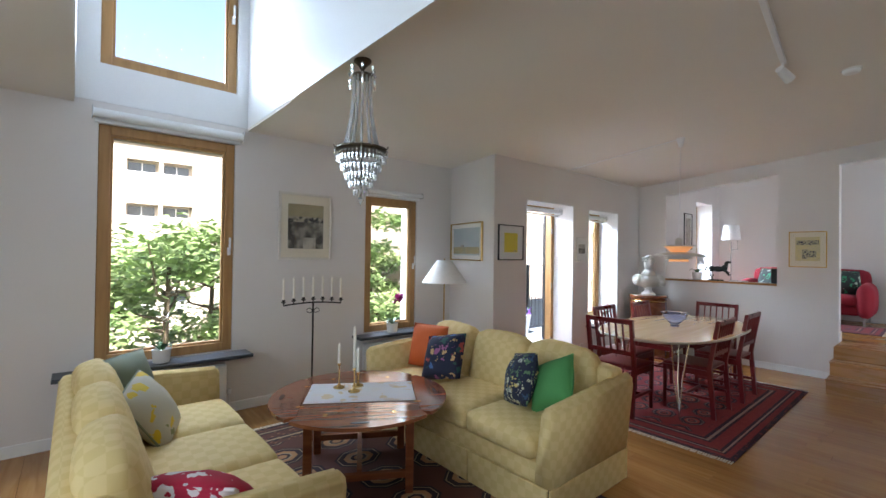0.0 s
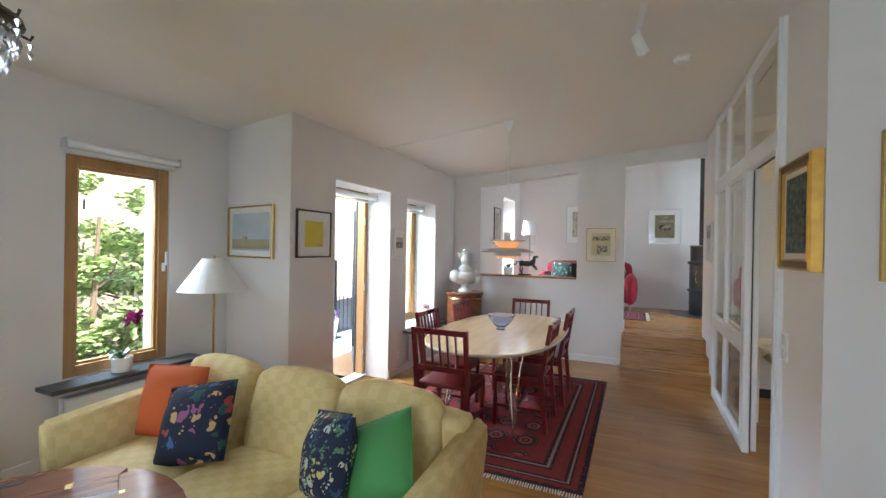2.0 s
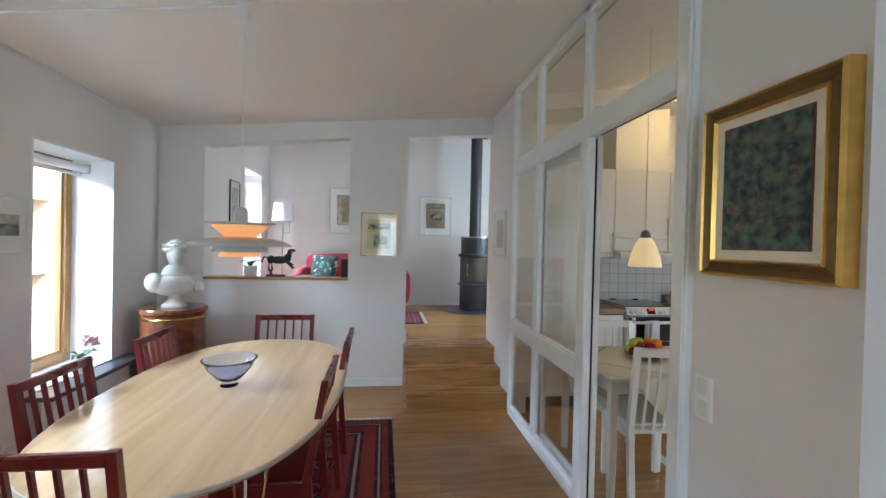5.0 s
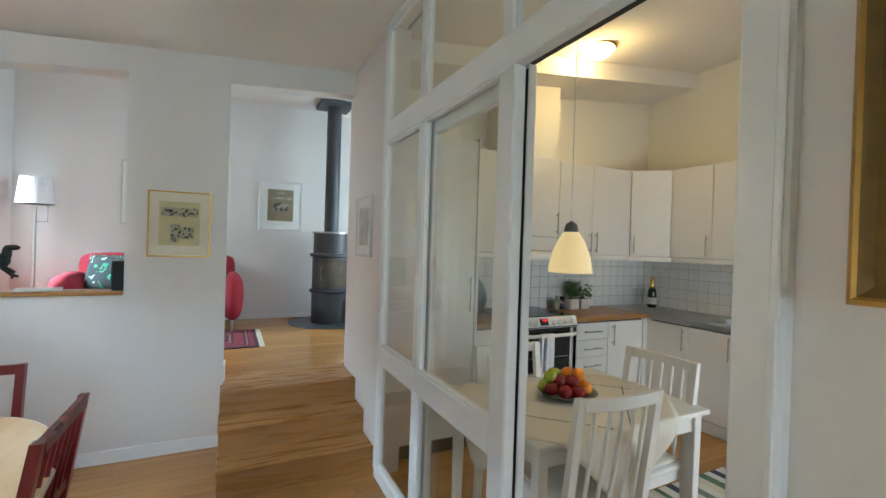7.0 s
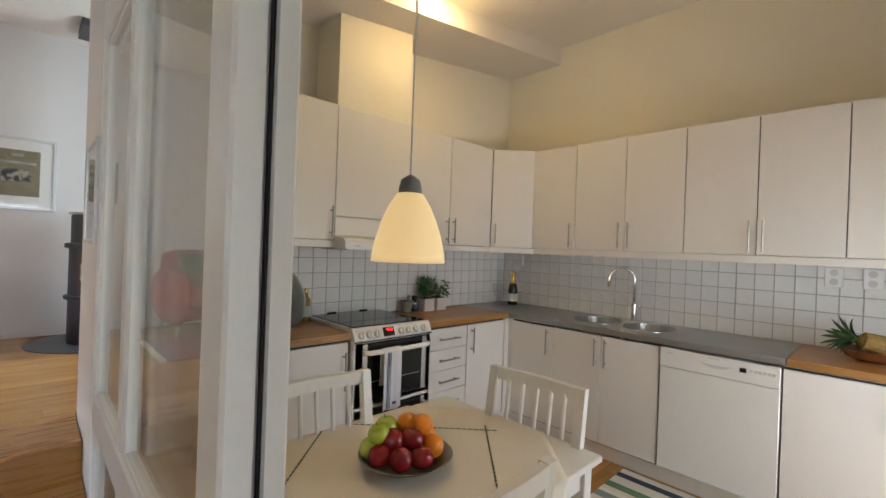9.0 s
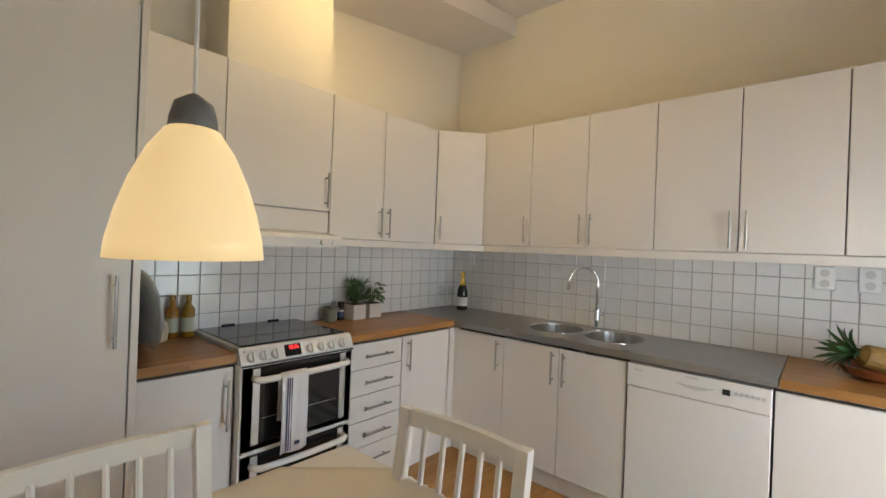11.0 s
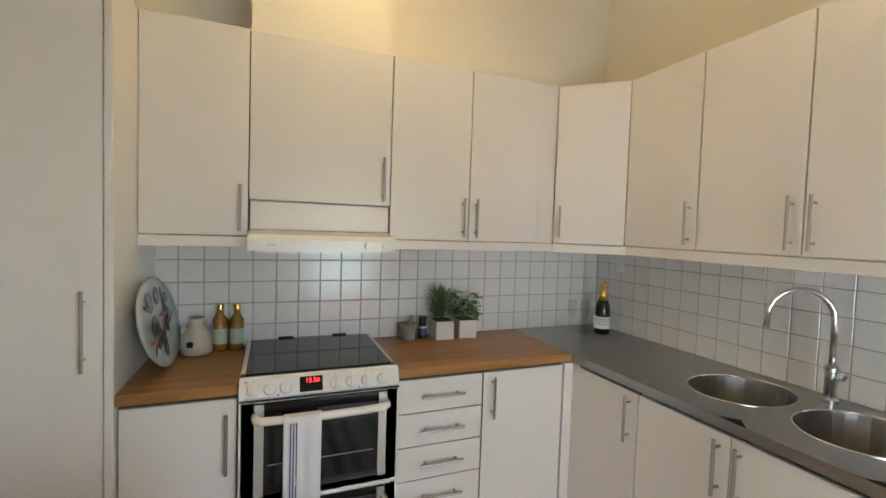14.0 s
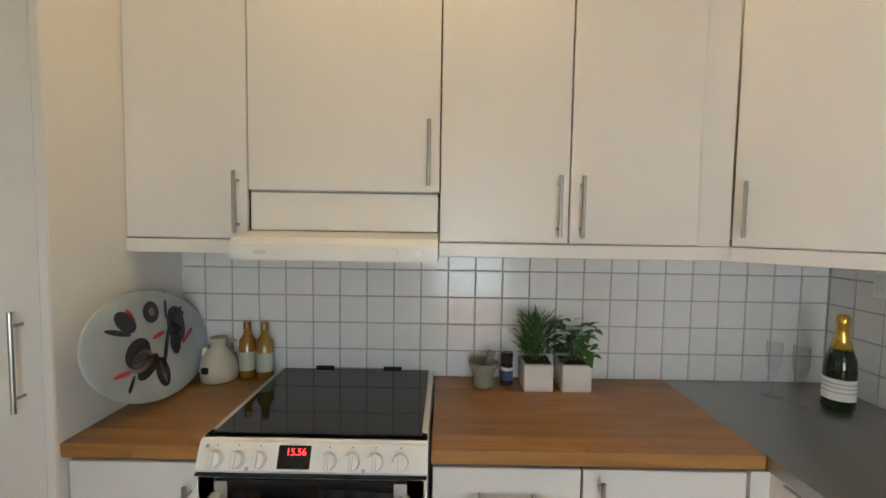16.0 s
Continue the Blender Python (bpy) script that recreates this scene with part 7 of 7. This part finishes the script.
for k in range(17):
    x = 0.15 + 0.13 * k / 16
    wv = 0.004 * math.sin(k * 0.9)
    prof = [(-0.028, 0.60), (-0.030, 0.70), (-0.031, 0.79), (-0.046, 0.822), (-0.062, 0.80), (-0.067, 0.70), (-0.068, 0.58), (-0.066, 0.46)]
    rows.append([bm.verts.new((x, y_ + wv * (i_ > 4), z_ + 0.004 * math.sin(k * 0.5) * (i_ == 7))) for i_, (y_, z_) in enumerate(prof)])
for a_, b_ in zip(rows, rows[1:]):
    for i_ in range(7):
        f = bm.faces.new((a_[i_], b_[i_], b_[i_ + 1], a_[i_ + 1]))
        f.smooth = True
tob = part("cloth", bm, mat("white_cotton", (0.72, 0.72, 0.74), 0.9, grain=200, bump=0.15), tw)
tob.modifiers.new("thick", "SOLIDIFY").thickness = 0.003
M_NAVYS = mat("navy_stripe", (0.08, 0.09, 0.2), 0.9)
for x in (0.172, 0.182, 0.192):
    part("stripe", box(x, -0.0745, 0.47, x + 0.004, -0.0715, 0.80), M_NAVYS, tw)
part("monogram", box(0.215, -0.0745, 0.49, 0.24, -0.0715, 0.505), M_NAVYS, tw)
# striped rag rug
rr_ = thing("rag_rug", pose(5.05, -1.55, 0.002, 0, 0, 0), "striped rag rug in white, green and navy", "rug")
cols = [(0.62, 0.58, 0.50), (0.03, 0.035, 0.06), (0.60, 0.57, 0.50), (0.10, 0.17, 0.10), (0.55, 0.50, 0.40), (0.62, 0.58, 0.52), (0.20, 0.22, 0.20)]
smats = [mat("rag_stripe", c, 0.95, grain=90, bump=0.6, vary=0.12) for c in cols]
yy, k = -0.85, 0
random.seed(3)
while yy < 0.95:
    wd = random.choice((0.04, 0.06, 0.09, 0.07))
    part("stripe", box(-0.38, yy, 0, 0.38, yy + wd, 0.006, 0.001), smats[k % 7], rr_)
    yy, k = yy + wd, k + 1

# ---- upper room ----
rs = thing("red_sofa", pose(9.70, 1.02, UP, 0, 0, 90), "red wool two-seat sofa on metal legs", "sofa")
L, D = 1.66, 0.84
part("seat_base", soft_box(0.10, 0.05, 0.16, L - 0.1, D - 0.05, 0.30, 0.03), M_REDSOFA, rs)
part("back", soft_box(0.08, 0.02, 0.28, L - 0.08, 0.22, 0.83, 0.08, 0.02), M_REDSOFA, rs)
for i in range(2):
    part("seat_cushion", soft_box(0.16 + i * 0.67, 0.18, 0.30, 0.82 + i * 0.67, D, 0.45, 0.06, 0.02), M_REDSOFA, rs)
for x0 in (0.0, L - 0.17):
    bm = soft_box(x0, 0.04, 0.14, x0 + 0.17, D + 0.02, 0.62, 0.08, 0.03)
    part("arm", bm, M_REDSOFA, rs)
for x in (0.09, L - 0.09):
    for y in (0.1, D - 0.06):
        part("leg", lathe([(0.014, 0), (0.02, 0.15)], 10, at=(x, y, 0)), M_STEEL, rs, "steel leg")
M_JUNG = flowers("green_jungle_print", (0.02, 0.03, 0.03), [(0.02, 0.20, 0.10), (0.35, 0.40, 0.33), (0.02, 0.03, 0.03), (0.04, 0.28, 0.14)], 15)
pillow(pose(9.26, 1.38, UP + 0.62, 70, 0, -70), 0.42, M_JUNG, "black cushion with a green jungle print")
pillow(pose(9.26, 2.30, UP + 0.62, 70, 0, -110), 0.42, M_JUNG, "black and green printed cushion on the red sofa")
rug_u = tagged(link("rug", box(-0.45, -0.75, 0, 0.45, 0.75, 0.008), rug_mat("red_rug", (0.20, 0.02, 0.03), (0.10, 0.03, 0.06), (0.04, 0.012, 0.03), (0.30, 0.14, 0.12), 0.45, 0.75, 0.3)), "small red wool rug in the upper room", "rug")
rug_u.location = (8.55, 1.62, UP + 0.002)
bm = bmesh.new()
for k in range(50):
    u = (k + 0.5) / 50 * 2 - 1
    bar((u * 0.45, -0.75, 0.004), (u * 0.45, -0.80, 0.003), 0.009, 0.004, bm, 1.0, 0)
tagged(part("fringe", bm, M_CREAM, rug_u), kind="stuff")
M_IRON = mat("black_cast_iron", (0.06, 0.064, 0.072), 0.45, 0.3, vary=0.15)
ws = thing("wood_stove", pose(9.27, -0.02, UP), "round black wood stove with glass door and flue", "stove")
part("lower_body", lathe([(0.22, 0), (0.225, 0.01), (0.225, 0.38), (0.22, 0.39)], 36), M_IRON, ws)
part("shelf", lathe([(0.24, 0.39), (0.255, 0.40), (0.255, 0.425), (0.24, 0.43)], 36), M_IRON, ws)
part("fire_chamber", lathe([(0.225, 0.43), (0.225, 0.84)], 36), M_IRON, ws)
part("shelf", lathe([(0.24, 0.84), (0.255, 0.85), (0.255, 0.885), (0.24, 0.89)], 36), M_IRON, ws)
part("upper_body", lathe([(0.215, 0.89), (0.215, 1.13), (0.21, 1.14)], 36), M_IRON, ws)
part("top_plate", lathe([(0.235, 1.14), (0.235, 1.16)], 36), M_STEEL, ws)
bm = bmesh.new()
seg = 14
va = [[bm.verts.new((0.23 * math.cos(math.pi + (k / seg - 0.5) * 1.7), 0.23 * math.sin(math.pi + (k / seg - 0.5) * 1.7), z)) for k in range(seg + 1)] for z in (0.47, 0.81)]
for k in range(seg):
    bm.faces.new((va[0][k], va[0][k + 1], va[1][k + 1], va[1][k]))
gd = part("glass_door", bm, mat("stove_glass", (0.10, 0.085, 0.065), 0.05, vary=0.3, grain=6, coat=0.5), ws, "sooty curved glass door")
gd.modifiers.new("thick", "SOLIDIFY").thickness = 0.006
part("door_handle", tube([(-0.20, 0.14, 0.55), (-0.225, 0.155, 0.58), (-0.225, 0.155, 0.70), (-0.20, 0.14, 0.73)], 0.006, 8), M_STEEL, ws)
part("flue", lathe([(0.09, 1.16), (0.09, 2.79)], 24), M_IRON, ws, "black flue pipe")
part("ceiling_plate", box(-0.20, -0.20, 2.76, 0.20, 0.20, 2.82, 0.003), M_IRON, ws)
part("hearth_plate", lathe([(0.50, 0.0), (0.50, 0.006)], 48), M_SLATE, ws, "dark round hearth plate")
bk = thing("log_bucket", pose(9.10, -0.42, UP), "black metal log bucket beside the stove", "bucket")
part("bucket", lathe([(0.10, 0), (0.11, 0.01), (0.15, 0.32), (0.142, 0.32), (0.1, 0.02), (0.0, 0.02)], 24), M_IRON, bk)
part("handle", tube([(0, -0.145, 0.31), (0, -0.09, 0.42), (0, 0.09, 0.42), (0, 0.145, 0.31)], 0.006, 8), M_STEEL, bk)
ul = thing("floor_lamp", pose(9.45, 2.95, UP), "steel floor lamp with a white drum shade", "floor lamp")
part("base", lathe([(0.13, 0), (0.13, 0.015), (0.02, 0.02)], 24), M_STEEL, ul)
part("pole", tube([(0, 0, 0.015), (0, 0, 1.30)], 0.012, 10), M_STEEL, ul)
part("arm", tube([(0, 0, 1.15), (0.0, -0.10, 1.15), (0.0, -0.10, 1.32)], 0.006, 8), M_STEEL, ul)
part("shade", lathe([(0.155, 1.33), (0.125, 1.60), (0.12, 1.60), (0.15, 1.33)], 32), mat("white_drum_shade", (0.80, 0.80, 0.82), 0.8), ul, "white drum shade")
hs_ = bmesh.new()
for c, r in (((0, 0, 0.17), (0.095, 0.033, 0.04)), ((-0.08, 0, 0.19), (0.04, 0.03, 0.045)), ((-0.10, 0, 0.235), (0.025, 0.018, 0.05)), ((-0.125, 0, 0.27), (0.038, 0.016, 0.018)), ((0.08, 0, 0.175), (0.04, 0.033, 0.042))):
    merge(hs_, blob(c, r, 12))
for pts in (((-0.08, 0.015, 0.16), (-0.14, 0.015, 0.12), (-0.13, 0.015, 0.08)), ((-0.07, -0.015, 0.15), (-0.12, -0.015, 0.10), (-0.15, -0.015, 0.09)), ((0.09, 0.015, 0.16), (0.10, 0.015, 0.08), (0.06, 0.015, 0.02)), ((0.08, -0.015, 0.16), (0.07, -0.015, 0.08), (0.09, -0.015, 0.02))):
    tube(pts, 0.013, 8, hs_, r1=0.008)
tube([(0.11, 0, 0.19), (0.15, 0, 0.20), (0.17, 0, 0.14)], 0.009, 8, hs_)
box(-0.06, -0.035, 0.0, 0.12, 0.035, 0.02, 0.003, hs_)
hob_ = tagged(link("horse_statuette", hs_, mat("dark_bronze_patina", (0.03, 0.04, 0.035), 0.45, 0.6, vary=0.3), None, "", True), "dark bronze horse statuette on the ledge", "statuette")
hob_.matrix_basis = pose(7.17, 2.47, 1.125, 0, 0, 90)
sp_ = thing("loudspeaker", pose(7.18, 1.80, 1.125), "slim black loudspeaker on the ledge", "loudspeaker")
part("cabinet", box(-0.05, -0.045, 0, 0.05, 0.045, 0.20, 0.006), M_BLKF, sp_)
part("grille", box(-0.054, -0.038, 0.01, -0.05, 0.038, 0.19, 0.003), M_BLACK, sp_)
mg = thing("magazine", pose(7.18, 2.22, 1.126, 0, 0, 12), "white folded magazine lying on the ledge", "magazine")
part("pages", box(-0.07, -0.11, 0, 0.07, 0.11, 0.012, 0.003), M_PAPER, mg)
part("cover", box(-0.072, -0.112, 0.0125, 0.072, 0.112, 0.0145), M_WHITEC, mg)

# ---- outside ----
M_GRASS = mat("lawn", (0.06, 0.11, 0.03), 0.95, vary=0.4, grain=3, stain=0.2)
M_ASPH = mat("asphalt", (0.06, 0.06, 0.065), 0.9, vary=0.2, grain=20)
M_FAC = mat("cream_render", (0.62, 0.55, 0.46), 0.9, vary=0.06, grain=12, stain=0.4)
M_FACP = mat("peach_render", (0.62, 0.50, 0.42), 0.9, vary=0.05, grain=12, stain=0.4)
M_DARKW = mat("window_glass_dark", (0.10, 0.12, 0.14), 0.1, vary=0.2)
M_ROOF = mat("metal_roof", (0.32, 0.30, 0.28), 0.5, 0.2)
GZ = -7.0
tagged(link("ground", box(-400, -400, GZ - 1, 400, 600, GZ), M_GRASS), "lawn below the windows", "ground", kind="structure")
tagged(link("road", box(-120, 25, GZ, 120, 32, GZ + 0.03), M_ASPH), "asphalt street below", "road", kind="structure")


def apartment(name, x0, x1, y, z1, depth, bays, storeys, material, label, loggia):
    t = thing(name, pose(x0, y, GZ), label, "building")
    W, Hh = x1 - x0, z1 - GZ
    part("wall", box(0, 0.9, 0, W, depth, Hh), material, t)
    part("roof", prism([(-0.4, Hh), (depth / 2 + 0.4, Hh + 2.6), (depth + 0.6, Hh)], -0.4, W + 0.4, None, "x"), M_ROOF, t)
    part("cornice", box(-0.3, 0.5, Hh - 0.35, W + 0.3, 0.9, Hh - 0.1), material, t)
    bm = bmesh.new()
    at = 0.0
    holes = []
    for bx in bays:
        for st_, zc in enumerate(storeys):
            holes.append((bx, zc))
    xs = sorted(set(bays))
    lw, lh = loggia
    for bx in xs:
        box(at, 0.0, 0, bx - lw / 2, 0.9, Hh - 0.35, bm=bm)
        zprev = 0.0
        for zc in sorted(storeys):
            box(bx - lw / 2, 0.0, zprev, bx + lw / 2, 0.9, zc - GZ - lh / 2, bm=bm)
            zprev = zc - GZ + lh / 2
        box(bx - lw / 2, 0.0, zprev, bx + lw / 2, 0.9, Hh - 0.35, bm=bm)
        at = bx + lw / 2
    box(at, 0.0, 0, W, 0.9, Hh - 0.35, bm=bm)
    part("front_wall", bm, material, t)
    for bx, zc in holes:
        z = zc - GZ
        wn_ = part("window", box(bx - lw * 0.42, 0.84, z - lh * 0.3, bx + lw * 0.42, 0.895, z + lh * 0.4), M_DARKW, t)
        part("window_frame", box(bx - 0.04, 0.80, z - lh * 0.3, bx + 0.04, 0.838, z + lh * 0.4), M_TRIM, wn_)
        if lw > 1.8:
            part("balcony_front", box(bx - lw / 2, -0.05, z - lh / 2, bx + lw / 2, 0.04, z - lh * 0.12), M_TRIM, t)
    return t


apartment("apartment_building", -26, 34, 40, 9.6, 12, [4.5 + 2.3 * (k % 2) + 8.5 * (k // 2) for k in range(14)], (7.5, 4.15, 0.8, -2.5), M_FAC, "long cream apartment house with recessed balconies", (2.05, 1.5))
apartment("apartment_building", 13.5, 46, 16.5, 12.5, 10, [1.5 + 4.4 * k for k in range(7)], (8.9, 5.6, 2.3, -1.0, -4.3), M_FACP, "peach rendered house across the courtyard", (1.25, 1.5))


def tree(x, y, h, r, seed, label):
    random.seed(seed)
    t = thing("tree", pose(x, y, GZ), label, "tree", "street trees")
    part("trunk", tube([(0, 0, 0), (0.08, 0.03, h * 0.3), (0.0, 0.1, h * 0.55), (0.1, 0, h * 0.9)], 0.20, 8, r1=0.05), mat("bark", (0.12, 0.09, 0.06), 0.9, vary=0.3, grain=20, bump=0.5), t)
    limbs, lumps = bmesh.new(), []
    for k in range(11):
        a_, z_ = k * 2.4 + random.random(), h * random.uniform(0.35, 0.8)
        e = Vector((math.cos(a_) * r * random.uniform(0.5, 0.85), math.sin(a_) * r * random.uniform(0.5, 0.85), z_ + h * random.uniform(0.05, 0.2)))
        tube([(0, 0.05, z_), (e.x * 0.5, e.y * 0.5, z_ + 0.3), tuple(e)], 0.06, 6, limbs, r1=0.02)
        lumps += [e, e * 0.62 + Vector((0, 0, z_ * 0.36 + 0.4))]
    lumps += [Vector((random.uniform(-0.5, 0.5) * r, random.uniform(-0.5, 0.5) * r, h * random.uniform(0.75, 1.0))) for _ in range(7)]
    part("limbs", limbs, mat("bark_limb", (0.12, 0.09, 0.06), 0.9, vary=0.3), t)
    verts, faces = [], []
    for c in lumps:
        rad = r * random.uniform(0.26, 0.42)
        for k in range(230):
            v = Vector((random.gauss(0, 1), random.gauss(0, 1), random.gauss(0, 0.55))).normalized() * rad * random.uniform(0.45, 1.05)
            p = c + Vector((v.x, v.y, v.z * 0.62))
            s_ = random.uniform(0.09, 0.17)
            a_ = Vector((random.uniform(-1, 1), random.uniform(-1, 1), random.uniform(-0.4, 0.4))).normalized() * s_
            b_ = a_.cross(Vector((random.uniform(-0.5, 0.5), random.uniform(-0.5, 0.5), 1))).normalized() * s_ * 0.6
            i0 = len(verts)
            verts += [p - a_, p + b_, p + a_, p - b_]
            faces.append((i0, i0 + 1, i0 + 2, i0 + 3))
    me = bpy.data.meshes.new("crown")
    me.from_pydata([tuple(v) for v in verts], [], faces)
    me.materials.append(M_TREELEAF)
    crown = new("crown", me)
    crown.parent = t
    crown["kind"] = "stuff"


M_TREELEAF = mat("tree_leaves", (0.24, 0.34, 0.13), 0.6, vary=0.45, grain=2.5, bump=0)
for x, y, h, r, seed in ((-1.6, 13.5, 7.6, 3.0, 1), (2.2, 15.5, 9.2, 3.0, 2), (0.2, 20.0, 8.6, 3.6, 3), (4.2, 19.0, 9.8, 2.4, 4), (8.6, 16.0, 10.3, 2.4, 5), (12.0, 20.0, 9.8, 2.6, 6), (16.5, 30.0, 8.0, 3.0, 8), (-5.5, 17.0, 8.8, 3.4, 7)):
    tree(x, y, h, r, seed, "leafy green street tree below the window")


def car(x, y, color, a_):
    t = thing("car", pose(x, y, GZ + 0.03, 0, 0, a_), "parked %s car on the street" % color[0], "car", "parked cars")
    paint = mat("car_paint", color[1], 0.25, 0.3, vary=0.03, coat=0.5)
    bm = prism([(-2.1, 0.3), (-2.15, 0.7), (-1.9, 0.85), (-1.2, 0.92), (-0.55, 1.42), (0.9, 1.45), (1.6, 0.98), (2.1, 0.88), (2.15, 0.35)], -0.85, 0.85, None, "y")
    bmesh.ops.bevel(bm, geom=bm.edges[:], offset=0.06, segments=2, affect="EDGES")
    part("body", bm, paint, t)
    part("windows", prism([(-1.0, 0.95), (-0.5, 1.34), (0.85, 1.37), (1.4, 0.98)], -0.86, 0.86, None, "y"), M_DARKW, t)
    for wx in (-1.3, 1.3):
        for s in (-1, 1):
            part("wheel", tube([(wx, s * 0.68, 0.31), (wx, s * 0.87, 0.31)], 0.31, 18), M_BLACK, t)


for x, y, c, a_ in ((-1.5, 27.2, ("blue", (0.05, 0.07, 0.14)), 4), (16.5, 27.0, ("silver", (0.4, 0.41, 0.43)), 0), (22.0, 27.0, ("dark grey", (0.06, 0.06, 0.07)), 0)):
    car(x, y, c, a_)
# balcony
tagged(link("balcony_floor", box(4.05, 4.02, -0.25, 9.6, 7.4, -0.03), mat("pale_paving", (0.55, 0.53, 0.52), 0.8, vary=0.06, grain=8)), "pale paved balcony floor", "balcony", kind="structure")
dm = tagged(link("door_mat", box(4.25, 4.08, -0.029, 5.1, 4.75, -0.012, 0.004), mat("blue_grey_mat", (0.10, 0.12, 0.16), 0.95, grain=90, bump=0.6)), "blue-grey door mat outside the balcony door", "door mat")


def railing(ax, ay, bx, by, h, label):
    t = thing("balcony_railing", pose(ax, ay, -0.03), label, "railing", "balcony railings")
    d_ = Vector((bx - ax, by - ay, 0))
    n_ = max(2, int(d_.length / 0.11))
    part("top_rail", bar((0, 0, h), (d_.x, d_.y, h), 0.03, 0.012), M_BLACK, t)
    part("low_rail", bar((0, 0, 0.10), (d_.x, d_.y, 0.10), 0.03, 0.012), M_BLACK, t)
    for k in range(1, n_):
        q = d_ * k / n_
        part("baluster", tube([(q.x, q.y, 0.10), (q.x, q.y, h)], 0.006, 6), M_BLACK, t)
    for q in (Vector(), d_):
        part("post", box(q.x - 0.025, q.y - 0.025, 0, q.x + 0.025, q.y + 0.025, h + 0.02, 0.003), M_BLACK, t)
        part("base_plate", box(q.x - 0.09, q.y - 0.09, 0, q.x + 0.09, q.y + 0.09, 0.012), M_BLACK, t)


railing(6.75, 5.65, 6.75, 7.3, 1.0, "black steel balcony railing")
railing(6.80, 5.60, 8.3, 5.60, 1.28, "taller black steel railing panel by the stair")
kb_ = thing("storage_box", pose(7.35, 6.1, -0.03), "dark grey storage box behind the railing", "box")
part("body", box(-0.3, -0.3, 0, 0.3, 0.3, 0.55, 0.01), M_SLATE, kb_)
part("lid", box(-0.32, -0.32, 0.55, 0.32, 0.32, 0.59, 0.008), M_SLATE, kb_)
fp = thing("flower_pot", pose(6.30, 5.45, -0.03), "large pale grey pot of purple flowers", "plant")
part("pot", lathe([(0.17, 0), (0.19, 0.01), (0.25, 0.36), (0.255, 0.40), (0.235, 0.40), (0.22, 0.35), (0.0, 0.35)], 30), mat("pale_concrete", (0.50, 0.51, 0.50), 0.8), fp)
bm, bm2 = bmesh.new(), bmesh.new()
random.seed(11)
for k in range(160):
    a_, r_ = random.uniform(0, 6.28), 0.24 * random.random() ** 0.5
    c = Vector((r_ * math.cos(a_), r_ * math.sin(a_), 0.38 + random.uniform(0, 0.12)))
    leaf_blade(bm if k % 2 else bm2, c, c + Vector((random.uniform(-0.05, 0.05), random.uniform(-0.05, 0.05), random.uniform(0.0, 0.06))), 0.045, 0.01)
part("blossom", bm, M_PURP, fp)
part("leaves", bm2, M_LEAF, fp)

# ---- pieces: tiles and floor planks ----
bs = struct("wall_tiles_stove", box(6.934, -2.99, 0.90, 6.951, -0.487, 1.46), M_GROUT, "white square tile splashback behind the cooker")
bs2 = struct("wall_tiles_sink", box(3.60, -3.001, 0.90, 6.934, -2.984, 1.46), M_GROUT, "white square tile splashback behind the sinks")
PITCH = 0.1035
tb = box(-0.003, -0.0495, -0.0495, 0.003, 0.0495, 0.0495, 0.002)
tm = bpy.data.meshes.new("tile")
tb.to_mesh(tm)
tb.free()
tm.materials.append(M_TILE)


def tile(parent, m):
    ob = new("tile", tm)
    ob.parent, ob.matrix_basis = parent, m


random.seed(2)
for i in range(24):
    for j in range(5):
        tile(bs, pose(6.9325, -2.984 + 0.0565 + PITCH * i, 0.925 + 0.05 + PITCH * j - 0.01, 0, random.uniform(-0.25, 0.25), random.uniform(-0.25, 0.25)))
for i in range(32):
    for j in range(5):
        tile(bs2, pose(6.93 - 0.0545 - PITCH * i, -2.9825, 0.925 + 0.05 + PITCH * j - 0.01, random.uniform(-0.25, 0.25), 0, 90 + random.uniform(-0.25, 0.25)))
floor_ob, upper_ob = bpy.data.objects["floor"], bpy.data.objects["floor_upper"]
random.seed(9)


def plank(parent, x, w, y0, y1, z):
    me = bpy.data.meshes.new("plank")
    bm = box(x + 0.0006, y0 + 0.0006, z - 0.012, x + w - 0.0006, y1 - 0.0006, z)
    bm.to_mesh(me)
    bm.free()
    me.materials.append(M_PLANK)
    ob = new("plank", me)
    ob.parent = parent


M_PLANK = wood("oak_floor_plank", (0.345, 0.16, 0.043), (0.455, 0.235, 0.078), "Y", 0.2, 1.0, 0.10)
PW = 0.138
x = -2.2
while x < PX:
    w = min(PW, PX - x)
    lo = -3.0 if x + w > 3.45 else -1.3
    hi = WY if x < 3.66 else (DY + 0.29 if x > 4.19 and x < 5.2 else DY)
    y = lo
    first = random.uniform(0.6, 2.2)
    while y < hi - 0.01:
        y1 = min(hi, y + first)
        if hi - y1 < 0.25:
            y1 = hi
        plank(floor_ob, x, w, y, y1, 0.0)
        y, first = y1, random.choice((1.9, 2.2, 2.5))
    x += PW
x = 7.3
while x < 9.76:
    w = min(PW, 9.76 - x)
    cut = random.uniform(-0.8, 2.4)
    plank(upper_ob, x, w, -1.55, cut, UP)
    plank(upper_ob, x, w, cut, 3.24, UP)
    x += PW
